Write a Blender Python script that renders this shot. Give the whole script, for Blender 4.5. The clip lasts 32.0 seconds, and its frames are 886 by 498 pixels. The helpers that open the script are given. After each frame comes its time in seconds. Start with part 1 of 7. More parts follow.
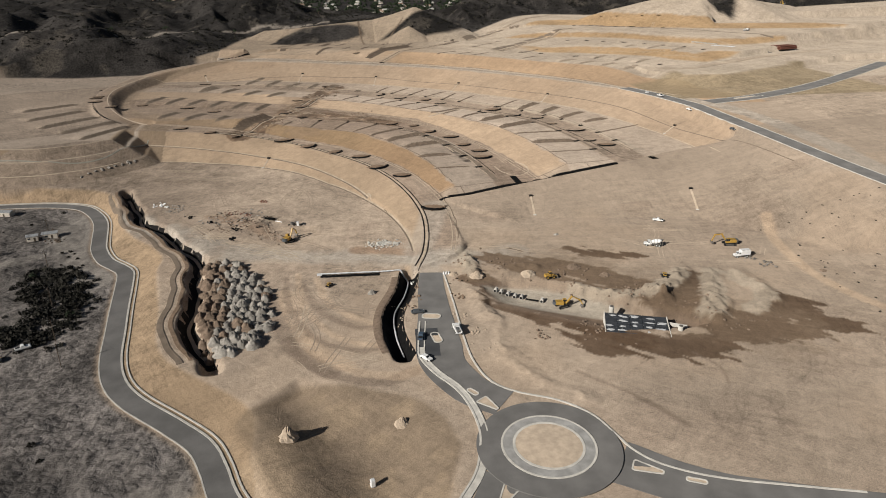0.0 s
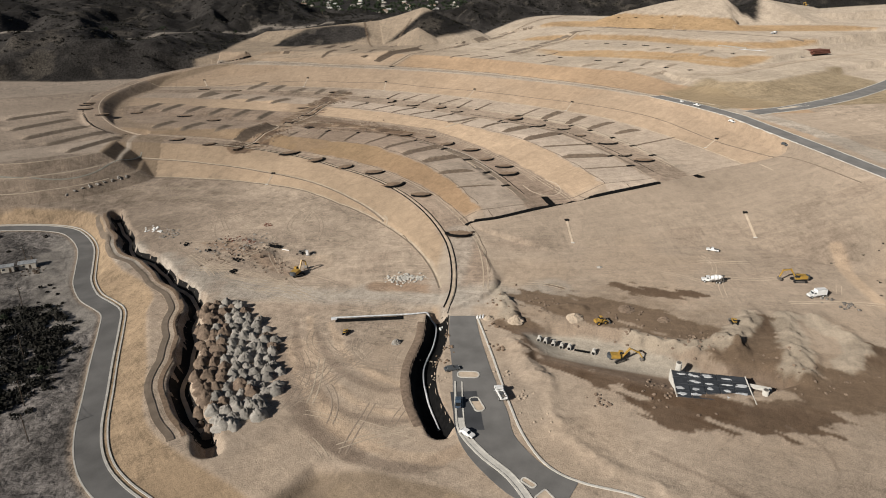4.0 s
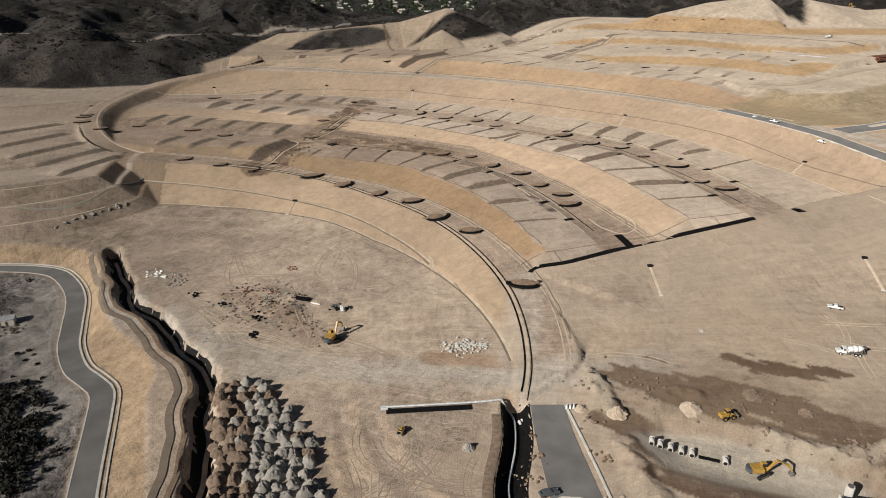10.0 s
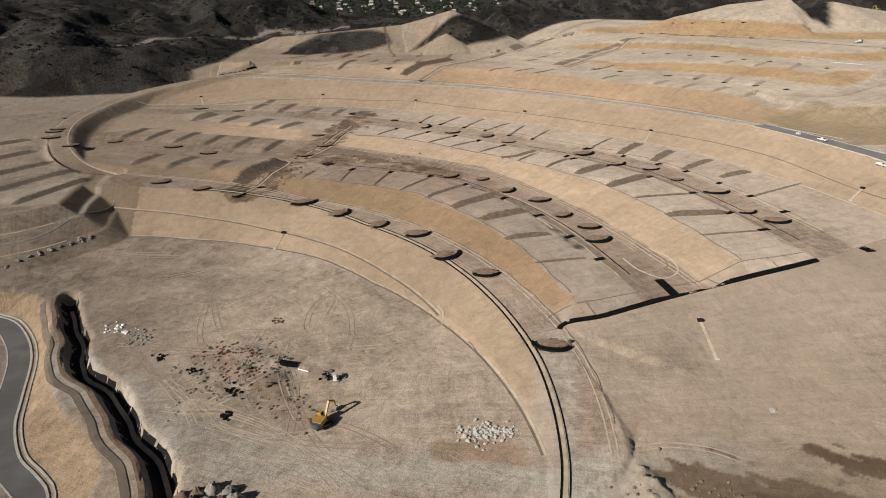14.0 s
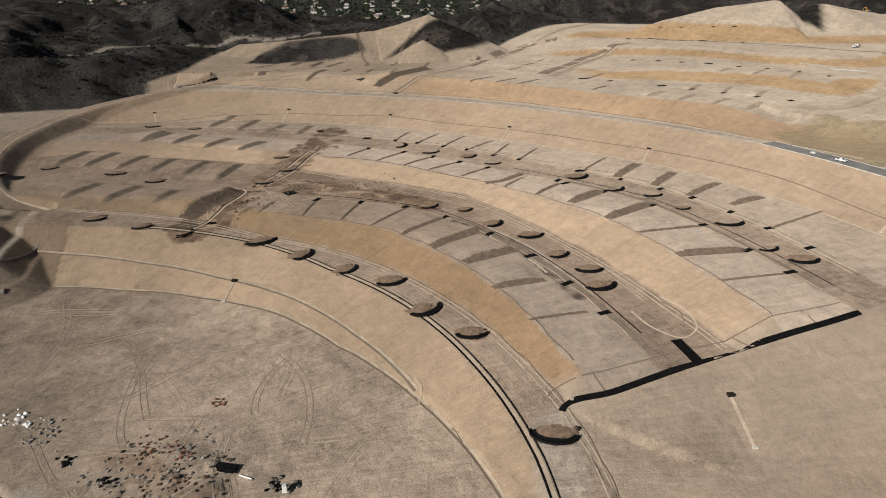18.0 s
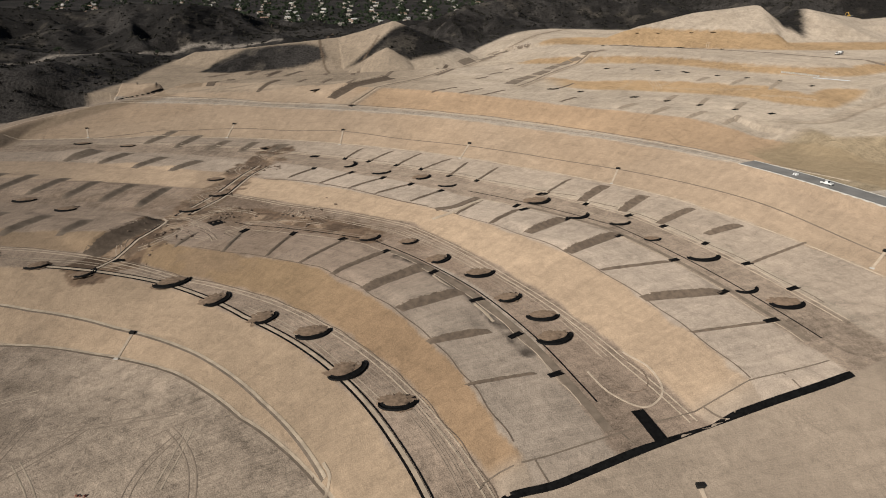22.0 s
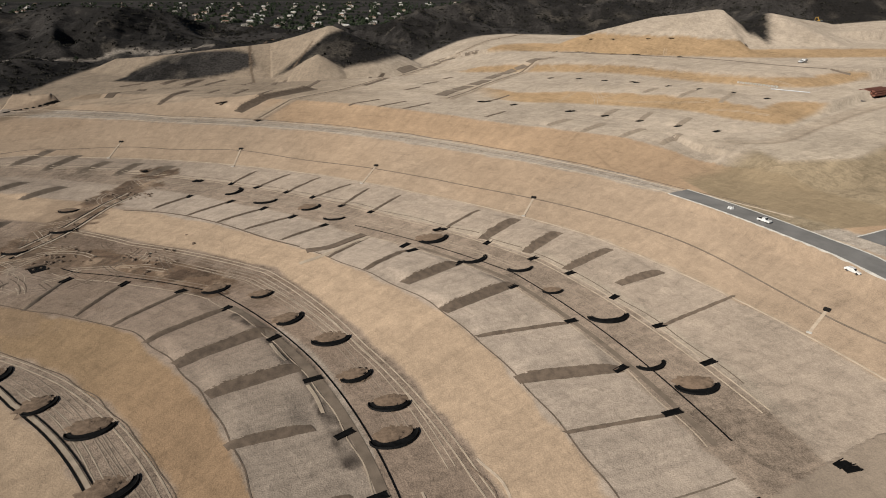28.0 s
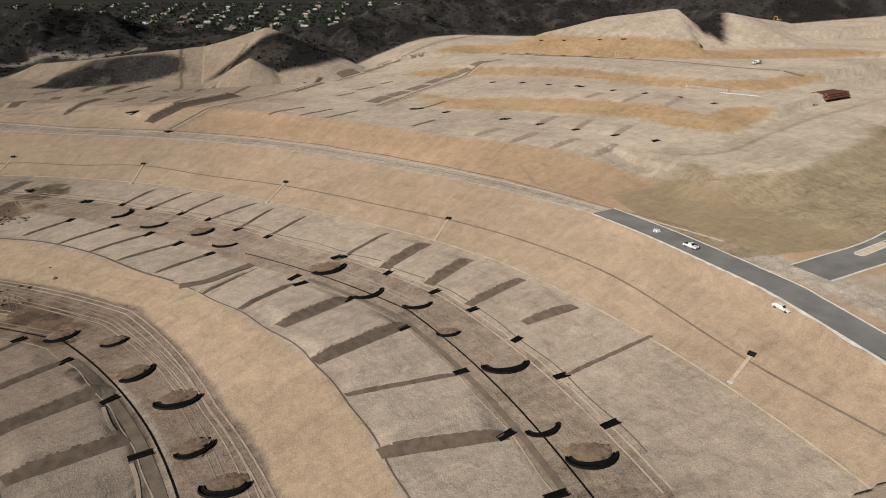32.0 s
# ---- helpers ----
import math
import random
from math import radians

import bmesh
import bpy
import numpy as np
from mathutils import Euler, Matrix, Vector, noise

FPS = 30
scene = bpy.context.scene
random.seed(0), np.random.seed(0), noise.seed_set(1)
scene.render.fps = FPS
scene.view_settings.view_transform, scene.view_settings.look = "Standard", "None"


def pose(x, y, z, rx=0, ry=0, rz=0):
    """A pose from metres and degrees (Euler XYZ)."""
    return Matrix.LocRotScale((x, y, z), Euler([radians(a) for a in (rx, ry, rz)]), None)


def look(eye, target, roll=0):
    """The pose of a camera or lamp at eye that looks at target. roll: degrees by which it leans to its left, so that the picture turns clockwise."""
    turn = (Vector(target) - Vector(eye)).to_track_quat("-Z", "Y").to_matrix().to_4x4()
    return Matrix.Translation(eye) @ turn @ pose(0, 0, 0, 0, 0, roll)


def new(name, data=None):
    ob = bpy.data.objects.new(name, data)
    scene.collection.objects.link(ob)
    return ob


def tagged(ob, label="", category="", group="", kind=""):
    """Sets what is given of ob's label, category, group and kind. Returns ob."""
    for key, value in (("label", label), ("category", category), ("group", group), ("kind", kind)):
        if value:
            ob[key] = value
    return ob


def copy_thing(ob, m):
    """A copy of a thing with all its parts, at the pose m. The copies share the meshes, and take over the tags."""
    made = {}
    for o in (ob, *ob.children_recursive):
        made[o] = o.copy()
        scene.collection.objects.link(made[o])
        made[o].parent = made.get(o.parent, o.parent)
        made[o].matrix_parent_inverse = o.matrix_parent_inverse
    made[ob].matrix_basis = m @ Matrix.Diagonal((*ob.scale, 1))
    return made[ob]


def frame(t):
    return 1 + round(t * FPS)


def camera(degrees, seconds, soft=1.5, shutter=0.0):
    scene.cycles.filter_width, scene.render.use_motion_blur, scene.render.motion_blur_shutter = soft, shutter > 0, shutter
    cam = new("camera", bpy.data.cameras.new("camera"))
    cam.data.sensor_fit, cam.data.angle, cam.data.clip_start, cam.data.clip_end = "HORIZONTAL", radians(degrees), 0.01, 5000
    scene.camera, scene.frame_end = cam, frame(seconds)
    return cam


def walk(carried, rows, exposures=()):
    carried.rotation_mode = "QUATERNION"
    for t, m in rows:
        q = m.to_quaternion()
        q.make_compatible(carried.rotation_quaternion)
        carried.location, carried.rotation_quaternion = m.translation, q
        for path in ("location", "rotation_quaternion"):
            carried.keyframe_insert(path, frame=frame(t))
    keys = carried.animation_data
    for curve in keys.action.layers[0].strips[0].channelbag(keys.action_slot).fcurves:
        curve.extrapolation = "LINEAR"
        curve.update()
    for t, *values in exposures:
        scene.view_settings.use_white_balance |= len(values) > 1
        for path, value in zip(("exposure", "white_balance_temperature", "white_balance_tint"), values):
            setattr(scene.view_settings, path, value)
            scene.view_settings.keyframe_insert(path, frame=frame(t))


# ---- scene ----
cam = camera(67.81, 32.0, soft=1.0)

PATH = [
    (0, (0.00, 0.00, 123.64), (11.39, 91.62, 85.22), -0.23),
    (1, (-1.68, 10.71, 123.50), (9.80, 102.32, 85.07), -0.24),
    (2, (-3.51, 21.64, 123.47), (7.99, 113.22, 84.99), -0.15),
    (3, (-5.67, 32.63, 123.42), (5.87, 124.19, 84.89), -0.04),
    (6, (-13.02, 62.15, 122.53), (-1.73, 153.79, 84.14), 0.11),
    (7, (-16.27, 71.56, 122.36), (-5.12, 163.24, 84.01), 0.16),
    (8, (-19.40, 81.48, 122.22), (-8.43, 173.16, 83.81), 0.10),
    (9, (-21.87, 92.25, 122.07), (-11.03, 183.92, 83.61), 0.12),
    (10, (-23.32, 103.73, 121.89), (-12.52, 195.37, 83.36), 0.11),
    (11, (-23.78, 115.45, 121.82), (-12.98, 207.10, 83.30), 0.17),
    (12, (-23.62, 127.16, 121.80), (-12.82, 218.81, 83.27), 0.20),
    (13, (-23.07, 138.92, 121.88), (-12.31, 230.57, 83.34), 0.18),
    (14, (-22.23, 150.77, 122.03), (-11.44, 242.42, 83.51), 0.16),
    (14.5, (-21.73, 156.68, 122.11), (-10.60, 248.31, 83.64), 0.09),
    (16.5, (-19.06, 179.78, 122.76), (-6.61, 271.24, 84.30), -0.00),
    (17, (-17.87, 185.35, 122.84), (-5.14, 276.78, 84.40), 0.01),
    (18, (-15.02, 196.22, 123.06), (-1.46, 287.58, 84.74), -0.07),
    (19, (-10.78, 206.11, 123.24), (3.99, 297.34, 85.03), -0.01),
    (20, (-4.99, 214.86, 123.29), (10.31, 306.05, 85.20), 0.04),
    (21, (1.92, 222.93, 123.17), (17.45, 314.13, 85.21), -0.05),
    (22, (9.79, 230.47, 122.94), (25.28, 321.73, 85.10), -0.05),
    (23, (18.35, 237.84, 122.66), (33.73, 329.16, 84.91), -0.07),
    (24, (27.39, 245.18, 122.32), (42.73, 336.52, 84.63), -0.13),
    (25, (36.52, 252.35, 121.99), (51.90, 343.73, 84.39), -0.14),
    (25.5, (41.11, 255.92, 121.89), (56.52, 347.28, 84.26), -0.23),
    (27.5, (59.38, 269.92, 121.35), (75.94, 361.15, 83.92), 0.07),
    (28, (63.88, 273.09, 121.33), (80.99, 364.24, 83.92), 0.10),
    (29, (72.92, 279.34, 121.28), (91.01, 370.30, 83.88), 0.11),
    (30, (82.03, 285.57, 121.18), (100.90, 376.37, 83.77), 0.07),
    (31, (91.08, 291.58, 121.05), (110.50, 382.26, 83.64), 0.02),
    (32, (100.11, 297.63, 120.94), (120.08, 388.17, 83.48), -0.04),
]
walk(cam, [(t, look(eye, target, roll)) for t, eye, target, roll in PATH], exposures=((0.0, 0.03), (8.0, 0.07), (14.0, 0.0), (32.0, -0.14)))

# ---------------------------------------------------------------- light
SUN_EL, SUN_AZ = 28.0, 215.0        # elevation; azimuth of the sun's place, counter-clockwise from +x
world = bpy.data.worlds.new("sky")
scene.world = world
world.use_nodes = True
wn = world.node_tree.nodes
sky = wn.new("ShaderNodeTexSky")
sky.sky_type, sky.sun_disc = "NISHITA", False
sky.sun_elevation, sky.sun_rotation = radians(SUN_EL), radians(90 - SUN_AZ)
sky.air_density, sky.dust_density, sky.ozone_density = 1.0, 1.5, 1.0
wn["Background"].inputs["Strength"].default_value = 0.026
world.node_tree.links.new(sky.outputs[0], wn["Background"].inputs[0])
sun_data = bpy.data.lights.new("sun", "SUN")
sun_data.energy, sun_data.angle, sun_data.color = 5.0, radians(0.53), (1.0, 0.95, 0.87)
sun = new("sun", sun_data)
ce = math.cos(radians(SUN_EL))
sun_dir = Vector((ce * math.cos(radians(SUN_AZ)), ce * math.sin(radians(SUN_AZ)), math.sin(radians(SUN_EL))))
sun.matrix_world = look(sun_dir * 900 + Vector((0, 400, 0)), (0, 400, 0))


# ---------------------------------------------------------------- materials
def rgb(c):
    return (c[0], c[1], c[2], 1.0)


def mat(name, color, rough=0.9, metal=0.0, dark=0.75, scale=0.6, bump=0.3, bump_scale=4.0, island=0.0, spec=0.3):
    """A surface with blotches at one scale, grain at a finer one, and relief."""
    m = bpy.data.materials.new(name)
    m.use_nodes = True
    n, l = m.node_tree.nodes, m.node_tree.links
    b = n["Principled BSDF"]
    b.inputs["Roughness"].default_value, b.inputs["Metallic"].default_value = rough, metal
    b.inputs["Specular IOR Level"].default_value = spec
    b.inputs["Diffuse Roughness"].default_value = 0.7 if rough > 0.8 else 0.0
    geo = n.new("ShaderNodeNewGeometry")
    n1, n2 = n.new("ShaderNodeTexNoise"), n.new("ShaderNodeTexNoise")
    n1.inputs["Scale"].default_value, n1.inputs["Detail"].default_value = scale, 5
    n2.inputs["Scale"].default_value, n2.inputs["Detail"].default_value = bump_scale, 4
    l.new(geo.outputs["Position"], n1.inputs["Vector"])
    l.new(geo.outputs["Position"], n2.inputs["Vector"])
    mixer = n.new("ShaderNodeMix")
    mixer.data_type = "RGBA"
    mixer.inputs[6].default_value = rgb([c * dark for c in color])
    mixer.inputs[7].default_value = rgb([min(1, c * (2 - dark) ** 0.6) for c in color])
    ramp = n.new("ShaderNodeMapRange")
    ramp.inputs[1].default_value, ramp.inputs[2].default_value = 0.3, 0.7
    add = n.new("ShaderNodeMath")
    add.operation = "MULTIPLY_ADD"
    add.inputs[1].default_value = 0.35
    l.new(n2.outputs[0], add.inputs[0])
    sub = n.new("ShaderNodeMath")
    sub.operation = "SUBTRACT"
    sub.inputs[1].default_value = 0.175
    l.new(n1.outputs[0], sub.inputs[0])
    l.new(sub.outputs[0], add.inputs[2])
    l.new(add.outputs[0], ramp.inputs[0])
    l.new(ramp.outputs[0], mixer.inputs[0])
    last = mixer.outputs[2]
    if island:
        oi = n.new("ShaderNodeObjectInfo")
        ad = n.new("ShaderNodeMath")
        ad.operation = "ADD"
        l.new(oi.outputs["Random"], ad.inputs[0])
        l.new(geo.outputs["Random Per Island"], ad.inputs[1])
        fr = n.new("ShaderNodeMath")
        fr.operation = "FRACT"
        l.new(ad.outputs[0], fr.inputs[0])
        mr = n.new("ShaderNodeMapRange")
        mr.inputs[3].default_value, mr.inputs[4].default_value = 1 - island, 1 + island
        l.new(fr.outputs[0], mr.inputs[0])
        hs = n.new("ShaderNodeHueSaturation")
        l.new(mr.outputs[0], hs.inputs["Value"])
        l.new(last, hs.inputs["Color"])
        last = hs.outputs[0]
    l.new(last, b.inputs["Base Color"])
    if bump:
        bp = n.new("ShaderNodeBump")
        bp.inputs["Strength"].default_value, bp.inputs["Distance"].default_value = bump, 0.3 / bump_scale
        l.new(n2.outputs[0], bp.inputs["Height"])
        l.new(bp.outputs[0], b.inputs["Normal"])
    return m


def soil_material():
    """Earth: its colour by soil kind and some painted slope shade, with grading streaks, blotches, pebbles and tracks
    as relief.
    """
    m = bpy.data.materials.new("soil")
    m.use_nodes = True
    n, l = m.node_tree.nodes, m.node_tree.links
    b = n["Principled BSDF"]
    b.inputs["Roughness"].default_value, b.inputs["Specular IOR Level"].default_value = 0.95, 0.15
    b.inputs["Diffuse Roughness"].default_value = 0.5      # loose rough earth
    geo = n.new("ShaderNodeNewGeometry")
    col = n.new("ShaderNodeVertexColor")
    col.layer_name = "soil"
    rough = n.new("ShaderNodeAttribute")
    rough.attribute_name = "wild"

    def noise_node(scale, detail, vec=None, dist=0.0):
        t = n.new("ShaderNodeTexNoise")
        t.inputs["Scale"].default_value, t.inputs["Detail"].default_value = scale, detail
        t.inputs["Distortion"].default_value = dist
        l.new(vec or geo.outputs["Position"], t.inputs["Vector"])
        return t.outputs[0]

    def math_node(op, a, bb, c=None):
        t = n.new("ShaderNodeMath")
        t.operation = op
        for i, v in enumerate((a, bb, c)):
            if v is None:
                continue
            if isinstance(v, (int, float)):
                t.inputs[i].default_value = v
            else:
                l.new(v, t.inputs[i])
        return t.outputs[0]

    big, mid, fine = noise_node(0.022, 6, dist=0.6), noise_node(0.2, 6, dist=0.8), noise_node(2.6, 5)
    mp = n.new("ShaderNodeMapping")
    mp.inputs["Scale"].default_value = (0.9, 0.05, 0.3)
    mp.inputs["Rotation"].default_value = (0, 0, radians(35))
    l.new(geo.outputs["Position"], mp.inputs["Vector"])
    streak = noise_node(1.0, 3, mp.outputs[0], 1.2)

    def swirl(cx, cy, along, across, rot, sway=30.0):
        """Grading and wheel tracks that bend round a place."""
        sep = n.new("ShaderNodeSeparateXYZ")
        l.new(geo.outputs["Position"], sep.inputs[0])
        wob = math_node("MULTIPLY_ADD", noise_node(0.035, 2), sway, 0.0)
        dx, dy = math_node("ADD", math_node("SUBTRACT", sep.outputs[0], cx), wob), math_node("SUBTRACT", sep.outputs[1], cy)
        rad = math_node("SQRT", math_node("ADD", math_node("MULTIPLY", dx, dx), math_node("MULTIPLY", dy, dy)), 0.0)
        ang = math_node("ARCTAN2", dy, dx)
        com = n.new("ShaderNodeCombineXYZ")
        l.new(math_node("MULTIPLY", rad, across), com.inputs[0])
        l.new(math_node("MULTIPLY", ang, along), com.inputs[1])
        com.inputs[2].default_value = rot
        return noise_node(1.0, 4, com.outputs[0], 0.4)

    track_a, track_b, track_c = swirl(-75, 345, 9.0, 1.1, 0.0), swirl(-140, 330, 22.0, 0.55, 7.0, 4.0), swirl(70, 215, 8.0, 1.3, 3.0)
    drag = swirl(-140, 330, 150.0, 0.05, 5.0, 4.0)     # blade marks across the pads and down the slopes
    tr = math_node("MINIMUM", track_a, math_node("MINIMUM", track_b, track_c))
    trk = n.new("ShaderNodeMapRange")
    trk.inputs[1].default_value, trk.inputs[2].default_value, trk.inputs[3].default_value, trk.inputs[4].default_value = 0.27, 0.40, 0.86, 1.0
    l.new(tr, trk.inputs[0])
    # thin ruts and blade edges where the tracks turn over
    def rut(src, width, deep):
        e = math_node("ABSOLUTE", math_node("SUBTRACT", src, 0.5), 0.0)
        q = n.new("ShaderNodeMapRange")
        q.inputs[1].default_value, q.inputs[2].default_value, q.inputs[3].default_value, q.inputs[4].default_value = 0.0, width, deep, 1.0
        l.new(e, q.inputs[0])
        return q.outputs[0]
    ruts = math_node("MULTIPLY", rut(noise_node(0.11, 3, dist=2.2), 0.007, 0.9), math_node("MULTIPLY", rut(noise_node(0.045, 4, dist=2.6), 0.004, 0.86), rut(track_c, 0.012, 0.9)))
    clod = noise_node(0.75, 5, dist=0.4)
    s = math_node("MULTIPLY_ADD", big, 0.75, 0.0)
    s = math_node("MULTIPLY_ADD", mid, 0.8, s)     # mean about 1.55
    s = math_node("MULTIPLY_ADD", fine, 1.05, s)
    s = math_node("MULTIPLY_ADD", clod, 0.42, s)
    s = math_node("MULTIPLY_ADD", drag, 0.42, math_node("MULTIPLY_ADD", streak, 0.1, s))
    s = math_node("MULTIPLY_ADD", track_a, 0.12, s)
    s = math_node("MULTIPLY_ADD", track_b, 0.14, s)
    k = math_node("MULTIPLY_ADD", s, 1.0, -0.93)
    k = math_node("MULTIPLY", math_node("MULTIPLY", k, trk.outputs[0]), ruts)
    work = n.new("ShaderNodeAttribute")
    work.attribute_name = "worked"
    k = math_node("MULTIPLY_ADD", math_node("SUBTRACT", k, 0.93), work.outputs["Fac"], 1.0)
    # scrub on wild ground: darker bushes between paler grass
    scrub = noise_node(0.45, 5, dist=0.3)
    sc = n.new("ShaderNodeMapRange")
    sc.inputs[1].default_value, sc.inputs[2].default_value, sc.inputs[3].default_value, sc.inputs[4].default_value = 0.4, 0.66, 1.3, 0.55
    l.new(scrub, sc.inputs[0])
    w = n.new("ShaderNodeMix")
    w.inputs[2].default_value = 1.0
    l.new(rough.outputs["Fac"], w.inputs[0])
    l.new(sc.outputs[0], w.inputs[3])
    k = math_node("MULTIPLY", k, w.outputs[0])
    mul = n.new("ShaderNodeVectorMath")
    mul.operation = "SCALE"
    l.new(col.outputs[0], mul.inputs[0])
    l.new(k, mul.inputs["Scale"])
    l.new(mul.outputs[0], b.inputs["Base Color"])
    bp = n.new("ShaderNodeBump")
    bp.inputs["Strength"].default_value, bp.inputs["Distance"].default_value = 0.7, 0.35
    hgt = math_node("MULTIPLY_ADD", fine, 0.6, math_node("MULTIPLY_ADD", tr, 0.35, math_node("MULTIPLY_ADD", clod, 0.4, mid)))
    hgt = math_node("MULTIPLY_ADD", math_node("MULTIPLY", scrub, rough.outputs["Fac"]), 4.0, hgt)
    l.new(hgt, bp.inputs["Height"])
    l.new(bp.outputs[0], b.inputs["Normal"])
    return m


SOIL = soil_material()
ASPHALT = mat("asphalt", (0.15, 0.145, 0.14), 0.85, dark=0.75, scale=0.12, bump=0.2, bump_scale=6)
ASPHALT_NEW = mat("fresh_asphalt", (0.075, 0.077, 0.082), 0.75, dark=0.7, scale=0.1, bump=0.2, bump_scale=6)
CONCRETE = mat("concrete", (0.50, 0.48, 0.44), 0.85, dark=0.8, scale=0.4, bump=0.1)
# Recess shade put into the colour of inlets, bores and the cut's dark soil.
RECESS_SHADE = mat("recess_shade", (0.012, 0.0105, 0.0095), 0.95, dark=0.6, scale=0.8, bump=0.6, bump_scale=2)

# ---------------------------------------------------------------- the lie of the land
O = np.array([-140.0, 330.0])                       # the centre of the terraces' arcs
STA = np.array([-15, 0, 15, 30, 45, 60, 75, 90, 105], float)
RINGS = [   # distance from O of each grading line at the stations above, and its height there
    ([168, 157, 146, 136.5, 134, 128.5, 126, 129, 140], [1, 1, 1, 1, 1, 1, 1, 1, 1]),                                  # 0 toe of the lowest slope, on the low ground
    ([169, 158, 147.5, 143.5, 142.5, 140, 142.5, 151, 165], [2.2, 3.2, 4.6, 6.7, 8.4, 9.9, 11.2, 12, 12.3]),             # 1 bench drain
    ([171, 169, 165, 163, 161.5, 166, 165, 164, 170], [2.4, 6.0, 9.9, 12.0, 13.0, 14.2, 17.2, 19.8, 21.5]),              # 2 crest, lower edge of the first street
    ([188, 187, 182, 179.5, 178.5, 175, 180, 186, 200], [2.6, 6.4, 10.3, 12.3, 13.2, 14.6, 17.6, 20.0, 22]),             # 3 upper edge of the first street
    ([193, 193, 193, 196, 199, 190, 192, 198, 212], [8, 10.5, 13.6, 16.8, 18.8, 19.8, 20.6, 22, 23]),                    # 4 front of the first row of lots
    ([213, 216, 219, 224, 228, 215, 222, 235, 260], [9, 11, 13.3, 17.0, 19.2, 20.3, 21.3, 22.3, 23]),                    # 5 back of the first row
    ([244, 247, 246, 248, 258, 252, 262, 274, 292], [9.5, 11.5, 13.4, 17.4, 19.7, 21.2, 22, 22.8, 23.5]),                # 6 upper edge of the second street
    ([258, 261, 266, 272.5, 272.5, 277, 288, 308, 330], [16, 18, 19.7, 22.4, 23.2, 23.4, 23.5, 24, 24.5]),               # 7 front of the second row
    ([286, 289, 296.5, 305, 298.5, 305, 318, 332, 350], [16.5, 18.2, 19.9, 22.4, 23.1, 23.4, 23.8, 24.5, 25]),           # 8 back of the second row
    ([310, 312, 320, 328, 323.5, 328.5, 338, 350, 366], [17, 18.6, 20.1, 22.9, 23.6, 23.9, 24.3, 25, 25]),               # 9 upper edge of the third street
    ([352, 356, 359, 358, 352, 356, 360, 362, 378], [18, 19.5, 21.4, 25.6, 26.1, 25.7, 25.9, 26, 26]),                   # 10 back of the third row, foot of the big slope
    ([402, 402, 402, 397, 394.5, 401, 404, 430, 420], [35, 36, 37, 37.9, 38, 38, 38.5, 38, 36]),                         # 11 top of the big slope
    ([418, 418, 416, 408, 409, 416, 418, 455, 450], [36, 37, 37.6, 38.4, 38.6, 39, 39.6, 39, 37]),                       # 12 upper edge of the haul road
    ([455, 453, 452, 451, 433, 447, 455, 480, 500], [45, 45.5, 46, 46.6, 47.4, 47.6, 47, 46, 45]),                       # 13 front of the upper lots
]
RR = np.array([r for r, _ in RINGS], float)
RZ = np.array([z for _, z in RINGS], float)


def smooth(a, b, x):
    t = np.clip((x - a) / (b - a), 0, 1)
    return t * t * (3 - 2 * t)


def mixv(a, b, t):
    return a + (b - a) * t


def polar(x, y):
    dx, dy = x - O[0], y - O[1]
    return np.hypot(dx, dy), np.degrees(np.arctan2(dy, dx))


def at_polar(r, deg):
    a = np.radians(deg)
    return O[0] + r * np.cos(a), O[1] + r * np.sin(a)


def curve(pts, step=4.0):
    """A rounded line through the given points, as an array of x, y."""
    p = np.array(pts, float)
    q = np.vstack([2 * p[0] - p[1], p, 2 * p[-1] - p[-2]])
    out = []
    for i in range(1, len(q) - 2):
        a, b, c, d = q[i - 1], q[i], q[i + 1], q[i + 2]
        k = max(2, int(np.linalg.norm(c - b) / step) + 1)
        t = np.linspace(0, 1, k, endpoint=False)[:, None]
        out.append(0.5 * (2 * b + (c - a) * t + (2 * a - 5 * b + 4 * c - d) * t**2 + (3 * b - a - 3 * c + d) * t**3))
    return np.vstack(out + [p[-1:]])


def near(x, y, line):
    """For every place: distance to a line, the side (left of its run is positive) and the share of its length."""
    line = np.asarray(line, float)
    seg = np.linalg.norm(np.diff(line[:, :2], axis=0), axis=1)
    cum = np.r_[0, np.cumsum(seg)] / seg.sum()
    best, side, share = np.full(x.shape, 1e9), np.zeros(x.shape), np.zeros(x.shape)
    for i in range(len(line) - 1):
        a, v = line[i, :2], line[i + 1, :2] - line[i, :2]
        t = np.clip(((x - a[0]) * v[0] + (y - a[1]) * v[1]) / (v @ v), 0, 1)
        ex, ey = x - a[0] - t * v[0], y - a[1] - t * v[1]
        d = np.hypot(ex, ey)
        m = d < best
        best = np.where(m, d, best)
        side = np.where(m, np.sign(v[0] * ey - v[1] * ex), side)
        share = np.where(m, cum[i] + t * (cum[i + 1] - cum[i]), share)
    return best, side, share


def close(x, y, line, pad):
    """Distance to a line within a margin round it, far off elsewhere; and the share of its length."""
    line = np.asarray(line, float)
    lo, hi = line[:, :2].min(0) - pad, line[:, :2].max(0) + pad
    m = (x > lo[0]) & (x < hi[0]) & (y > lo[1]) & (y < hi[1])
    d, sh = np.full(x.shape, 1e4), np.zeros(x.shape)
    if m.any():
        d[m], _, sh[m] = near(x[m], y[m], line)
    return d, sh


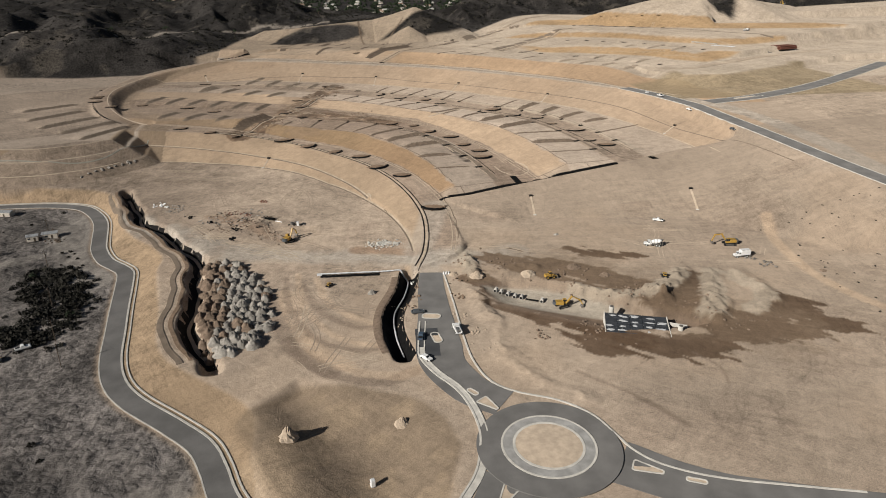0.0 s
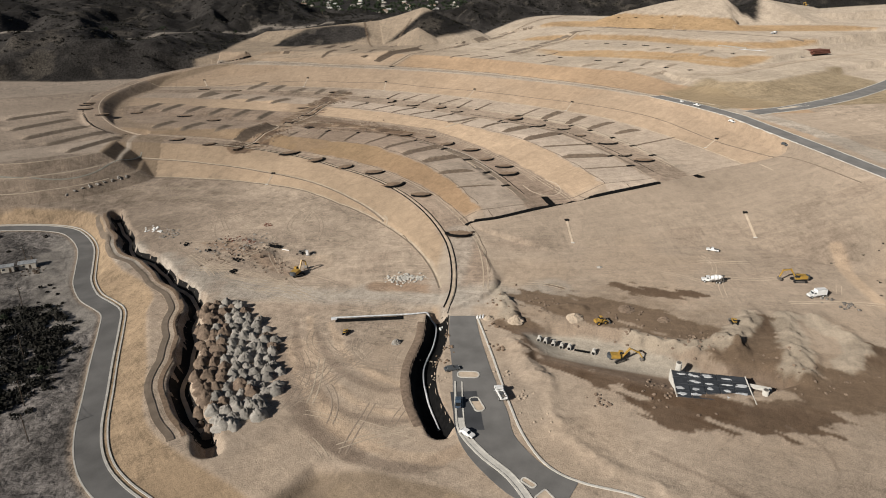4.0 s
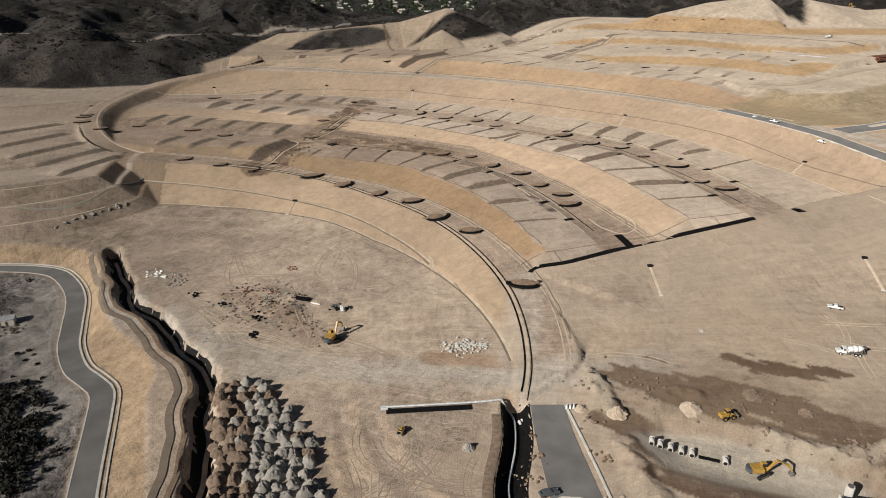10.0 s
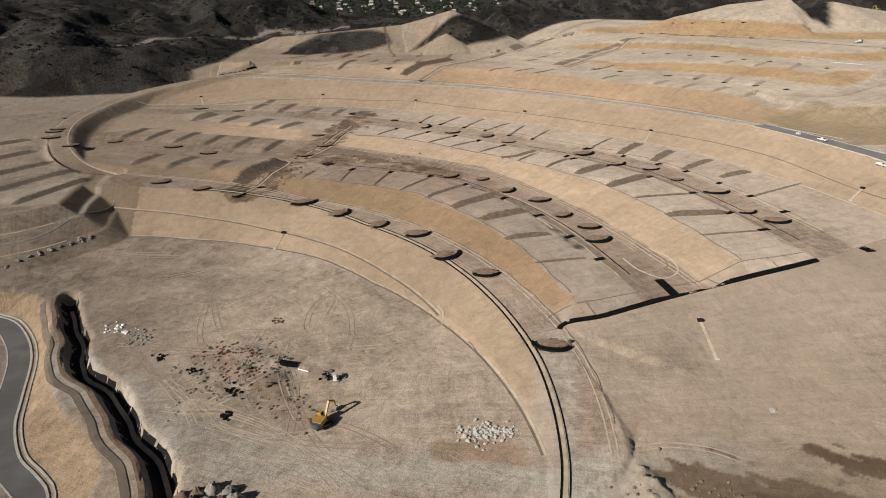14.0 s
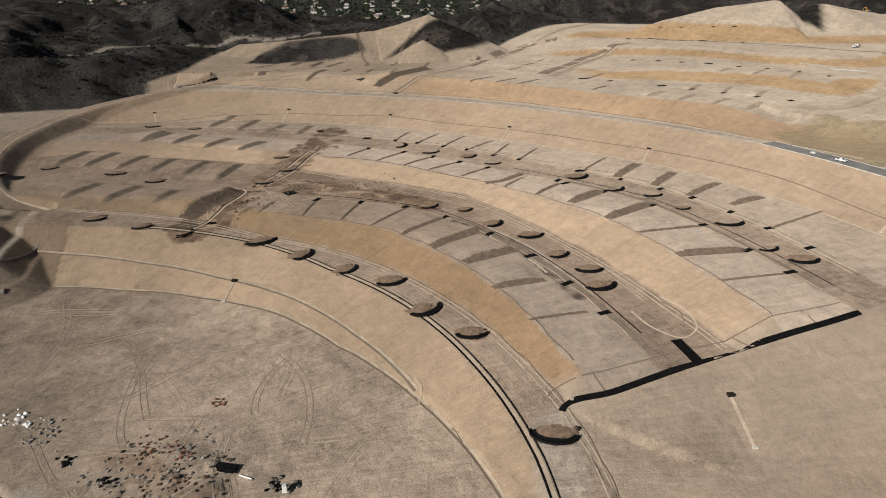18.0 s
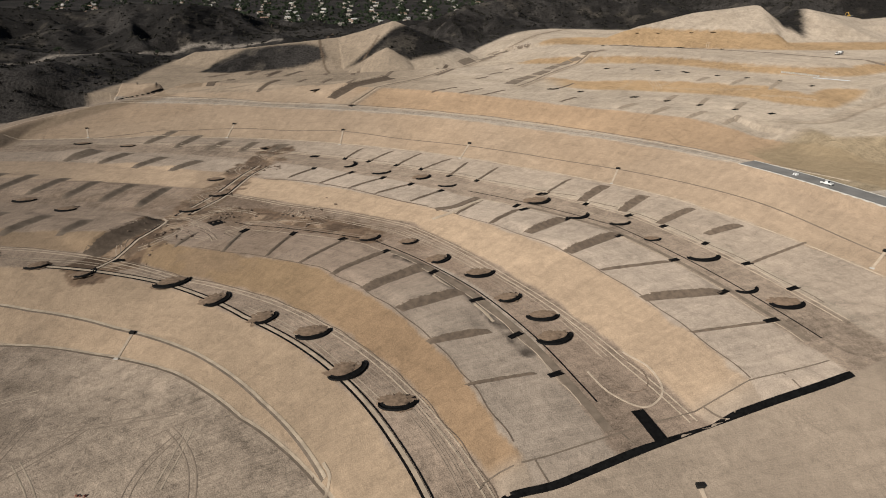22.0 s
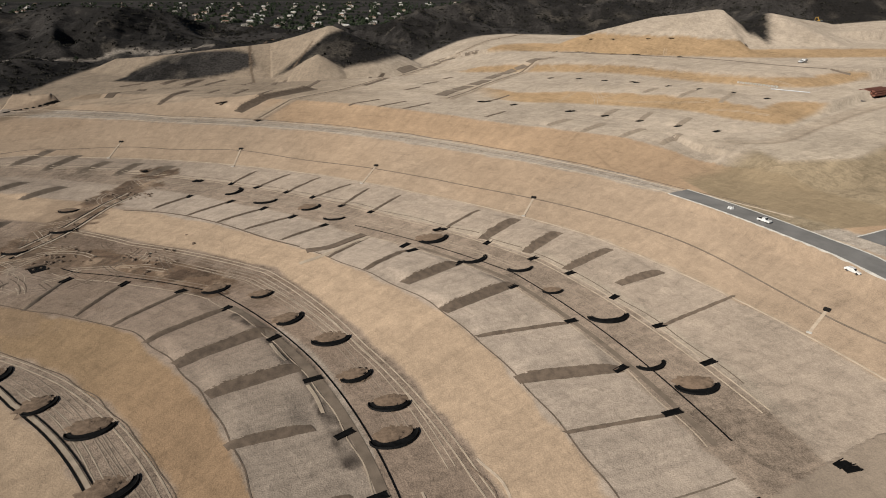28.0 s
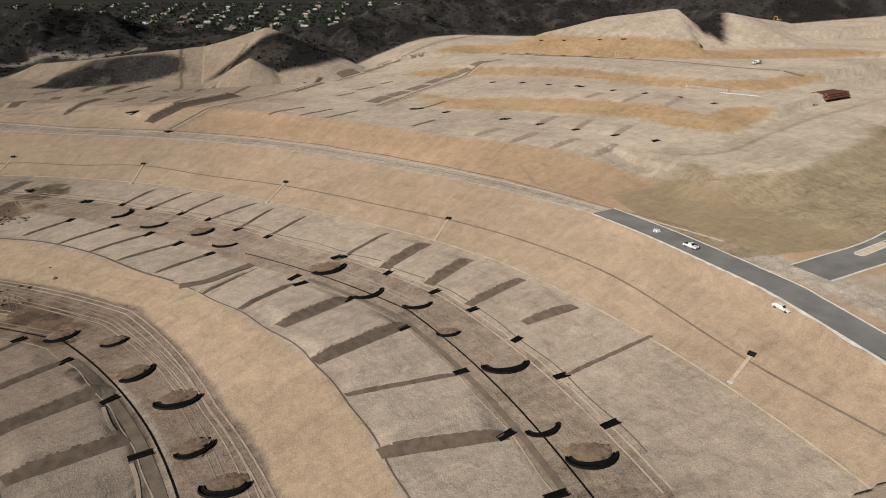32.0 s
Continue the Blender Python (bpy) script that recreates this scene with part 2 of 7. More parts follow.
def inside(x, y, poly):
    p = np.asarray(poly, float)
    c = np.zeros(x.shape, bool)
    for (x1, y1), (x2, y2) in zip(p, np.roll(p, -1, 0)):
        c ^= ((y1 > y) != (y2 > y)) & (x < (x2 - x1) * (y - y1) / ((y2 - y1) if y2 != y1 else 1e-9) + x1)
    return c


def blob(x, y, poly, soft):
    """1 inside an outline, 0 outside, with a soft edge of that width."""
    d, _, _ = near(x, y, np.vstack([poly, poly[:1]]))
    return smooth(-soft / 2, soft / 2, np.where(inside(x, y, poly), d, -d))


GRID = np.random.RandomState(7).rand(256, 256)


def lump(x, y, size, octaves=4):
    """Rolling noise from -1 to 1."""
    s, amp, tot = np.zeros(np.shape(x)), 1.0, 0.0
    for o in range(octaves):
        u, v = np.asarray(x) / size * 2**o + 17.3 * o, np.asarray(y) / size * 2**o + 9.1 * o
        i, j = np.floor(u).astype(int), np.floor(v).astype(int)
        fu, fv = u - i, v - j
        fu, fv = fu * fu * (3 - 2 * fu), fv * fv * (3 - 2 * fv)
        g = lambda a, b: GRID[a % 256, b % 256]
        s += amp * (mixv(mixv(g(i, j), g(i + 1, j), fu), mixv(g(i, j + 1), g(i + 1, j + 1), fu), fv) * 2 - 1)
        tot += amp
        amp *= 0.5
    return s / tot * 1.6


# lines of the lower ground
ROAD_W = curve([(-2, 60), (-18, 95), (-33, 127), (-41, 141), (-46, 153), (-51.5, 163), (-62, 173.5), (-78, 188), (-87, 200), (-93, 215), (-98, 236), (-102.5, 255), (-108, 280), (-111.5, 293), (-117, 300), (-125.5, 309), (-133.5, 324), (-138.5, 340), (-146, 364), (-156, 382), (-168, 394), (-190, 400), (-226, 401)], 3)
EMB_TOP = curve([(-34, 150), (-38, 175), (-58, 195), (-71, 208), (-78, 222), (-83, 245), (-88, 262), (-94, 284), (-95, 298), (-103, 312), (-115, 325), (-125, 341), (-133, 358), (-140, 378), (-149, 396), (-165, 407), (-198, 414)], 3)
CUT_W = curve([(-54, 199), (-66, 222), (-71, 241), (-74, 270), (-79, 293), (-97, 323), (-115, 345), (-122, 356), (-142, 400)], 3)
CUT_W[2:-2] += 0.8 * np.stack([np.sin(np.arange(len(CUT_W) - 4) * 0.42) + 0.5 * np.sin(np.arange(len(CUT_W) - 4) * 0.9), np.cos(np.arange(len(CUT_W) - 4) * 0.37)], 1)
CUT_E = curve([(18, 267), (15, 250), (9, 231), (8, 215), (11, 199)], 2)
ROAD_M = curve([(27.5, 265), (26, 250), (25, 228), (24, 208), (24, 192), (31, 176), (40, 168)], 3)
ASPH_N = curve([(214, 523), (222, 500), (230, 470), (236, 446), (240, 410), (246, 370), (254, 320), (264, 270), (276, 220), (292, 160)], 4)
ASPH_E = curve([(238, 452), (262, 458), (303, 472), (381, 516), (529, 625)], 6)
RING_C, PIT = np.array([48.3, 146.5]), [(46, 252), (60, 255), (78, 249), (106, 224), (125, 216), (128, 208), (112, 204), (90, 206), (66, 222), (50, 232)]
EDGE = curve([(22, 268, 1.8), (46, 288, 2.5), (45, 318, 5), (41.5, 346, 7.9), (60, 350.7, 9.6), (88, 357.5, 12.4), (120, 363.5, 15.7), (151.5, 369, 19), (185, 380, 21.5), (215, 385, 24), (250, 390, 27)], 3)   # where the terraces end
OUTER = curve([(-162, 520, 17), (-185, 531, 22.5), (-206, 563, 27), (-220, 610, 29), (-221, 656, 30), (-206, 712, 32.5), (-180, 748, 35), (-142, 780, 37.5), (-107, 806, 39.5), (-60, 814, 41.5)], 4)  # street round the terraces
LEFT_TOE = curve([(-141, 520), (-140, 500), (-139, 478), (-137, 455), (-149, 440), (-164, 427), (-180, 419), (-202, 412), (-240, 415), (-340, 441)], 4)   # foot of the western slope
PIT_S = [(-41, 173), (-24, 187), (-8, 184), (2, 179), (10, 176), (15, 172), (21, 163), (24, 150), (20, 138), (14, 118), (-20, 108), (-52, 136)]
ROW_A = curve([(148.1, 781.5), (188.8, 706.8), (227.2, 688.5), (286.4, 654.3), (303.0, 620.9), (327.2, 604.8), (361.0, 624.6)], 6)       # foot of the second upper slope
ROW_B = curve([(196.8, 838.8), (237.9, 811.0), (303.3, 785.8), (344.8, 730.1), (386.4, 699.1), (420.5, 694.9), (465.2, 714.9)], 6)       # foot of the third
ROW_C = curve([(262, 905), (300, 882), (350, 852), (446, 815), (567, 800)], 6)
NATURAL = [(-1640, 757), (-460, 790), (-300, 755), (-209, 774), (-187, 810), (-165, 861), (-159, 930), (-150, 1000), (-118, 992), (-80, 970), (-37, 955), (23, 967), (50, 963), (78, 960), (92, 948), (86, 938), (68, 922), (45, 903), (28, 888), (42, 888), (60, 896), (70, 886), (80, 876), (88, 871), (101, 879),
           (119, 889), (136, 912), (152, 950), (185, 1000), (222, 1030), (285, 1050), (340, 1010), (400, 985), (460, 958), (478, 915), (497, 868), (518, 905), (540, 945), (600, 992), (700, 1020), (850, 1060), (1300, 1200), (2500, 1400), (2500, 4000), (-1500, 4000)]
KNOB = [(-112, 905), (-104, 935), (-70, 950), (-38, 941), (-14, 943), (6, 936), (10, 915), (-12, 902), (-45, 893), (-80, 890)]
HILL = np.array([(280, 900, 60), (305, 905, 69), (340, 912, 78), (400, 916, 90), (472, 920, 97), (495, 908, 80), (530, 925, 93), (580, 950, 86), (640, 980, 80)], float)
PAD_E = np.array([(262.0, 556.0), (271.1, 534.3), (289.6, 533.2), (309.1, 532.9), (347.0, 555.9), (396.6, 584.7)])
SPUR = np.array([(78, 949, 83), (50, 953, 74), (23, 957, 67), (-37, 945, 62), (-80, 960, 57), (-121, 980, 53)], float)
# banks between lots: x, y of both ends
LOTS_W = [(-110.9, 676.2, -95.5, 699.1, 1.5), (-90.1, 663.2, -78.1, 688.6, 1.5), (-69.6, 654.2, -56.8, 673.9, 1.5), (-48.8, 646.9, -39.2, 667.3, 1.5), (-30.7, 643.9, -19.8, 658.7, 1.5), (-147.8, 641.3, -134.5, 664.6, 1.5), (-126.2, 633.4, -113.7, 655.2, 1.5), (-104.4, 620.6, -90.4, 642.6, 1.5), (-82.6, 611.8, -67.9, 630.7, 1.5), (-125.3, 570.4, -116.8, 599.2, 1.5), (-106.1, 563.0, -96.3, 591.6, 1.5), (-86.5, 553.0, -77.5, 582.6, 1.5), (-110.5, 519.8, -102.9, 538.2, 1.5), (-181.3, 591.3, -171.3, 621.0, 1.5), (-164.2, 587.0, -154.2, 616.6, 1.5), (-145.1, 579.8, -134.7, 607.3, 1.5), (-155.6, 530.3, -143.5, 553.0, 1.5), (-135.2, 523.8, -122.3, 546.6, 1.5), (-143.0, 644.1, -132.0, 661.9, 1.5)]
LOTS_L = [(-268.9, 566.7, -236.8, 596.5), (-249.3, 529.1, -221.5, 567.2), (-229.3, 501.6, -200.6, 539.1), (-210.0, 486.6, -182.1, 525.0), (-189.7, 466.4, -169.7, 507.5)]
LOTS_H = [(-45.8, 760.7, -29.4, 797.9), (-63.7, 870.5, -55.3, 896.5), (-45.9, 859.2, -34.1, 893.7), (106.0, 836.4, 121.5, 871.5), (175.3, 933.4, 191.8, 948.0)]
LOTS_1 = [(-58.3, 500.6, -51.6, 515.1, 0.5), (-38.0, 492.1, -31.8, 513.9, 0.5), (-20.1, 485.3, -10.6, 507.8, 0.5), (-6.7, 476.9, 12.9, 499.0, 0.5), (5.6, 465.0, 27.9, 483.4, 0.9), (16.6, 451.7, 43.5, 468.5, 1.8), (28.0, 435.6, 52.3, 445.6, 1.8), (35.5, 413.5, 56.8, 417.7, 1.2), (43.4, 389.5, 65.1, 392.6, 0.4)]
LOTS_2 = [(-15.6, 585.5, -2.2, 602.3, 0.5), (1.4, 572.7, 18.5, 590.1, 0.5), (15.9, 560.9, 35.0, 576.9, 0.5), (28.6, 549.4, 48.5, 562.9, 0.5), (44.6, 534.2, 62.1, 548.8, 0.5), (63.3, 512.4, 79.0, 529.8, 0.5), (76.0, 498.7, 94.0, 515.2, 0.8), (88.4, 485.5, 110.8, 500.5, 1.8), (98.1, 463.0, 126.6, 479.1, 1.8), (106.3, 444.9, 137.8, 448.7, 0.6), (112.1, 422.3, 142.7, 422.7, 1.5), (117.5, 398.1, 147.3, 400.2, 0.3)]
LOTS_3 = [(16.1, 619.9, 27.3, 637.6, 0.5), (30.0, 611.4, 46.0, 628.1, 0.5), (45.2, 600.3, 61.7, 618.2, 0.5), (58.8, 589.2, 77.5, 603.1, 0.5), (71.0, 573.6, 85.4, 593.5, 0.5), (84.0, 562.3, 99.6, 579.3, 0.5), (109.7, 531.5, 132.3, 550.4, 0.5), (125.4, 521.0, 144.9, 536.8, 1.8), (138.8, 503.9, 157.3, 518.3, 1.8), (149.1, 486.3, 171.9, 497.6, 1.3), (163.4, 471.1, 182.8, 476.1, 1.3), (165.8, 441.5, 197.7, 453.5, 0.4)]
LOTS_U = [(188.7, 625.5, 208.6, 640.1, 1.2), (201.7, 607.0, 223.1, 625.6, 1.2), (217.0, 592.2, 238.3, 607.7, 1.2), (233.7, 579.9, 252.8, 594.8, 1.2), (230.0, 645.2, 249.7, 666.4, 1.2), (245.4, 628.9, 264.8, 652.0, 1.2), (260.2, 612.0, 280.3, 633.1, 1.2), (280.1, 695.0, 298.7, 710.9, 1.2), (295.8, 675.9, 321.1, 698.9, 1.2), (312.4, 654.7, 341.0, 684.4, 1.2)]
STRIPS = LOTS_W + [(*q, 1.6) for q in LOTS_L] + [(*q, 1.2) for q in LOTS_H] + [(-95.2, 504.8, -72.0, 533.6, 3.6), (8.4, 732.3, 59.6, 788.3, 3.0)] + LOTS_1 + LOTS_2 + LOTS_3 + LOTS_U


EDGE_SIDE = [(-4800, -3750)] + [(float(q[0]), float(q[1])) for q in EDGE] + [(5000, 1068), (5000, 6000), (-5000, 6000)]


def by_edge(x, y):
    """Distance to the terraces' end, the side (terraces are positive) and the share of its length."""
    d, _, sh = near(x, y, EDGE)
    return d, np.where(inside(x, y, EDGE_SIDE), 1.0, -1.0), sh


def height(x, y):
    x, y = np.asarray(x, float), np.asarray(y, float)
    r, a = polar(x, y)
    ac = np.clip(a, -15, 105)
    rings = np.array([np.interp(ac, STA, k) for k in RR])
    # low ground
    low = 0.3 + 0.012 * np.clip(y - 180, -80, 160) + 0.22 * lump(x, y, 22)
    low = low + 2.2 * smooth(40, 220, x) * smooth(150, 330, y) + 0.038 * np.clip(y - 345, 0, 130) * (1 - smooth(-20, 40, x))
    lines = np.array([np.interp(ac, STA, k) for k in RZ])
    terr = np.where(r < rings[0], low, 0)
    for i in range(len(RZ) - 1):
        t = np.clip((r - rings[i]) / np.maximum(rings[i + 1] - rings[i], 0.5), 0, 1)
        terr = np.where((r >= rings[i]) & (r < rings[i + 1]), mixv(low if i == 0 else lines[i], lines[i + 1], t), terr)
    terr = np.where(r >= rings[-1], lines[-1] + 0.004 * (r - rings[-1]), terr)
    # the first street comes down to the crossing
    terr = mixv(terr, np.minimum(terr, low + 0.24 * np.maximum(0, y - 268)), 1 - smooth(300, 335, y))
    # the block west of the terraces and the street that climbs round them
    dtoe, stoe, _ = near(x, y, LEFT_TOE)
    zl = low + np.interp(dtoe, [0, 9, 10.5, 20, 22, 31, 400], [0, 4.4, 4.5, 9.8, 10, 15.5, 17])
    d, s, sh = near(x, y, OUTER)
    seg = np.r_[0, np.cumsum(np.linalg.norm(np.diff(OUTER[:, :2], axis=0), axis=1))]
    zs = np.interp(sh, seg / seg[-1], OUTER[:, 2])
    west = s > 0
    left = (stoe < 0) & (y > 405) & (x < -84)
    outerz = np.minimum(zl, np.maximum(21.5, zs - 1.2 * smooth(8, 12, d) + 0.01 * d))
    inner = np.maximum(terr, zs - 0.55 * np.maximum(d - 7, 0) - 25 * (1 - smooth(515, 530, y)) - 25 * smooth(-90, -60, x))
    terr = np.where(left & west, np.maximum(terr - 40 * smooth(522, 535, y), outerz), inner)
    terr = np.where(left & ~west & (y < 560), np.maximum(terr, zl - 0.5 * np.maximum(0, d - 5)), terr)
    terr = np.where((r > rings[-1]) & (y > 700) & west, zs - 1.2 * smooth(8, 12, d) + 0.025 * d, terr)
    terr = mixv(terr, zs, (1 - smooth(5, 8, d)) * smooth(515, 524, y))
    # the slope under the terraces' end
    d, s, sh = by_edge(x, y)
    seg = np.r_[0, np.cumsum(np.linalg.norm(np.diff(EDGE[:, :2], axis=0), axis=1))]
    zedge = np.interp(sh, seg / seg[-1], EDGE[:, 2])
    terr = np.where((s > 0) & (r < rings[11]) & (x > 0) & (r > rings[3]), np.minimum(terr, zedge + 0.42 * d), terr)
    ytoe = np.interp(x, [20, 47, 89, 175, 240, 320, 500], [266, 292, 326, 312, 240, 170, 120])
    dn, sn, shn = near(x, y, ASPH_N)
    zroad = mixv(38.0, 22.0, smooth(0.1, 1.0, shn))
    dt = np.maximum(0, (y - ytoe))
    fe = np.where(s < 0, d, 0)
    he = mixv(low, zedge, dt / (dt + fe + 0.1))
    hr = mixv(low, zroad, np.clip(dt / (dt + np.maximum(dn - 7, 0) + 0.1), 0, 1))
    wr, we = 1 / (np.maximum(dn - 7, 0) + 1.0), 1 / (fe + 1.0)
    east = (he * we + hr * wr) / (we + wr)
    z = np.where((s < 0) & (y > 262), east, terr)
    ze = zroad + 0.012 * np.maximum(dn - 8, 0)
    lowe = smooth(540, 600, y - 0.2 * (x - 250))
    z = np.where((sn > 0) & (x > 200) & (y < 640), mixv(ze, np.maximum(z, ze), lowe), z)
    dp, sp, _ = near(x, y, PAD_E)
    z = mixv(z, np.where((y < 640) & (sn > 0), np.where(sp > 0, np.maximum(z, 46), np.maximum(ze, 46 - 0.33 * dp)), z), smooth(238, 272, x))
    z = mixv(z, zroad, 1 - smooth(6.5, 9, dn))
    de, se, she = near(x, y, ASPH_E)
    z = mixv(z, 37.5 + 3 * she, 1 - smooth(8, 11, de))
    # upper rows
    for row, rise, width in ((ROW_A, 5.0, 26), (ROW_B, 7.0, 24), (ROW_C, 4.0, 40)):
        d, s, _ = near(x, y, row)
        z = z + np.where((s > 0) & (r > rings[13]) & (x > 140), rise * np.clip(d / width, 0, 1) * smooth(150, 260, x), 0)
    up2 = np.interp(y + 0.25 * np.maximum(x - 300, 0), [600, 860, 940, 1040, 1500, 2500, 4000], [40, 46, 50, 62, 100, 60, 50])
    z = np.where((y > 700) & (r > rings[-1]) & ~west, np.maximum(z, up2), z)
    # west side: road at the foot of the fill
    dw, sw, shw = near(x, y, ROAD_W)
    demb, semb, _ = near(x, y, EMB_TOP)
    zr = -3.0
    out = (semb > 0) & (y < 470) & (x < -10) & ~left
    rough = 1.6 * lump(x, y, 35) * smooth(4, 22, dw) + 0.5 * lump(x, y, 6, 2) * smooth(6, 12, dw)
    slope = np.where(sw < 0, mixv(zr, low, np.clip((dw - 6.0) / np.maximum(dw - 6.0 + demb, 0.1), 0, 1)), zr - 0.3 + 0.02 * dw + rough)
    slope = np.where(dw < 6.0, zr, slope)
    z = np.where(out, slope, z)
    z = np.where((y < 185) & (x < 0), np.minimum(z, zr + 0.55 * np.maximum(dw - 6.0, 0)), z)
    # far country
    dnat, _, _ = near(x, y, np.vstack([NATURAL, NATURAL[:1]]))
    dnat = np.where(inside(x, y, NATURAL), dnat, 0)
    base = np.interp(y, [600, 800, 1000, 1150, 1400, 1600, 2600, 4000], [32, 38, 45, 49, 43, 38, 37, 36])
    base = base + 34 * smooth(420, 700, x) * (1 - smooth(1900, 2500, y))
    ridge = np.clip(1 - np.abs(lump(x + 40, y + 20, 210, 4)), 0, 1)
    ridge2 = np.clip(1 - np.abs(lump(x + 400, 0.6 * y + 80, 62, 4)), 0, 1)
    amp = np.interp(x - 0.22 * (y - 1150), [-500, -260, -150, -75, -20, 40, 131, 200, 320, 700], [40, 26, 24, 17, 20, 15, 16, 30, 40, 50])
    fade = 1 - 0.95 * smooth(1380, 1560, y - 0.35 * np.maximum(x - 150, 0))
    hill = base + (amp * ridge**1.5 + 12 * (ridge2 - 0.6) * np.clip(amp / 40, 0.5, 1)) * fade
    wobble, uneven = lump(x, y, 60, 2), lump(x, y, 40, 2)
    for pts in ([(-420, 1180, 78), (-300, 1220, 86), (-235, 1190, 95), (-195, 1160, 95), (-155, 1150, 95), (-110, 1190, 90), (-70, 1230, 74)], [(-235, 1190, 94), (-215, 1090, 76), (-185, 1010, 56)], [(-110, 1190, 88), (-100, 1110, 70), (-105, 1050, 54)],
                [(88, 1205, 73), (105, 1120, 69), (118, 1040, 61), (112, 965, 52)], [(110, 1090, 68), (150, 1110, 77), (201, 1150, 90), (261, 1190, 100), (330, 1270, 104), (460, 1370, 105), (700, 1560, 108)], [(201, 1150, 93), (180, 1080, 78), (165, 1020, 60)], [(330, 1270, 102), (320, 1180, 84), (300, 1090, 66)], [(460, 1370, 104), (470, 1260, 86), (450, 1170, 68)]):
        ln = np.array(pts, float)
        dd, sh3 = close(x + 14 * wobble, y, ln, 150)
        seg = np.r_[0, np.cumsum(np.linalg.norm(np.diff(ln[:, :2], axis=0), axis=1))]
        hill = np.maximum(hill, np.interp(sh3, seg / seg[-1], ln[:, 2]) - (0.42 + 0.1 * uneven) * dd + 10 * (ridge2 - 0.7) * smooth(0, 50, dd))
    z = mixv(z, hill, smooth(0, 60, dnat))
    dk, _, _ = near(x, y, np.vstack([KNOB, KNOB[:1]]))
    z = z + np.where(inside(x, y, np.array(KNOB)), 9 * smooth(0, 32, dk) * (1 + 0.5 * lump(x, y, 20)), 0)
    # graded spur and a cone of pale earth before the hills
    z = np.maximum(z, 64.5 - 0.55 * np.hypot((x - 66) * 1.05, y - 880) + 0.8 * lump(x, y, 14))
    dsp, ssp, shs = near(x, y, SPUR)
    z = np.maximum(z, np.interp(shs, [0, 0.14, 0.27, 0.57, 0.79, 1], [83, 74, 67, 62, 57, 53]) - np.where(ssp > 0, 0.42, 0.5) * np.maximum(dsp - 5, 0))
    # the pale hill behind the highest lots
    dh, shh = close(x, y, HILL, 220)
    segh = np.r_[0, np.cumsum(np.linalg.norm(np.diff(HILL[:, :2], axis=0), axis=1))]
    z = np.maximum(z, np.interp(shh, segh / segh[-1], HILL[:, 2]) - 0.36 * np.maximum(dh - 6, 0))
    # pits and cuts
    z = z - 5.0 * (1 - smooth(1.5, 4.5, near(x + 0.9 * lump(x, y, 5, 2), y, CUT_W)[0]))
    z = z - 4.0 * (1 - smooth(1.5, 4.5, near(x, y, CUT_E)[0]))
    back, _, _ = near(x, y, np.array([(-8, 186), (2, 181), (12, 179), (22, 163), (26, 148), (20, 120)]))
    z = z - 5.0 * blob(x + 0.6 * lump(x, y, 9, 2), y, PIT_S, 5) * smooth(0, 26, back) * smooth(15, 38, dw)
    front, _, _ = near(x, y, np.array([(46, 252), (50, 232), (66, 222), (90, 206), (112, 202)]))
    z = z - 4.0 * blob(x + 1.5 * lump(x, y, 7, 2), y + 1.5 * lump(x + 50, y, 7, 2), PIT, 6) * smooth(-2, 15, front)
    # ridges of dug earth beside the pit and the road
    for pts, half, mh in (([(151, 248), (144, 235), (133, 213)], 7, 2.2), ([(119, 233), (128, 242), (138, 250)], 6, 2.0), ([(84, 244), (95, 236), (106, 232), (116, 230)], 6, 2.0), ([(160, 246), (164, 226), (152, 213)], 6, 1.6), ([(46, 286), (45, 262)], 5, 1.8), ([(48, 220), (46, 200), (52, 182), (66, 168)], 5, 0.8), ([(56, 264), (74, 266)], 5, 1.5), ([(43, 244), (45, 226)], 5, 1.4), ([(-8, 232), (-2, 226), (7, 222)], 3, 0.6)):
        dd, _ = close(x, y, curve(pts, 5) if len(pts) > 2 else np.array(pts, float), half + 12)
        z = z + mh * np.clip(1 - (dd + 3.2 * lump(x, y, 11, 4)) / half, 0, 1) * (1 + 0.5 * lump(x, y, 2.6, 3))
    # the broken ground of the cleared yard
    q = np.hypot((x + 62) / 30, (y - 336) / 22)
    z = z + np.where(q < 1, (1 - q) * (1.1 + 1.6 * lump(x, y, 8, 3)), 0)
    # banks between the lots
    for x0, y0, x1, y1, h in STRIPS:
        lx = math.hypot(x1 - x0, y1 - y0)
        tx, ty = (x1 - x0) / lx, (y1 - y0) / lx
        m = (np.abs(x - (x0 + x1) / 2) < lx / 2 + 16) & (np.abs(y - (y0 + y1) / 2) < lx / 2 + 16)
        if not m.any():
            continue
        ux, uy = x[m] - x0, y[m] - y0
        along, u = ux * tx + uy * ty, ux * ty - uy * tx
        end = smooth(-1.0, 5.0, along) * (1 - smooth(lx - 6.0, lx + 1.0, along))
        z[m] += h * end * np.where(u < 0, np.clip(1 + u / 22, 0, 1), 1 - np.clip(u / (h * 1.7), 0, 1))
    return z


# ---------------------------------------------------------------- ground
def graded(lo, hi, core0, core1, step, grow, grow_lo=None):
    a = list(np.arange(core0, core1 + 0.01, step))
    s = step
    while a[-1] < hi:
        s *= grow
        a.append(a[-1] + s)
    s = step
    while a[0] > lo:
        s *= grow_lo or grow
        a.insert(0, a[0] - s)
    return np.array(a)


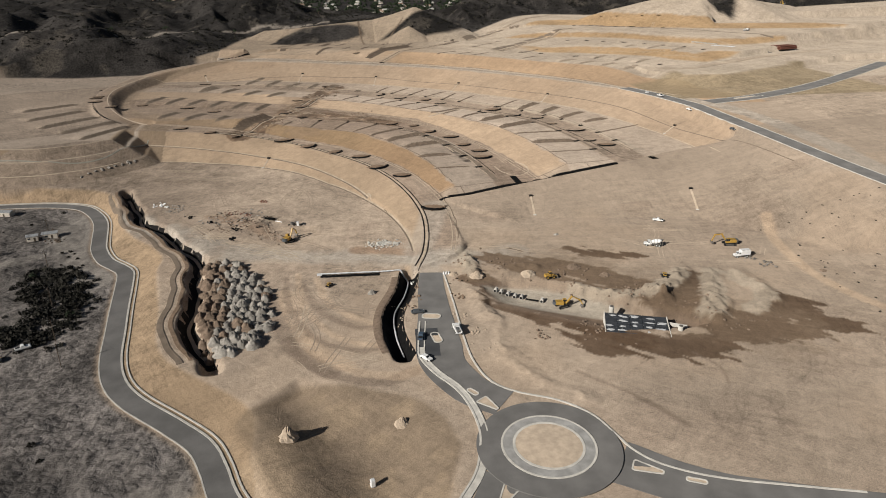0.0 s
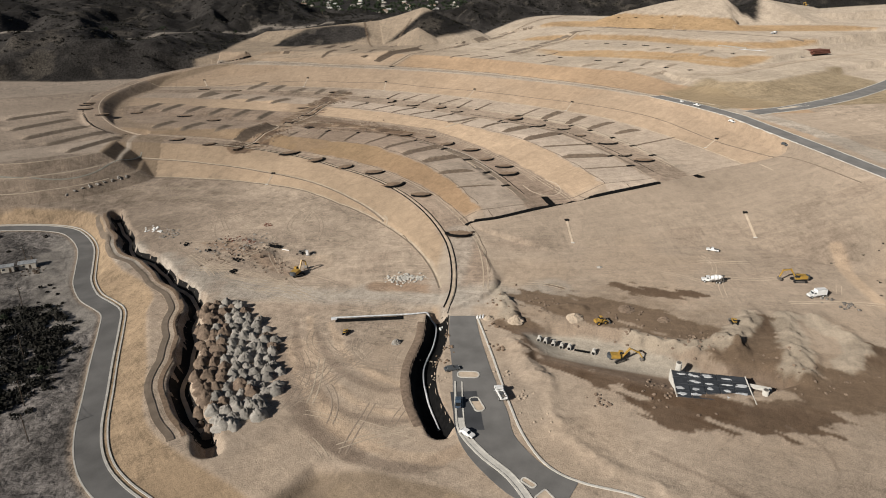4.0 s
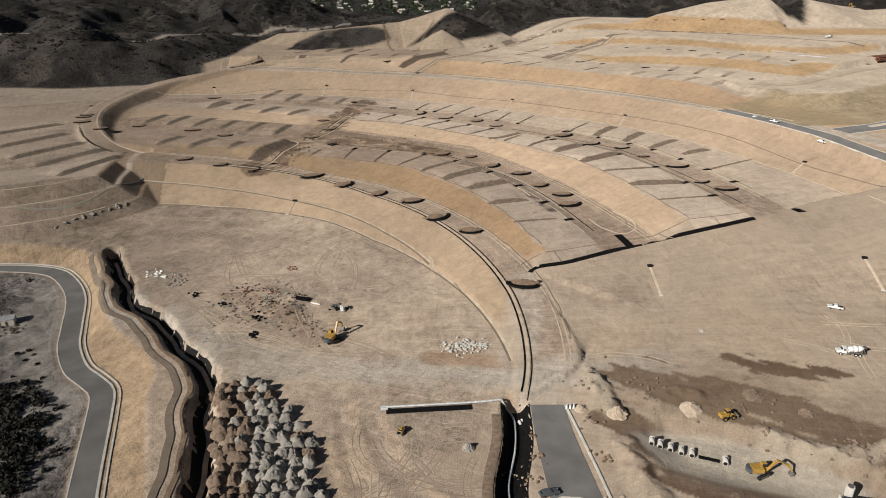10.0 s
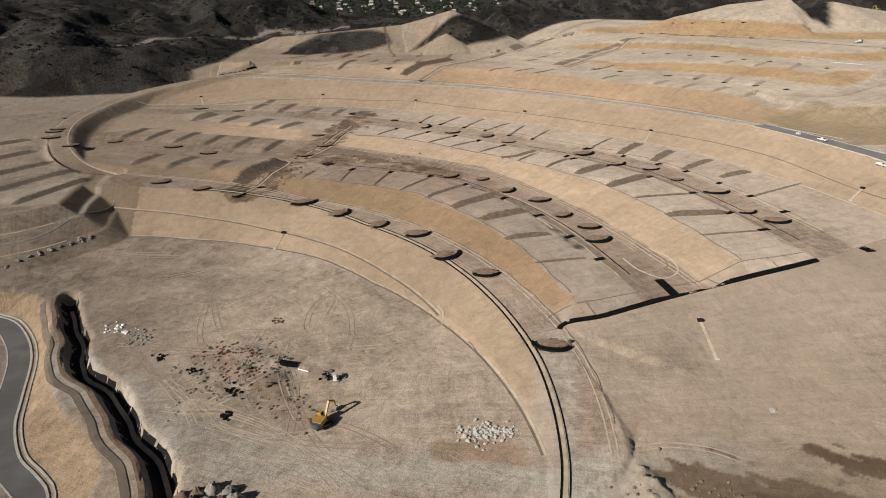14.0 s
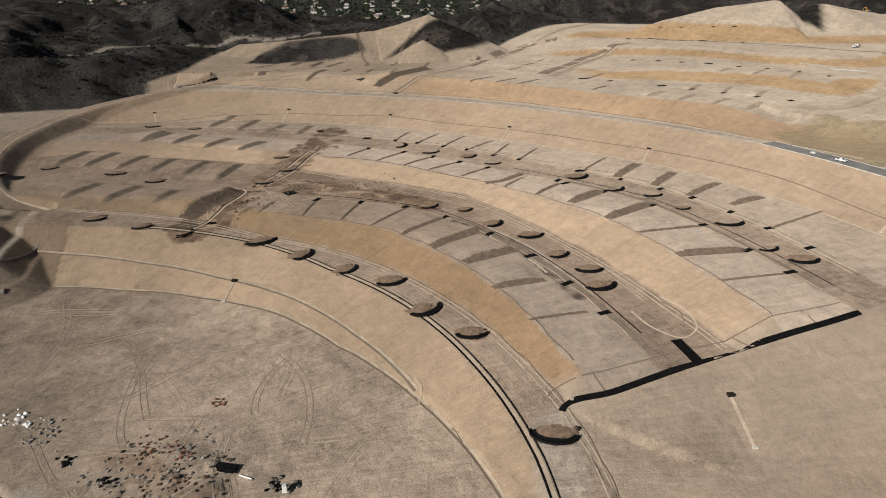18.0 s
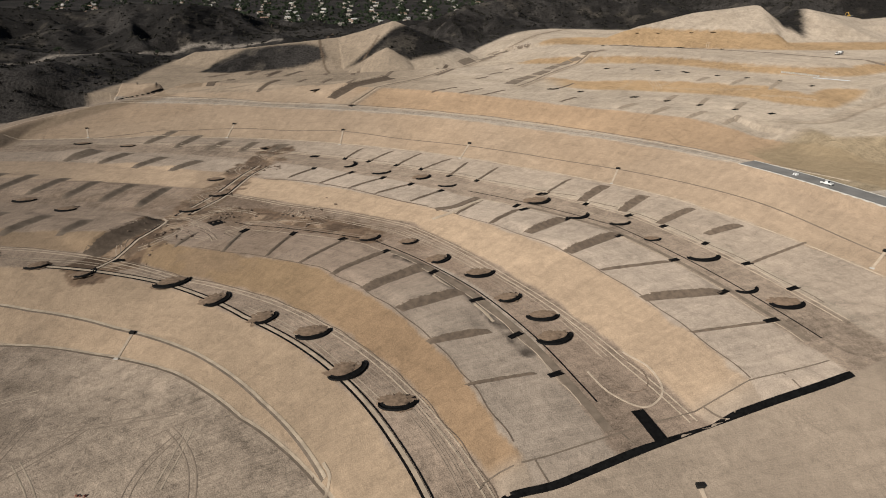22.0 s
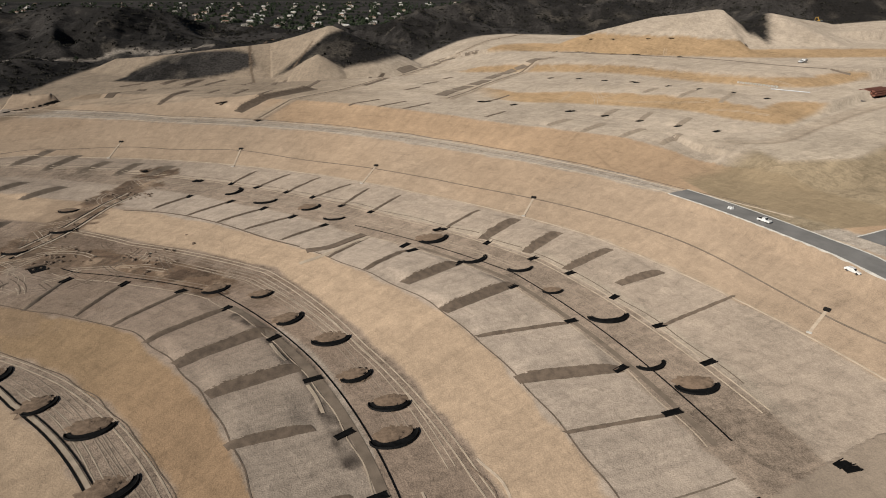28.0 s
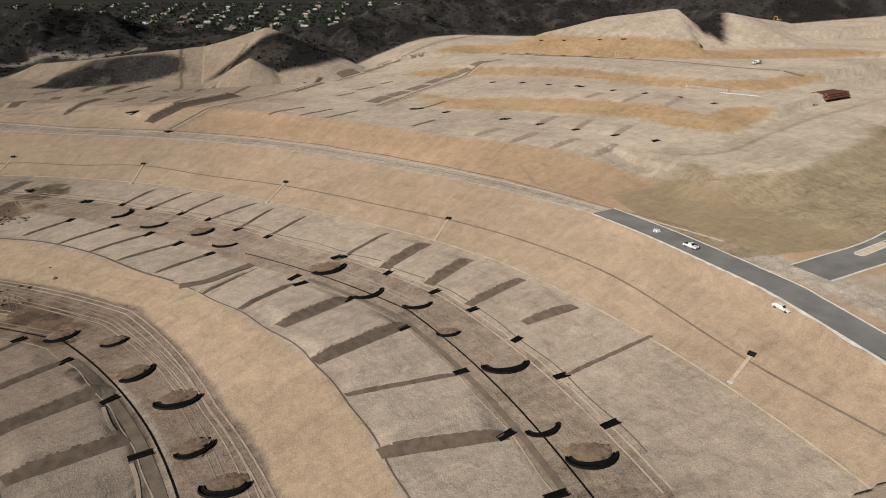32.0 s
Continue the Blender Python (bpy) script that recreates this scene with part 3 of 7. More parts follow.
# wet dark earth round the pit: runs of tracked-in mud and half their width
MUD = [([(58, 275), (83, 261), (98, 250), (112, 233), (118, 224)], 7), ([(50, 256), (54, 243), (63, 231), (81, 229), (83, 210), (84, 196)], 5.5), ([(116, 225), (129, 218), (133, 206), (144, 203), (167, 214)], 5.5),
       ([(128, 213), (134, 200), (149, 197)], 5), ([(142, 247), (134, 234), (124, 222)], 4), ([(99, 196), (114, 190), (125, 195)], 5), ([(99, 276), (124, 271)], 2.5), ([(150, 206), (163, 198), (178, 196)], 2.5), ([(96, 205), (84, 214), (72, 222)], 6)]
PALE_PIT = [(48, 250), (60, 253), (76, 248), (104, 224), (98, 219), (84, 224), (66, 229), (52, 237)]
PALE_RIDGE = [([(149, 246), (144, 235), (134, 214)], 5), ([(121, 235), (136, 249)], 4), ([(86, 242), (95, 235), (114, 231)], 4), ([(157, 244), (162, 225), (150, 214)], 4), ([(46, 284), (45, 262)], 3.0)]
DUST = curve([(-128, 352), (-100, 328), (-76, 306), (-40, 293), (0, 285), (30, 279), (70, 282)], 4)
WEST_DUST = curve([(-152, 385), (-152, 352), (-142, 328), (-130, 308), (-125, 288)], 4)
LANE_W = curve([(-160, 318), (-180, 300), (-215, 280), (-260, 262)], 4)
PAD_FRONT = [(-28.2, 586.0), (-5.4, 576.5), (17.4, 559.4), (38.2, 537.8), (52.7, 524.8), (63.8, 521.6), (78.9, 533.9)]
BANK_SHADE = [(33.3, 476.0), (41.8, 465.5), (50.6, 451.8), (55.6, 441.4), (59.0, 430.5), (61.6, 420.7), (63.5, 415.1), (66, 403)]
STREETS_UP = [[(25.0, 715.9), (55.1, 751.8), (89.4, 789.9), (150.4, 886.5), (220.1, 962.3), (298.9, 1037.0)], [(150.6, 724.2), (202.7, 786.9), (272.9, 854.3)], [(271.4, 573.2), (296.5, 573.4), (342.5, 603.3), (408.8, 639.7), (500.8, 684.2)], [(-85.8, 778.5), (-23.9, 766.0), (59.3, 787.9)], [(-112.9, 785.3), (-55.6, 780.2), (20.9, 772.3), (88.9, 801.6)]]
FLAT_E = [(float(q[0]), float(q[1])) for q in PAD_E[1:]] + [(470, 720), (393, 650), (320, 600), (275, 575)]
LOOPS = [([(-30, 216), (-24, 200), (-12, 189), (4, 184), (14, 190)], 2.0), ([(-40, 250), (-34, 226), (-26, 205), (-14, 192)], 3.5), ([(-36, 268), (-32, 240), (-20, 214), (-4, 204), (8, 208)], 1.5), ([(-28, 262), (-20, 236), (-4, 220), (6, 224)], 1.5)]


def soil_colors(x, y, z):
    r, a = polar(x, y)
    ac = np.clip(a, -15, 105)
    rings = np.array([np.interp(ac, STA, k) for k in RR])
    tan, orange, pale, grey, brush, dirt, dust, fill = (np.array(c) for c in ((0.42, 0.337, 0.262), (0.385, 0.262, 0.162), (0.49, 0.366, 0.258), (0.40, 0.328, 0.265), (0.030, 0.027, 0.025), (0.295, 0.222, 0.17), (0.42, 0.372, 0.318), (0.375, 0.282, 0.198)))
    c = np.empty(x.shape + (3,))
    c[:] = tan
    n1, n2, n3, n4 = lump(x, y, 30, 4), lump(x + 90, y, 9, 3), lump(x, y + 300, 80, 3), lump(x + 700, y, 3.2, 2)

    def put(mask, col, k=1.0):
        m = (np.clip(mask, 0, 1) * k)[..., None]
        c[:] = c * (1 - m) + col * m

    def band(i, j, soft=1.6):
        w_ = 1.2 * n2
        return smooth(-soft / 2, soft / 2, r + w_ - rings[i]) * (1 - smooth(-soft / 2, soft / 2, r + w_ - rings[j]))

    n5 = lump(0.13 * (0.76 * x - 0.65 * y), 0.65 * x + 0.76 * y, 3.5, 3)

    def line(pts, half, edge=1.0, ragged=0.0, more=0.0):
        """1 along a line, 0 beyond its half width."""
        dd, _ = close(x, y, curve(pts, 5) if len(pts) > 2 else np.array(pts, float), half + 20)
        return 1 - smooth(half - edge, half + edge, dd + ragged * (0.6 * n2 + 0.4 * n4) + more)

    d, s, sh = by_edge(x, y)
    do, so, _ = near(x, y, OUTER)
    dtoe, stoe, _ = near(x, y, LEFT_TOE)
    left = (stoe < 0) & (y > 405) & (x < -84) & (so > 0)
    terr = (s > 0) * np.where(left, 0.0, 1.0)
    put(smooth(0.0, 0.9, n1) * (y < 330), dirt, 0.3)
    put(smooth(0.0, 0.9, -n1) * (y < 330), pale, 0.25)
    put(band(0, 2) * terr, fill * 1.06)
    put(smooth(0.1, 0.8, n3 + 0.3 * n2) * band(0, 2) * terr, pale, 0.4)
    put(band(2, 3) * terr, mixv(dirt, tan, 0.35))
    put(band(3, 4) * terr * smooth(4, 12, d), orange * 0.9)
    put(band(4, 5) * terr, grey * 0.95)
    put(band(5, 6) * terr, mixv(dirt, tan, 0.15))
    put(band(6, 7) * terr * smooth(2, 14, d), pale)
    put(band(7, 8) * terr, grey * 1.2)
    put(band(8, 9) * terr, mixv(dirt, tan, 0.5))
    put(band(9, 10) * terr, mixv(grey, tan, 0.4) * 1.14)
    berm = smooth(0.5, 1.5, r + 1.0 * n2 - rings[9]) * (1 - smooth(4.5, 6, r + 1.0 * n2 - rings[9]))
    put(berm * terr * smooth(8, 16, a) * (1 - smooth(40, 60, a)), np.array([0.46, 0.385, 0.305]), 0.85)
    lower = smooth(-3, 6, np.where(s > 0, d, -d))
    put(band(10, 11) * lower, pale * np.array([0.92, 0.93, 0.95]))
    put(smooth(0.1, 0.8, n3) * band(10, 11) * lower, orange, 0.2)
    put(band(11, 12), dust, 0.7)
    put(band(12, 13) * (y > 450), mixv(pale, tan, 0.3))
    put(band(12, 13) * (y > 450) * smooth(20, 45, x), mixv(orange * 1.12, pale, 0.35))
    put(smooth(28, 50, a) * band(3, 4) * terr, np.array([0.28, 0.2, 0.12]), 0.6)
    # western block: fill slopes, darkened in the colour for their shade, a bench and pads
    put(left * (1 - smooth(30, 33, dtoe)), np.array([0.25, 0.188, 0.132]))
    put(left * smooth(19, 20, dtoe) * (1 - smooth(22, 23, dtoe)), mixv(tan, dust, 0.5))
    put(left * smooth(31, 33, dtoe), grey * 0.92)
    put(smooth(24, 46, a) * band(4, 5) * terr, dirt, 0.75)
    put(smooth(20, 46, a) * band(5, 6) * terr * smooth(-0.5, 0.3, n2), np.array([0.2, 0.142, 0.102]), 0.6)
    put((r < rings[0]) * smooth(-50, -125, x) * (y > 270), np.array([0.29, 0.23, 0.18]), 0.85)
    put((1 - smooth(5, 8, do)) * 0.8, mixv(dirt, tan, 0.3), 0.8)
    put((so < 0) * (y > 525) * (x < -90) * smooth(7, 10, do) * (1 - smooth(20, 26, do)), fill * 0.75, 0.85)
    up = (r > rings[13]) & (y > 540)
    put(up.astype(float), np.array([0.495, 0.412, 0.328]), 0.95)
    put(up * smooth(0.0, 0.8, n1 + 0.3 * n2) * 1.0, np.array([0.42, 0.345, 0.265]), 0.5)
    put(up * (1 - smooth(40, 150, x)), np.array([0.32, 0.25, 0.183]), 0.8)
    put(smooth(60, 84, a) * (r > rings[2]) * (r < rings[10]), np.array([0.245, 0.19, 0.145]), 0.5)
    put(band(6, 7) * terr * smooth(58, 62, a) * (1 - smooth(84, 92, a)), pale, 0.8)
    for row, width in ((ROW_A, 26), (ROW_B, 18), (ROW_C, 40)):
        dd, ss, _ = near(x, y, row)
        put(up * (ss > 0) * smooth(0, 3, dd) * (1 - smooth(width - 3, width, dd + 2 * n2)) * smooth(170, 200, x), np.array([0.42, 0.285, 0.16]), 0.95)
    dn, sn, _ = near(x, y, ASPH_N)
    put((sn > 0) * (x > 225) * (x < 420) * (y > 470) * (1 - smooth(540, 556, y - 0.35 * (x - 250))), np.array([0.30, 0.235, 0.15]), 0.85)
    put(blob(x, y, FLAT_E, 6), np.array([0.49, 0.41, 0.325]), 0.9)
    for pts in STREETS_UP:
        put(line(pts, 5.0, 1.2, 1.0), np.array([0.44, 0.355, 0.27]), 0.6)
        put(line([(q[0] + 3, q[1] - 3) for q in pts], 0.9, 0.8, 0.5), np.array([0.24, 0.18, 0.13]), 0.6)
    cross = np.maximum(line([(-87.4, 486.1), (-66.8, 523.7), (-52.3, 561.4), (-38.0, 606.0), (-23.3, 644.2)], 8.5, 1.5, 6.0), line([(-61.1, 537.4), (-33.7, 535.9), (-4.1, 520.4), (21.9, 502.8)], 8.0, 1.5, 6.0))
    put(cross, np.array([0.19, 0.128, 0.086]), 0.9)
    put(cross * smooth(0.1, 0.35, n2 + 0.6 * n4), pale, 0.5)
    put(cross * smooth(0.15, 0.4, n4 - n2), np.array([0.095, 0.066, 0.048]), 0.7)
    put(line([(-44.1, 489.2), (-20.0, 500.6), (-51.3, 552.6), (-59.5, 595.5)], 9, 3, 8.0), np.array([0.24, 0.175, 0.125]), 0.4)
    dd, _, _ = near(x, y, DUST)
    put((1 - smooth(4, 13, dd + 4 * n2)), dust, 0.8)
    put(smooth(0, 0.6, n2) * (r < rings[0]) * (1 - smooth(25, 60, np.hypot(x + 72, y - 340))), mixv(dirt, grey, 0.5), 0.6)
    put(smooth(0.1, 0.6, n2 + 0.4 * n1) * (1 - smooth(30, 55, np.hypot(x + 125, y - 420))), np.array([0.21, 0.165, 0.125]), 0.6)
    put(line([(-4, 295), (10, 292), (22, 288)], 4.5, 1.2, 1.5), np.array([0.30, 0.205, 0.14]), 0.8)
    put(line([(-82, 350), (-62, 336), (-40, 310)], 3.0, 1.5, 6.0), np.array([0.27, 0.19, 0.135]), 0.7)
    for pts, half in LOOPS:
        put(line(pts, half, 0.7, 0.8), dirt * 0.7, 0.55)
        put(line([(q[0] + 5, q[1] + 3) for q in pts], half, 0.7, 0.8), pale * 1.2, 0.4)
    wild = np.maximum(blob(x, y, NATURAL, 8), blob(x, y, KNOB, 6))
    dw, sw, _ = near(x, y, ROAD_W)
    demb, semb, _ = near(x, y, EMB_TOP)
    out = (semb > 0) & (y < 470) & (x < -10) & ~left
    west = (out & (sw > 0)) * smooth(4, 6, dw)
    put(west, mixv(brush * 5.6, brush * 3.4, smooth(-0.3, 0.5, n1)[..., None]))
    put((out & (sw < 0)).astype(float) * smooth(0, 1.2, demb), fill * np.array([0.92, 0.90, 0.85]))
    bare = (1 - smooth(9, 20, near(x, y, WEST_DUST)[0] + 3 * n2)) + (1 - smooth(2, 5, near(x, y, LANE_W)[0] + 2 * n2))
    bare = np.clip(bare + smooth(0.35, 0.8, n3 + 0.4 * n2), 0, 1)
    put(west * bare, np.array([0.245, 0.222, 0.198]), 0.85)
    put(wild, mixv(brush * 0.55, brush * 1.35, smooth(-0.4, 0.7, n3 + 0.6 * n2)[..., None]))
    put(wild * smooth(0.5, 0.8, n1 + 0.4 * n2), np.array([0.085, 0.073, 0.06]), 0.5)
    dlane, _, _ = near(x, y, np.array([(-420, 850), (-320, 870), (-260, 950), (-140, 1040), (-40, 1010)]))
    put(wild * (1 - smooth(2.5, 5, dlane)), np.array([0.27, 0.235, 0.2]), 0.7)
    put(line([(11, 866), (4, 960), (20, 1085)], 1.2, 0.8, 1.0) + line([(40, 884), (62, 925)], 1.0, 0.8), np.array([0.14, 0.1, 0.07]), 0.8)
    for pts, half in MUD:
        put(line(pts, half + 2.4, 0.8, 4.5, 6.0 * n5), np.array([0.12, 0.078, 0.05]), 0.92)
    put(line([(60, 268), (90, 255), (120, 222), (150, 200)], 20, 8, 12.0), np.array([0.25, 0.185, 0.13]), 0.45)
    put(blob(x, y, PIT, 5), dirt, 0.5)
    put(blob(x, y, PALE_PIT, 3), np.array([0.46, 0.41, 0.34]), 0.85)
    for pts, half in PALE_RIDGE:
        put(line(pts, half, 1.2, 3.0), np.array([0.45, 0.385, 0.305]), 0.65)
    put(line([(68, 182), (84, 164), (92, 150)], 1.0, 0.7, 1.0) + line([(112, 188), (117, 178), (115, 169)], 0.5, 0.4), dirt * 0.7, 0.6)
    put(blob(x, y, PIT_S, 2.5) * smooth(8, 12, near(x, y, ROAD_W)[0]), np.array([0.225, 0.17, 0.118]), 0.8)
    put(blob(x, y, PIT_S, 6) * smooth(0.0, 0.5, n1 + n2), np.array([0.34, 0.26, 0.18]), 0.6)
    dtr, _, _ = near(x, y, np.array([(26, 262), (24, 290), (33, 318), (38, 340)]))
    put(1 - smooth(5, 9, dtr), dust, 0.5)
    dpt, _, _ = near(x, y, curve([(204, 296), (196, 267), (194, 238), (203, 209), (225, 180)], 4))
    put(1 - smooth(1.5, 4, dpt), pale * 1.3, 0.6)
    put(band(6, 7, 0.5) * blob(x, y, PAD_FRONT + [(95, 560), (40, 620), (-40, 650), (-60, 610)], 1.0), mixv(dirt, grey, 0.7), 0.95)
    # dark strip between the first pads and their street: steep-bank shade put in colour
    put(line(BANK_SHADE, 3.0, 0.5, 0.8) * (0.75 + 0.5 * n4), np.array([0.075, 0.060, 0.050]), 0.95)
    put(line([(q[0] + 4.6, q[1] + 0.9) for q in BANK_SHADE[1:]], 1.1, 0.4, 0.5), mixv(tan, dust, 0.5), 0.8)
    drift = np.interp(x - 0.12 * (y - 400), [-260, -140, -60, 40, 160], [0.96, 0.92, 0.93, 0.92, 0.83])
    drift = drift * (1 - 0.14 * smooth(60, 110, x) * (s < 0)) * (1 - 0.17 * smooth(590, 720, y) * (1 - smooth(20, 110, x)))
    c[:] = c * np.where((wild > 0.5) | (west > 0.5), 1.0, drift)[..., None]
    worked = np.full(x.shape, 1.4)
    for i in (4, 7, 9):
        worked = np.where((r > rings[i]) & (r < rings[i + 1]) & (s > 0), 0.95, worked)
    for i in (0, 1, 3, 6, 10, 12):
        worked = np.where((r > rings[i]) & (r < rings[i + 1]) & (s > 0), 0.75, worked)
    worked = np.where(up, 1.0, worked)
    worked = np.where(s < 0, 0.8 + 0.3 * smooth(-0.2, 0.6, n1) - 0.2 * smooth(320, 340, y), worked)
    return c, np.maximum(wild, west * (1 - 0.8 * bare)), worked


gx = graded(-1500, 2500, -160, 200, 0.85, 1.02)
gy = graded(-900, 3900, 120, 560, 0.85, 1.009, 1.05)
GX, GY = np.meshgrid(gx, gy)
GZ = height(GX, GY)
col, wildness, worked = soil_colors(GX, GY, GZ)
nx, ny = len(gx), len(gy)
me = bpy.data.meshes.new("ground")
verts = np.stack([GX, GY, GZ], -1).reshape(-1, 3)
idx = np.arange(nx * ny).reshape(ny, nx)
quads = np.stack([idx[:-1, :-1], idx[:-1, 1:], idx[1:, 1:], idx[1:, :-1]], -1).reshape(-1, 4)
me.vertices.add(len(verts))
me.vertices.foreach_set("co", verts.ravel())
me.loops.add(quads.size)
me.loops.foreach_set("vertex_index", quads.ravel().astype(np.int32))
me.polygons.add(len(quads))
me.polygons.foreach_set("loop_start", np.arange(0, quads.size, 4, dtype=np.int32))
me.polygons.foreach_set("loop_total", np.full(len(quads), 4, dtype=np.int32))
me.update(calc_edges=True)
me.polygons.foreach_set("use_smooth", np.ones(len(quads), bool))
at = me.color_attributes.new("soil", "FLOAT_COLOR", "POINT")
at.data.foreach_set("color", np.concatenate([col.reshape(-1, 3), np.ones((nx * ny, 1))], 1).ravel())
at = me.attributes.new("wild", "FLOAT", "POINT")
at.data.foreach_set("value", wildness.ravel())
at = me.attributes.new("worked", "FLOAT", "POINT")
at.data.foreach_set("value", worked.ravel())
me.materials.append(SOIL)
ground = tagged(new("ground", me), "graded tan and orange earth with terraces, slopes and scrub hills", "ground", kind="structure")


def lay(x, y):
    """Height of the finished ground sheet."""
    x, y = np.asarray(x, float), np.asarray(y, float)
    i, j = np.clip(np.searchsorted(gx, x) - 1, 0, nx - 2), np.clip(np.searchsorted(gy, y) - 1, 0, ny - 2)
    u, v = (x - gx[i]) / (gx[i + 1] - gx[i]), (y - gy[j]) / (gy[j + 1] - gy[j])
    return mixv(mixv(GZ[j, i], GZ[j, i + 1], u), mixv(GZ[j + 1, i], GZ[j + 1, i + 1], u), v)


def on(x, y):
    return float(lay(x, y))


def mesh_ob(name, verts, faces, material, parent=None, flat=False):
    m = bpy.data.meshes.new(name)
    m.from_pydata([tuple(map(float, v)) for v in verts], [], [tuple(int(i) for i in f) for f in faces])
    m.update()
    if not flat:
        m.polygons.foreach_set("use_smooth", np.ones(len(m.polygons), bool))
    m.materials.append(material)
    ob = new(name, m)
    if parent is not None:
        ob.parent = parent
    return ob


def ribbon(name, line, half, lift, material, thick=0.0, parent=None, offset=0.0, cells=3):
    """A strip laid along a line on the ground; thick: how far its sides go down."""
    p = np.asarray(line, float)[:, :2]
    t = np.gradient(p, axis=0)
    t /= np.linalg.norm(t, axis=1)[:, None]
    nrm = np.stack([-t[:, 1], t[:, 0]], 1)
    half = np.broadcast_to(np.asarray(half, float), (len(p),))
    offs = np.linspace(-1, 1, cells + 1)
    v, f = [], []
    rows = []
    for o in offs:
        q = p + nrm * (offset + o * half)[:, None]
        rows.append(np.column_stack([q, lay(q[:, 0], q[:, 1]) + lift]))
    if thick:
        lo, hi = rows[0].copy(), rows[-1].copy()
        lo[:, 2] -= thick
        hi[:, 2] -= thick
        rows = [lo] + rows + [hi]
    k = len(p)
    v = np.vstack(rows)
    for j in range(len(rows) - 1):
        for i in range(k - 1):
            f.append((j * k + i, j * k + i + 1, (j + 1) * k + i + 1, (j + 1) * k + i))
    return mesh_ob(name, v, [q[::-1] for q in f], material, parent, flat=thick > 0)


def arc(ring, a0, a1, step=1.0, shift=0.0):
    """Points along a grading line (a ring's number, or two and a share between them)."""
    an = np.linspace(a0, a1, max(2, int(abs(a1 - a0) / step) + 1))
    i = int(ring)
    rad = np.interp(an, STA, RR[i])
    if ring > i:
        rad = mixv(rad, np.interp(an, STA, RR[i + 1]), ring - i)
    x, y = at_polar(rad + shift, an)
    return np.column_stack([x, y])

# ---------------------------------------------------------------- builders
def part(name, bm, material, parent=None, label="", smooth_faces=False):
    m = bpy.data.meshes.new(name)
    bm.normal_update()
    bm.to_mesh(m)
    bm.free()
    if smooth_faces:
        m.polygons.foreach_set("use_smooth", np.ones(len(m.polygons), bool))
    m.materials.append(material)
    ob = new(name, m)
    if parent is not None:
        ob.parent = parent
    if label:
        ob["label"] = label
    return ob


def thing(name, label, category, group="", at=None, turn=0.0):
    e = tagged(new(name), label, category, group)
    if at is not None:
        e.matrix_basis = pose(at[0], at[1], at[2], 0, 0, turn)
    return e


def box(size, at=(0, 0, 0), bevel=0.04, rz=0.0, ry=0.0, taper=1.0, bm=None):
    b = bm or bmesh.new()
    r = bmesh.ops.create_cube(b, size=1.0)
    for v in r["verts"]:
        k = taper if v.co.z > 0 else 1.0
        v.co = Vector((v.co.x * size[0] * k, v.co.y * size[1] * k, v.co.z * size[2]))
    if bevel:
        es = list({e for v in r["verts"] for e in v.link_edges})
        r2 = bmesh.ops.bevel(b, geom=es, offset=min(bevel, min(size) * 0.3), segments=1, affect="EDGES")
        vs = list({v for f in r2["faces"] for v in f.verts} | {v for v in r["verts"] if v.is_valid})
    else:
        vs = r["verts"]
    m = pose(at[0], at[1], at[2], 0, ry, rz)
    bmesh.ops.transform(b, matrix=m, verts=vs)
    return b


def tube(a, c, r0, r1=None, seg=10, bm=None):
    b = bm or bmesh.new()
    a, c = Vector(a), Vector(c)
    r1 = r0 if r1 is None else r1
    res = bmesh.ops.create_cone(b, cap_ends=True, segments=seg, radius1=r0, radius2=r1, depth=(c - a).length)
    m = Matrix.Translation((a + c) / 2) @ (c - a).to_track_quat("Z", "Y").to_matrix().to_4x4()
    bmesh.ops.transform(b, matrix=m, verts=res["verts"])
    return b


def outline(pts, depth, at=(0, 0, 0), rz=0.0):
    """A side view (x, z), given depth across y."""
    b = bmesh.new()
    f = b.faces.new([b.verts.new((x, -depth / 2, z)) for x, z in pts])
    r = bmesh.ops.extrude_face_region(b, geom=[f])
    bmesh.ops.translate(b, vec=(0, depth, 0), verts=[v for v in r["geom"] if isinstance(v, bmesh.types.BMVert)])
    bmesh.ops.recalc_face_normals(b, faces=b.faces)
    bmesh.ops.bevel(b, geom=list(b.edges), offset=0.04, segments=1, affect="EDGES")
    bmesh.ops.transform(b, matrix=pose(at[0], at[1], at[2], 0, 0, rz), verts=b.verts)
    return b


# ---------------------------------------------------------------- more materials
WHITE_PAINT = mat("white_paint", (0.78, 0.78, 0.77), 0.35, dark=0.92, bump=0.0, spec=0.5)
YELLOW_PAINT = mat("yellow_machine_paint", (0.44, 0.265, 0.055), 0.45, dark=0.75, scale=1.2, bump=0.05, spec=0.5)
GREY_PAINT = mat("grey_paint", (0.09, 0.10, 0.11), 0.4, dark=0.85, bump=0.0, spec=0.5)
STEEL = mat("dusty_steel", (0.22, 0.20, 0.18), 0.6, 0.4, dark=0.7, scale=2, bump=0.1)
RUBBER = mat("rubber", (0.02, 0.02, 0.02), 0.8, dark=0.8, bump=0.1)
GLASS = mat("dark_glass", (0.02, 0.025, 0.03), 0.08, dark=0.9, bump=0.0, spec=0.6)
RED_PAINT = mat("rust_red_paint", (0.18, 0.075, 0.052), 0.6, dark=0.7, scale=1.0, bump=0.1)
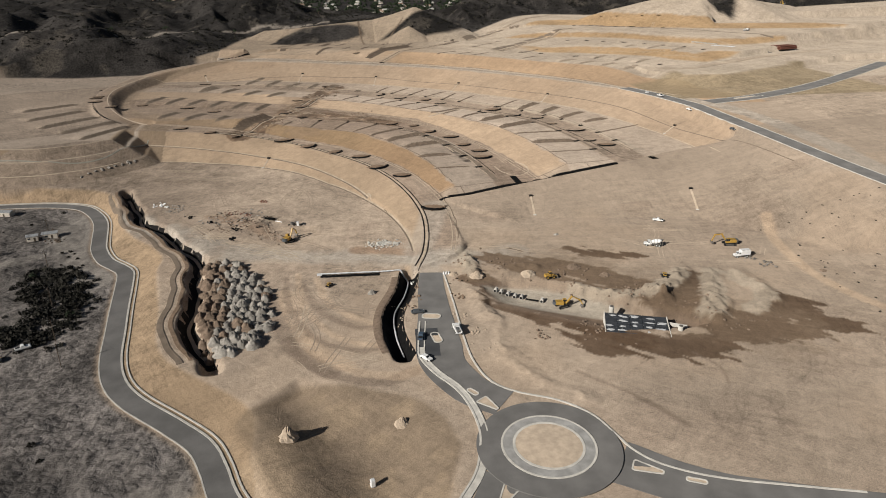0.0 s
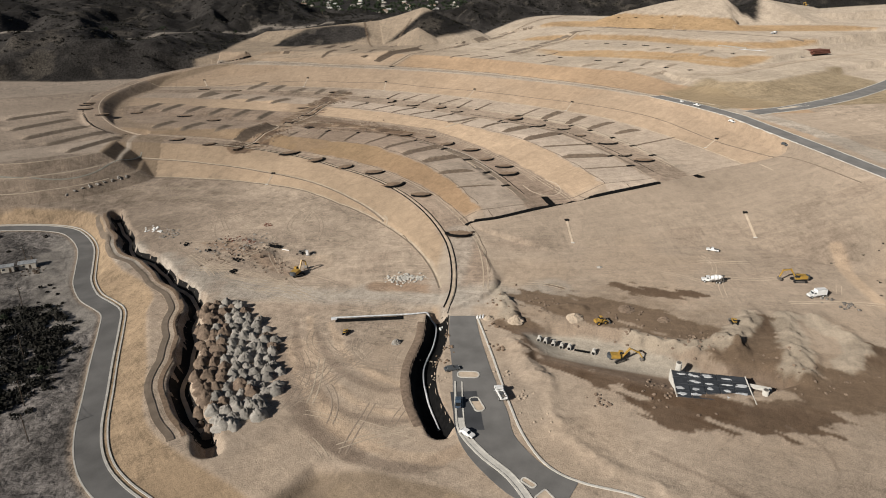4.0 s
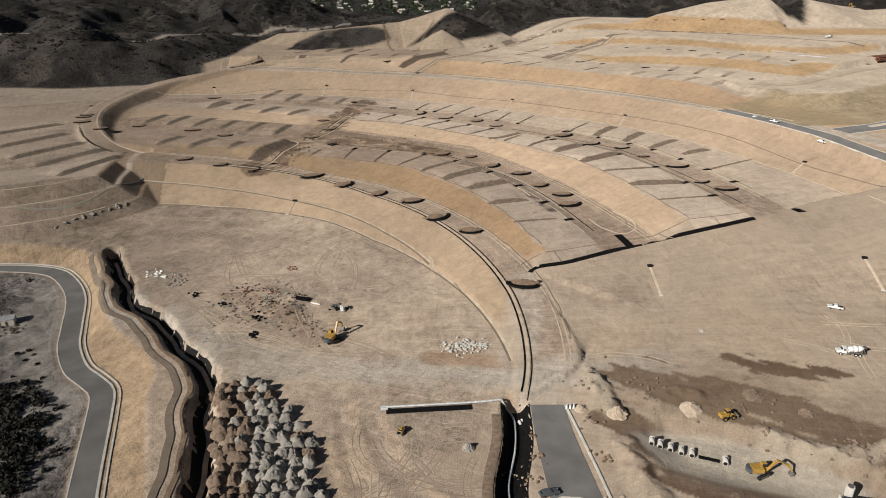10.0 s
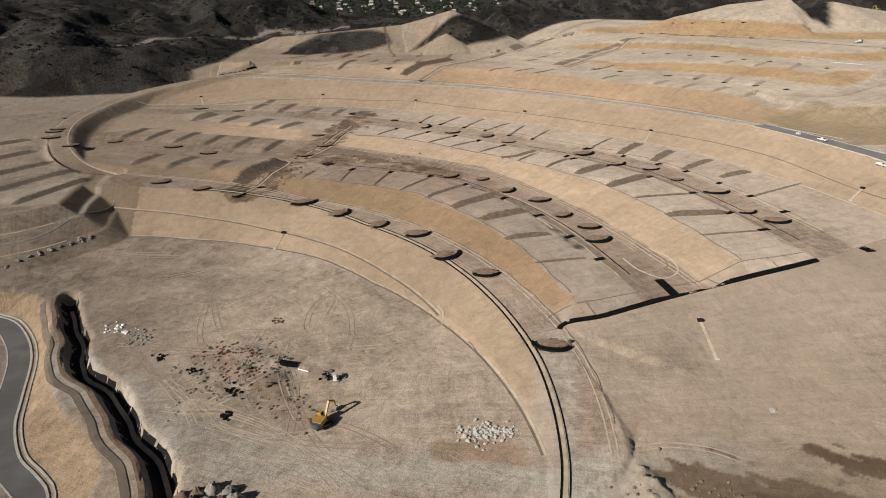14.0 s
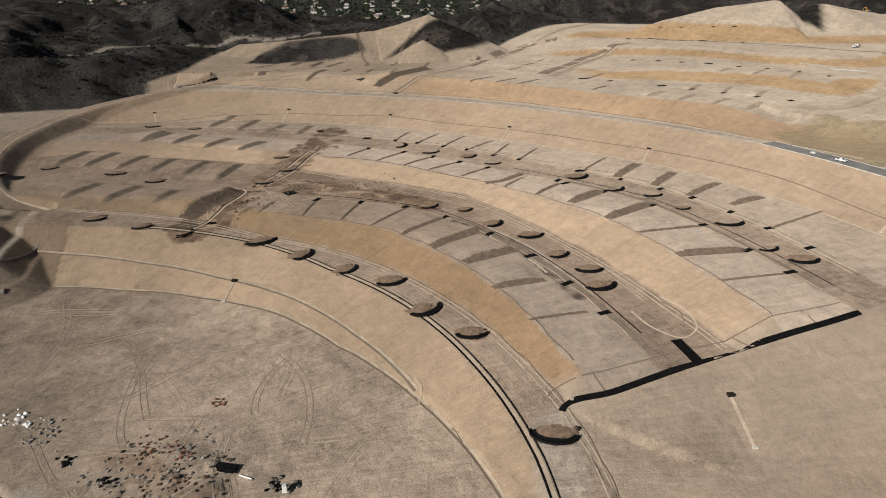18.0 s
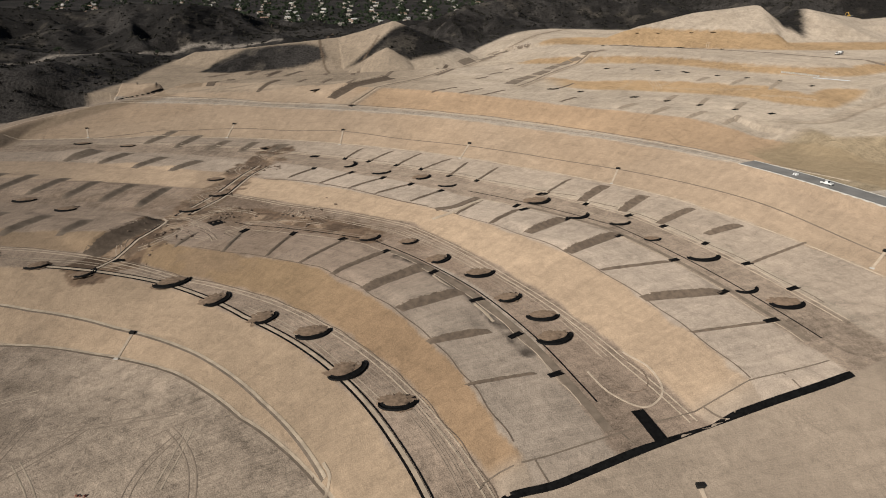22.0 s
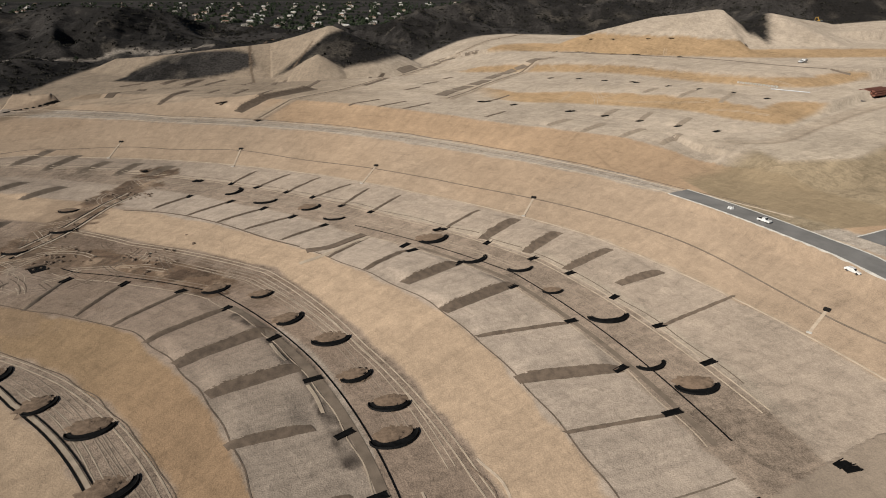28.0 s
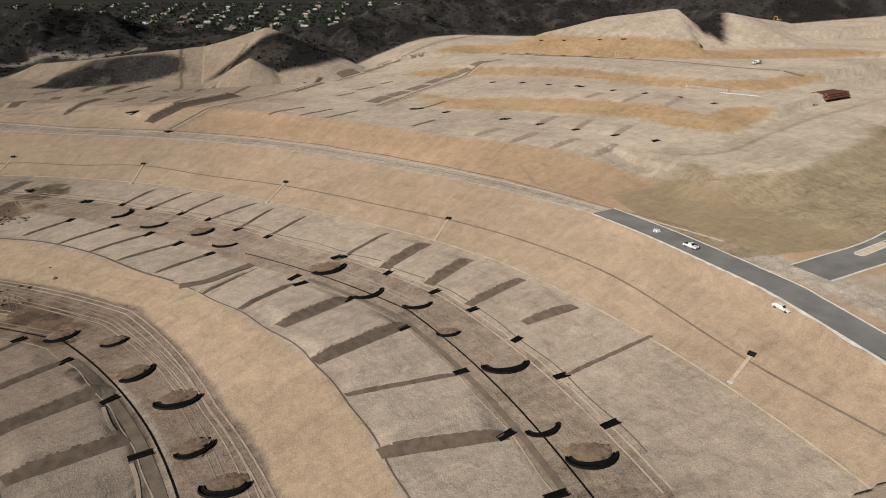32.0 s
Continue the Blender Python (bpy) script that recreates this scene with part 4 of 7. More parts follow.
# Near-black for sheets, pits and trenches; trench shadow is put into the colour.
NEAR_BLACK = mat("near_black", (0.008, 0.0078, 0.0078), 0.8, dark=0.4, scale=0.8, bump=0.5, bump_scale=1.5, spec=0.12)
PALE_EARTH = mat("pale_loose_earth", (0.46, 0.375, 0.29), 0.95, dark=0.8, scale=0.5, bump=0.3, bump_scale=3)
BROWN_EARTH = mat("brown_dug_earth", (0.21, 0.155, 0.115), 0.95, dark=0.6, scale=0.9, bump=0.7, bump_scale=3, island=0.12)
GREY_RUBBLE = mat("grey_broken_concrete", (0.315, 0.292, 0.262), 0.95, dark=0.68, scale=0.9, bump=0.9, bump_scale=2.5, island=0.22)
WOOD = mat("weathered_pole_wood", (0.10, 0.075, 0.055), 0.9, dark=0.7, scale=2)
FOLIAGE = mat("dry_scrub_leaves", (0.028, 0.026, 0.02), 0.9, dark=0.55, scale=0.25, bump=0, island=0.35)
TREE_GREEN = mat("dark_tree_leaves", (0.035, 0.05, 0.026), 0.85, dark=0.5, scale=0.05, bump=0, island=0.4)
ROOF_A = mat("grey_shingle_roof", (0.24, 0.22, 0.20), 0.9, dark=0.7, scale=0.3)
ROOF_B = mat("clay_roof", (0.30, 0.20, 0.15), 0.9, dark=0.7, scale=0.3)
STUCCO = mat("pale_stucco", (0.62, 0.57, 0.50), 0.9, dark=0.85, scale=0.3)
METAL_ROOF = mat("weathered_sheet_roof", (0.35, 0.36, 0.37), 0.5, 0.3, dark=0.6, scale=0.8)
TARP = mat("pale_plastic_tarp", (0.62, 0.63, 0.64), 0.4, dark=0.7, scale=0.9, bump=0.4, bump_scale=1.5)

OLD_CONCRETE = mat("old_grey_concrete", (0.28, 0.27, 0.23), 0.9, dark=0.75, scale=0.3, bump=0.1)
RIDGE_EARTH = mat("graded_ridge_earth", (0.44, 0.36, 0.275), 0.95, dark=0.75, scale=0.25, bump=0.3, bump_scale=3)
TRACK_EARTH = mat("pressed_track_earth", (0.315, 0.25, 0.193), 0.95, dark=0.8, scale=0.3, bump=0.3, bump_scale=3)
# Dark brown of earth edges and strips; on lot banks it carries their shade.
DARK_BROWN_EARTH = mat("dark_brown_earth", (0.19, 0.15, 0.115), 0.95, dark=0.75, scale=0.3, bump=0.3, bump_scale=3)
DUG_EARTH = mat("dug_earth", (0.21, 0.149, 0.104), 0.95, dark=0.65, scale=0.8, bump=0.8, bump_scale=2.5)

# ---------------------------------------------------------------- roads, kerbs, islands
def kerb(line, offset, half=0.22, h=0.2, name="kerb", material=None):
    return tagged(ribbon(name, line, half, h, material or CONCRETE, 0.4, offset=offset, cells=1), "pale concrete kerb along the asphalt", "kerb", kind="structure")


tagged(ribbon("road", ROAD_W, 3.4, 0.10, ASPHALT, 0.5, cells=6), "worn grey asphalt road at the foot of the fill", "road", kind="structure")
kerb(ROAD_W, -3.7, 0.35, 0.26)
kerb(ROAD_W, -5.4, 0.25, 0.3)
kerb(ROAD_W, 3.6, 0.2, 0.16)
mh = np.interp(np.linspace(0, 1, len(ROAD_M)), [0, 0.35, 0.6, 0.8, 1], [5.0, 6.4, 8.4, 7.6, 7.0])
tagged(ribbon("road", ROAD_M, mh, 0.10, ASPHALT, 0.5, cells=6), "grey asphalt road leading to the roundabout", "road", kind="structure")
tagged(ribbon("road_patch", ROAD_M[18:26], 4.2, 0.125, ASPHALT_NEW, 0, offset=-4.0, cells=3), "darker fresh asphalt beside the road islands", "road", kind="structure")
tagged(ribbon("road", ASPH_N, 5.6, 0.12, ASPHALT, 0.5, cells=4), "dusty grey asphalt road along the hillside", "road", kind="structure")
kerb(ASPH_N, 5.9, 0.3, 0.2)
kerb(ASPH_N, -5.9, 0.3, 0.2)
tagged(ribbon("road", ASPH_E[3:], 6.6, 0.12, ASPHALT, 0.5, cells=4), "grey asphalt side road with a median", "road", kind="structure")
kerb(ASPH_E[3:], 6.9, 0.3, 0.2)
kerb(ASPH_E[3:], -6.9, 0.3, 0.2)


def ring_mesh(name, c, r0, r1, z0, lip, material, seg=72, parent=None):
    v, f = [], []
    zg = on(*c) * 0 + z0
    for k in range(seg):
        a = 2 * math.pi * k / seg
        for r, z in ((r0, zg - 0.3), (r0, zg + lip), (r1, zg + lip), (r1, zg - 0.3)):
            v.append((c[0] + r * math.cos(a), c[1] + r * math.sin(a), z))
    for k in range(seg):
        n = (k + 1) % seg
        for j in range(3):
            f.append((4 * k + j, 4 * n + j, 4 * n + j + 1, 4 * k + j + 1))
    return mesh_ob(name, v, f, material, parent, flat=True)


def disc(name, c, r, z, material, seg=64, parent=None, dome=0.0):
    v, f = [(c[0], c[1], z + dome)], []
    for r_, zz in ((r * 0.5, z + dome * 0.8), (r, z)):
        v += [(c[0] + r_ * math.cos(2 * math.pi * k / seg), c[1] + r_ * math.sin(2 * math.pi * k / seg), zz) for k in range(seg)]
    for k in range(seg):
        n = (k + 1) % seg
        f += [(0, 1 + k, 1 + n), (1 + k, 1 + seg + k, 1 + seg + n, 1 + n)]
    return mesh_ob(name, v, f, material, parent)


ZR = 0.22
roundabout = tagged(new("roundabout"), "asphalt roundabout with a pale concrete apron and earth island", "roundabout", kind="structure")
ring_mesh("carriageway", RING_C, 13.4, 20.6, ZR, 0.0, ASPHALT, parent=roundabout)
ring_mesh("apron_kerb", RING_C, 13.0, 13.6, ZR, 0.14, CONCRETE, parent=roundabout)
ring_mesh("apron", RING_C, 10.2, 13.1, ZR, 0.10, mat("apron_concrete", (0.30, 0.295, 0.285), 0.85, dark=0.7, scale=0.3, bump=0.1), parent=roundabout)
ring_mesh("inner_kerb", RING_C, 9.5, 10.25, ZR, 0.2, CONCRETE, parent=roundabout)
disc("island_earth", RING_C, 9.7, ZR + 0.15, PALE_EARTH, parent=roundabout, dome=0.5)
APP_S = curve([(36, 134), (28, 122), (20, 108), (14, 90)], 3)
APP_E = curve([(66, 138), (80, 128), (98, 120), (125, 112), (160, 104)], 3)
for ln, nm in ((APP_S, "asphalt road south of the roundabout"), (APP_E, "asphalt road east of the roundabout")):
    tagged(ribbon("road", ln, np.interp(np.linspace(0, 1, len(ln)), [0, 0.3, 1], [9, 7, 6.4]), 0.14, ASPHALT, 0.5, cells=4), nm + " with kerbs", "road", kind="structure")
KERB_W = curve([(18.5, 222), (16.5, 206), (16.2, 197), (20, 187), (26, 177), (29, 167), (30, 156), (28.5, 147), (25.5, 138), (18, 126), (12, 112)], 2)
KERB_E = curve([(33, 264), (33.5, 236), (33.5, 209), (34.5, 192), (38, 180), (45, 173), (57, 167), (65, 159), (69, 149), (72, 141), (79, 134), (94, 127), (125, 118.5)], 2)
for k in (KERB_W, KERB_E):
    kerb(k, 0, 0.3, 0.3)
kerb(KERB_W, 2.2, 0.2, 0.25)
tagged(ribbon("pavement_strip", KERB_W[10:], 0.9, 0.15, CONCRETE, 0.2, offset=1.2, cells=1), "unfinished pale pavement strip by the kerb", "pavement", kind="structure")


def island(c, length, width, turn, w2=None):
    """A kerbed traffic island with earth in it."""
    w2 = width if w2 is None else w2
    t = thing("traffic_island", "small kerbed traffic island filled with bare earth", "traffic island", "traffic islands of the road", (c[0], c[1], on(*c) + 0.1), turn)
    n, rr = 6, min(width, w2) * 0.45

    def ring(ins, z):
        out = []
        for sx, sy, w in ((1, 1, w2), (-1, 1, width), (-1, -1, width), (1, -1, w2)):
            r = max(0.05, min(rr, w * 0.45) - ins)
            cx, cy = sx * (length / 2 - ins - r), sy * (w / 2 - ins - r)
            a0 = {(1, 1): 0, (-1, 1): 90, (-1, -1): 180, (1, -1): 270}[(sx, sy)]
            out += [(cx + r * math.cos(radians(a0 + 90 * k / n)), cy + r * math.sin(radians(a0 + 90 * k / n)), z) for k in range(n + 1)]
        return out
    loops = [ring(0, -0.3), ring(0, 0.16), ring(0.42, 0.16), ring(0.42, 0.0)]
    k = len(loops[0])
    v = sum(loops, [])
    f = [(j * k + i, j * k + (i + 1) % k, (j + 1) * k + (i + 1) % k, (j + 1) * k + i) for j in range(3) for i in range(k)]
    mesh_ob("kerb_ring", v, f, CONCRETE, t, flat=True)
    mesh_ob("infill", ring(0.4, 0.06), [tuple(range(k))], PALE_EARTH, t)
    return t


island((23.4, 225.5), 7.5, 4.0, -10)
island((23.5, 209.5), 7.6, 3.4, 100)
island((31.2, 174.8), 4.6, 2.2, 128)
island((35.2, 167.8), 7.5, 1.5, 126, 4.6)
island((72.6, 134.2), 8.5, 4.6, -30, 2.0)
island((83.5, 128.2), 5.6, 2.0, -24)
island((32.5, 129.5), 9.0, 4.8, -125, 2.0)
island((290, 468.5), 30, 3.6, 20)

# ---------------------------------------------------------------- banks, drains and cuts on the terraces
def line_on(pts, half, lift, material, label, name="drain", cat="drain", thick=0.15, cells=2):
    return tagged(ribbon(name, pts, half, lift, material, thick, cells=cells), label, cat, kind="structure")


line_on(arc(1, 15, 95, shift=-0.8), 0.34, 0.1, DARK_BROWN_EARTH, "dark edge of the bench drain")
line_on(arc(0, -14, 88), 0.4, 0.12, RIDGE_EARTH, "concrete drain along the foot of the slope")
line_on(arc(0, -14, 88, shift=-0.9), 0.4, 0.1, DARK_BROWN_EARTH, "dark edge of the foot drain")
line_on(arc(1, 15, 95), 0.42, 0.12, RIDGE_EARTH, "grey concrete bench drain across the slope")
line_on(curve([(2, 373), (3.5, 368), (2.2, 363)], 1), 0.4, 0.14, RIDGE_EARTH, "end of the bench drain at its outfall")
for sh, w, m_ in ((0.4, 0.3, NEAR_BLACK), (2.6, 0.2, NEAR_BLACK), (1.5, 0.6, RIDGE_EARTH)):
    line_on(arc(2, -21, 78, shift=sh), w, 0.12, m_, "open trench and bedding along the street edge", "trench", "trench")
for rg, a0, a1, sh in ((3, -14, 92, -1.2), (3, -14, 92, -3.2), (6, 8, 70, -2.0), (6, 8, 70, -4.2), (9, 12, 92, -1.5), (9, 12, 92, 1.0)):
    line_on(arc(rg, a0, a1, shift=sh), 0.22, 0.08, RIDGE_EARTH, "low pale ridge of graded earth by the street", "ridge", "earth ridge", 0.1)
line_on(arc(5, 12, 62, shift=5.0), 0.22, 0.1, NEAR_BLACK, "narrow dark utility trench in the street", "trench", "trench")
line_on(arc(8, 11, 45, shift=7.0), 0.2, 0.1, NEAR_BLACK, "narrow dark utility trench in the street", "trench", "trench")
line_on(arc(5, 9, 42, shift=1.8), 1.4, 0.07, DARK_BROWN_EARTH, "dark brown strip of earth by the lots", "earth_strip", "earth")
line_on(arc(8, 11, 38, shift=2.2), 0.9, 0.07, DARK_BROWN_EARTH, "dark brown strip of earth by the lots", "earth_strip", "earth")
S4_FOOT = arc(10, 6, 104)
line_on(S4_FOOT, 0.24, 0.14, RIDGE_EARTH, "pale concrete drain at the foot of the big slope")
S4_BENCH = curve([at_polar(q, d) for d, q in ((92, 362), (85, 370), (77, 373), (71, 371), (65, 373), (58, 368), (51, 367), (43, 366), (36, 369.5), (30, 372), (24, 373), (16, 369), (8, 372), (0, 378))], 4)
line_on(S4_BENCH, 0.26, 0.14, DARK_BROWN_EARTH, "thin concrete bench drain across the big slope")
line_on(arc(11, 18, 98, shift=1.0), 0.3, 0.1, RIDGE_EARTH, "pale earth berm along the haul road", "ridge", "earth ridge")
line_on(arc(12, 22, 98, shift=-2.0), 0.45, 0.1, PALE_EARTH, "pale earth berm along the haul road", "ridge", "earth ridge")
E0, E1 = int(np.argmin(np.hypot(*(EDGE[:, :2] - (41.5, 346)).T))), int(np.argmin(np.hypot(*(EDGE[:, :2] - (151.5, 369)).T))) + 1
line_on(EDGE[E0:E1], 1.0, 0.18, NEAR_BLACK, "long black-lined ditch at the end of the terraces", "lined_ditch", "ditch", 0.3)
line_on(EDGE[E0:E1, :2] + np.array([-2.0, 7.0]), 0.22, 0.1, DARK_BROWN_EARTH, "thin drain above the black-lined ditch")
line_on(curve([(89, 358), (88.6, 364), (88, 371)], 1), 1.8, 0.2, NEAR_BLACK, "black-lined chute down to the ditch", "lined_chute", "ditch", 0.3)
for k, (ex, ey) in enumerate(EDGE[E0:E1, :2][6::9]):
    line_on(np.array([(ex, ey), (ex - 1.2, ey + 3.5), (ex - 2.2, ey + 7)]), 0.2, 0.12, DARK_BROWN_EARTH, "short drain running down to the ditch")
CUL = curve([(96.0, 399.2), (100.3, 388.9), (99.0, 377.9), (90.7, 372.0), (83.7, 379.9), (81.2, 390.8)], 1.5)
line_on(CUL, 0.3, 0.1, PALE_EARTH, "pale curved ridge round the turning circle", "ridge", "earth ridge")
line_on(curve([(93.9, 397.2), (97.5, 389.5), (96.6, 382.4), (91.2, 379.0), (85.8, 383.0)], 1.5), 0.25, 0.09, BROWN_EARTH, "curved wheel track in the turning circle", "wheel_track", "track")
for p0, p1 in (((17.2, 670.0), (14.3, 649.3)), ((92.0, 618.1), (82.9, 601.8)), ((157.9, 549.2), (149.6, 537.2)), ((216.7, 432.7), (207.0, 427.1)), ((-56.1, 700.2), (-59.1, 680.4)), ((-154.4, 711.3), (-149.3, 694.8)), ((-62.9, 446.6), (-66.1, 436.1)), ((92.8, 345.1), (91.1, 328.1)), ((182.3, 335.4), (177.9, 316.8))):
    d_ = thing("down_drain", "concrete down drain with a dark inlet box", "drain", "down drains on the slopes")
    ln = np.linspace(p0, p1, 8)
    ribbon("channel", ln, 0.5, 0.16, PALE_EARTH, 0.3, d_, cells=1)
    zz = on(*p0)
    part("inlet_box", box((2.0, 1.4, 0.9), (p0[0], p0[1], zz + 0.3), 0.05, math.degrees(math.atan2(p1[1] - p0[1], p1[0] - p0[0])) + 90), RECESS_SHADE, d_, "dark open inlet")
    part("outfall", box((1.6, 0.8, 0.4), (p1[0], p1[1], on(*p1) + 0.15), 0.05, math.degrees(math.atan2(p1[1] - p0[1], p1[0] - p0[0])) + 90), CONCRETE, d_)

# the two deep cuts; near-black in the western one stands in for shade
line_on(CUT_W[2:], 3.0, 0.18, RECESS_SHADE, "deep dark open cut beside the fill", "open_cut", "trench", 0, 8)
for off, w_, m_ in ((5.4, 0.8, DUG_EARTH), (9.2, 1.1, DARK_BROWN_EARTH)):
    tagged(ribbon("earth_bench", CUT_W[3:], w_, 0.2, m_, 0.2, offset=off, cells=2), "narrow graded earth bench beside the cut", "earth bench", kind="structure")
tagged(ribbon("earth_bench", CUT_W[4:-2], 0.7, 0.6, PALE_EARTH, 0.6, offset=-0.6, cells=2), "crumbling pale spoil ridge inside the cut", "spoil", kind="structure")
line_on(CUT_E, 4.4, 0.2, NEAR_BLACK, "deep black-lined cut with a pipe along it", "open_cut", "trench", 0, 10)
tagged(ribbon("cut_bank", CUT_E[3:-2], 1.6, 0.25, BROWN_EARTH, 0, offset=-5.6, cells=3), "steep brown bank of the cut", "bank", kind="structure")
PIPE_LINE = curve([(-21, 268.5), (8, 268), (15, 268), (17, 263), (14.5, 250), (9.5, 235), (9, 219), (11, 203)], 1.5)
tagged(ribbon("open_cut", PIPE_LINE[:18], 1.2, 0.12, NEAR_BLACK, 0.2, offset=-1.3, cells=2), "narrow black-lined trench behind the pipe", "trench", kind="structure")
pipe = thing("drain_pipe", "long pale plastic drain pipe lying in the cut", "pipe")
pb = bmesh.new()
for (x0, y0), (x1, y1) in zip(PIPE_LINE[:-1], PIPE_LINE[1:]):
    tube((x0, y0, on(x0, y0) + 0.75), (x1, y1, on(x1, y1) + 0.75), 0.32, seg=8, bm=pb)
part("pipe_run", pb, TARP, pipe)
part("pipe_end", box((2.2, 1.4, 0.8), (-21.5, 268.5, on(-21.5, 268.5) + 0.4), 0.1), TARP, pipe)


# ---------------------------------------------------------------- crescents and short trenches
def crescent_mesh(chord, deep, name):
    """Curved black bed of a crescent dug in the ground, with a raised rim; opens to -x."""
    n, v, f = 16, [], []
    for k in range(n + 1):
        a = radians(-100 + 185 * k / n)
        w = max(0.12, deep * math.sin(math.pi * (0.12 + 0.8 * k / n)) ** 0.6)
        R = chord / 2
        px, py = math.cos(a) * R * 0.62, math.sin(a) * R
        l = math.hypot(math.cos(a) * 0.62, math.sin(a))
        ux, uy = math.cos(a) * 0.62 / l, math.sin(a) / l
        for s, z in ((-0.5, 0.05), (-0.42, 0.34), (-0.2, 0.16), (0.2, 0.12), (0.42, 0.42), (0.55, 0.0)):
            v.append((px + ux * w * s, py + uy * w * s, z))
    for k in range(n):
        for j in range(5):
            f.append((6 * k + j, 6 * k + 6 + j, 6 * k + 7 + j, 6 * k + 1 + j))
    m = bpy.data.meshes.new(name)
    m.from_pydata(v, [], [q[::-1] for q in f])
    m.materials.append(NEAR_BLACK)
    return m


def mound_mesh(name, rx, ry, h, material, seed, seg=18, rings_=5, rough=0.25, peak=1.25, soft=False):
    rnd = random.Random(seed)
    v, f = [(0, 0, h)], []
    for j in range(1, rings_ + 1):
        t = j / rings_
        for k in range(seg):
            a = 2 * math.pi * k / seg
            q = 1 + rough * (rnd.random() - 0.5) * (1 if j < rings_ else 0.6)
            v.append((rx * t * q * math.cos(a), ry * t * q * math.sin(a), h * (1 - t ** peak) * (1 + rough * (rnd.random() - 0.5)) - (0.25 if j == rings_ else 0)))
    for k in range(seg):
        n = (k + 1) % seg
        f.append((0, 1 + k, 1 + n))
        for j in range(rings_ - 1):
            a, b = 1 + j * seg, 1 + (j + 1) * seg
            f.append((a + k, b + k, b + n, a + n))
    m = bpy.data.meshes.new(name)
    m.from_pydata(v, [], f)
    if soft:
        m.polygons.foreach_set("use_smooth", np.ones(len(m.polygons), bool))
    m.materials.append(material)
    return m


CRES = [crescent_mesh(9.5, 2.1, "dark_bed"), crescent_mesh(8.5, 1.8, "dark_bed"), crescent_mesh(10.5, 2.4, "dark_bed")]
SPOIL = [mound_mesh("spoil", 4.6, 5.8, 0.4, DUG_EARTH, k, 26, 9, rough=0.5, peak=1.3, soft=True) for k in range(3)]


def crescent(k, x, y, turn, scale=1.0, spoil=True):
    t = thing("crescent_pit", "crescent-shaped pit with a black bed" + (" beside dug brown earth" if spoil else ""), "pit", "crescent pits along the streets", (x, y, on(x, y) + 0.04), turn)
    t.scale = (scale,) * 3
    a = new("dark_bed", CRES[k % 3])
    a.parent, a["label"] = t, "black crescent bed"
    if spoil:
        b = new("spoil", SPOIL[k % 3])
        b.parent = t
        b.matrix_basis = pose(-0.9, 0.0, -0.05)


# x, y, turn and size of each; rows along the three streets, and those of the western streets
CR1 = [(36.9, 338.0, -106, 1.27), (23.5, 388.7, -88, 1.2), (9.7, 407.1, -53, 1.19), (-0.7, 430.7, -70, 1.18), (-17.6, 443.6, -39, 1.08), (-36.4, 460.4, -31, 1.06), (-55.2, 477.1, -64, 1.35), (-89.3, 486.4, -42, 0.93)]
CR2 = [(77.1, 410.6, -71, 1.12), (77.4, 423.9, -90, 1.08), (69.2, 437.6, -63, 1.04), (62.8, 458.2, -78, 1.05), (49.6, 473.2, -43, 1.01), (39.7, 491.9, -61, 0.87), (23.1, 498.6, -59, 0.86)]
CR3 = [(159.9, 410.2, -90, 1.18), (152.2, 422.0, -75, 1.0), (151.6, 450.3, -87, 1.17), (139.8, 470.1, -86, 0.71), (133.7, 489.7, -83, 1.06), (118.8, 501.8, -61, 1.0), (106.9, 524.7, -61, 1.28), (18.4, 606.4, -25, 1.3), (35.6, 588.1, -68, 0.99), (57.0, 574.3, -47, 1.01), (67.6, 557.6, -86, 1.05)]
CR4 = [(-226.7, 639.7), (-219.1, 591.5), (-219.1, 597.7), (-214.9, 577.1), (-197.1, 560.5), (-180.3, 583.9), (-140.6, 568.9), (-116.2, 552.0), (-52.5, 589.3), (-47.3, 565.1), (-58.3, 543.2), (-118.0, 670.7), (-147.8, 681.4), (-131.1, 501.2), (-108.0, 491.6)]
k = 0
for row, spoiled in ((CR1, True), (CR2, True), (CR3, False)):
    for cx, cy, turn, size in row:
        crescent(k, cx, cy, turn, size, spoiled or k % 3 == 0)
        k += 1
for cx, cy in CR4:
    crescent(k, cx - 1, cy + 2, -78 + 10 * math.sin(k * 1.3), 0.95, True)
    k += 1

BAR = [(71.1, 390.8), (64.8, 412.9), (57.1, 437.2), (45.1, 461.0), (28.5, 482.6), (11.3, 497.9), (-9.8, 507.6), (-31.2, 513.7), (147.3, 400.2), (142.7, 421.0), (138.5, 448.9), (126.9, 475.3), (112.0, 498.1), (96.4, 513.2), (94.5, 519.6), (169.0, 419.6), (164.9, 441.2), (158.9, 461.6), (150.7, 482.0), (141.3, 497.0), (128.2, 516.0), (110.8, 533.7), (113.7, 534.1), (84.4, 561.9), (71.5, 573.3), (58.3, 589.0), (45.6, 599.9), (30.4, 611.0), (16.6, 619.6), (-2.6, 628.1), (0.0, 627.6), (-1.8, 602.0), (18.9, 589.6), (35.4, 576.4), (48.9, 562.4), (62.5, 548.4), (175.2, 374.9), (176.6, 373.4)]
bb = bmesh.new()
for s_ in (-1, 1):
    box((5.4, 0.35, 0.45), (0, 0.85 * s_, 0.05), 0.1, 1.5 * s_, bm=bb)
box((5.2, 1.7, 0.22), (0, 0, 0.0), 0.05, bm=bb)
bar_mesh = bpy.data.meshes.new("dark_trench_bed")
bb.to_mesh(bar_mesh)
bb.free()
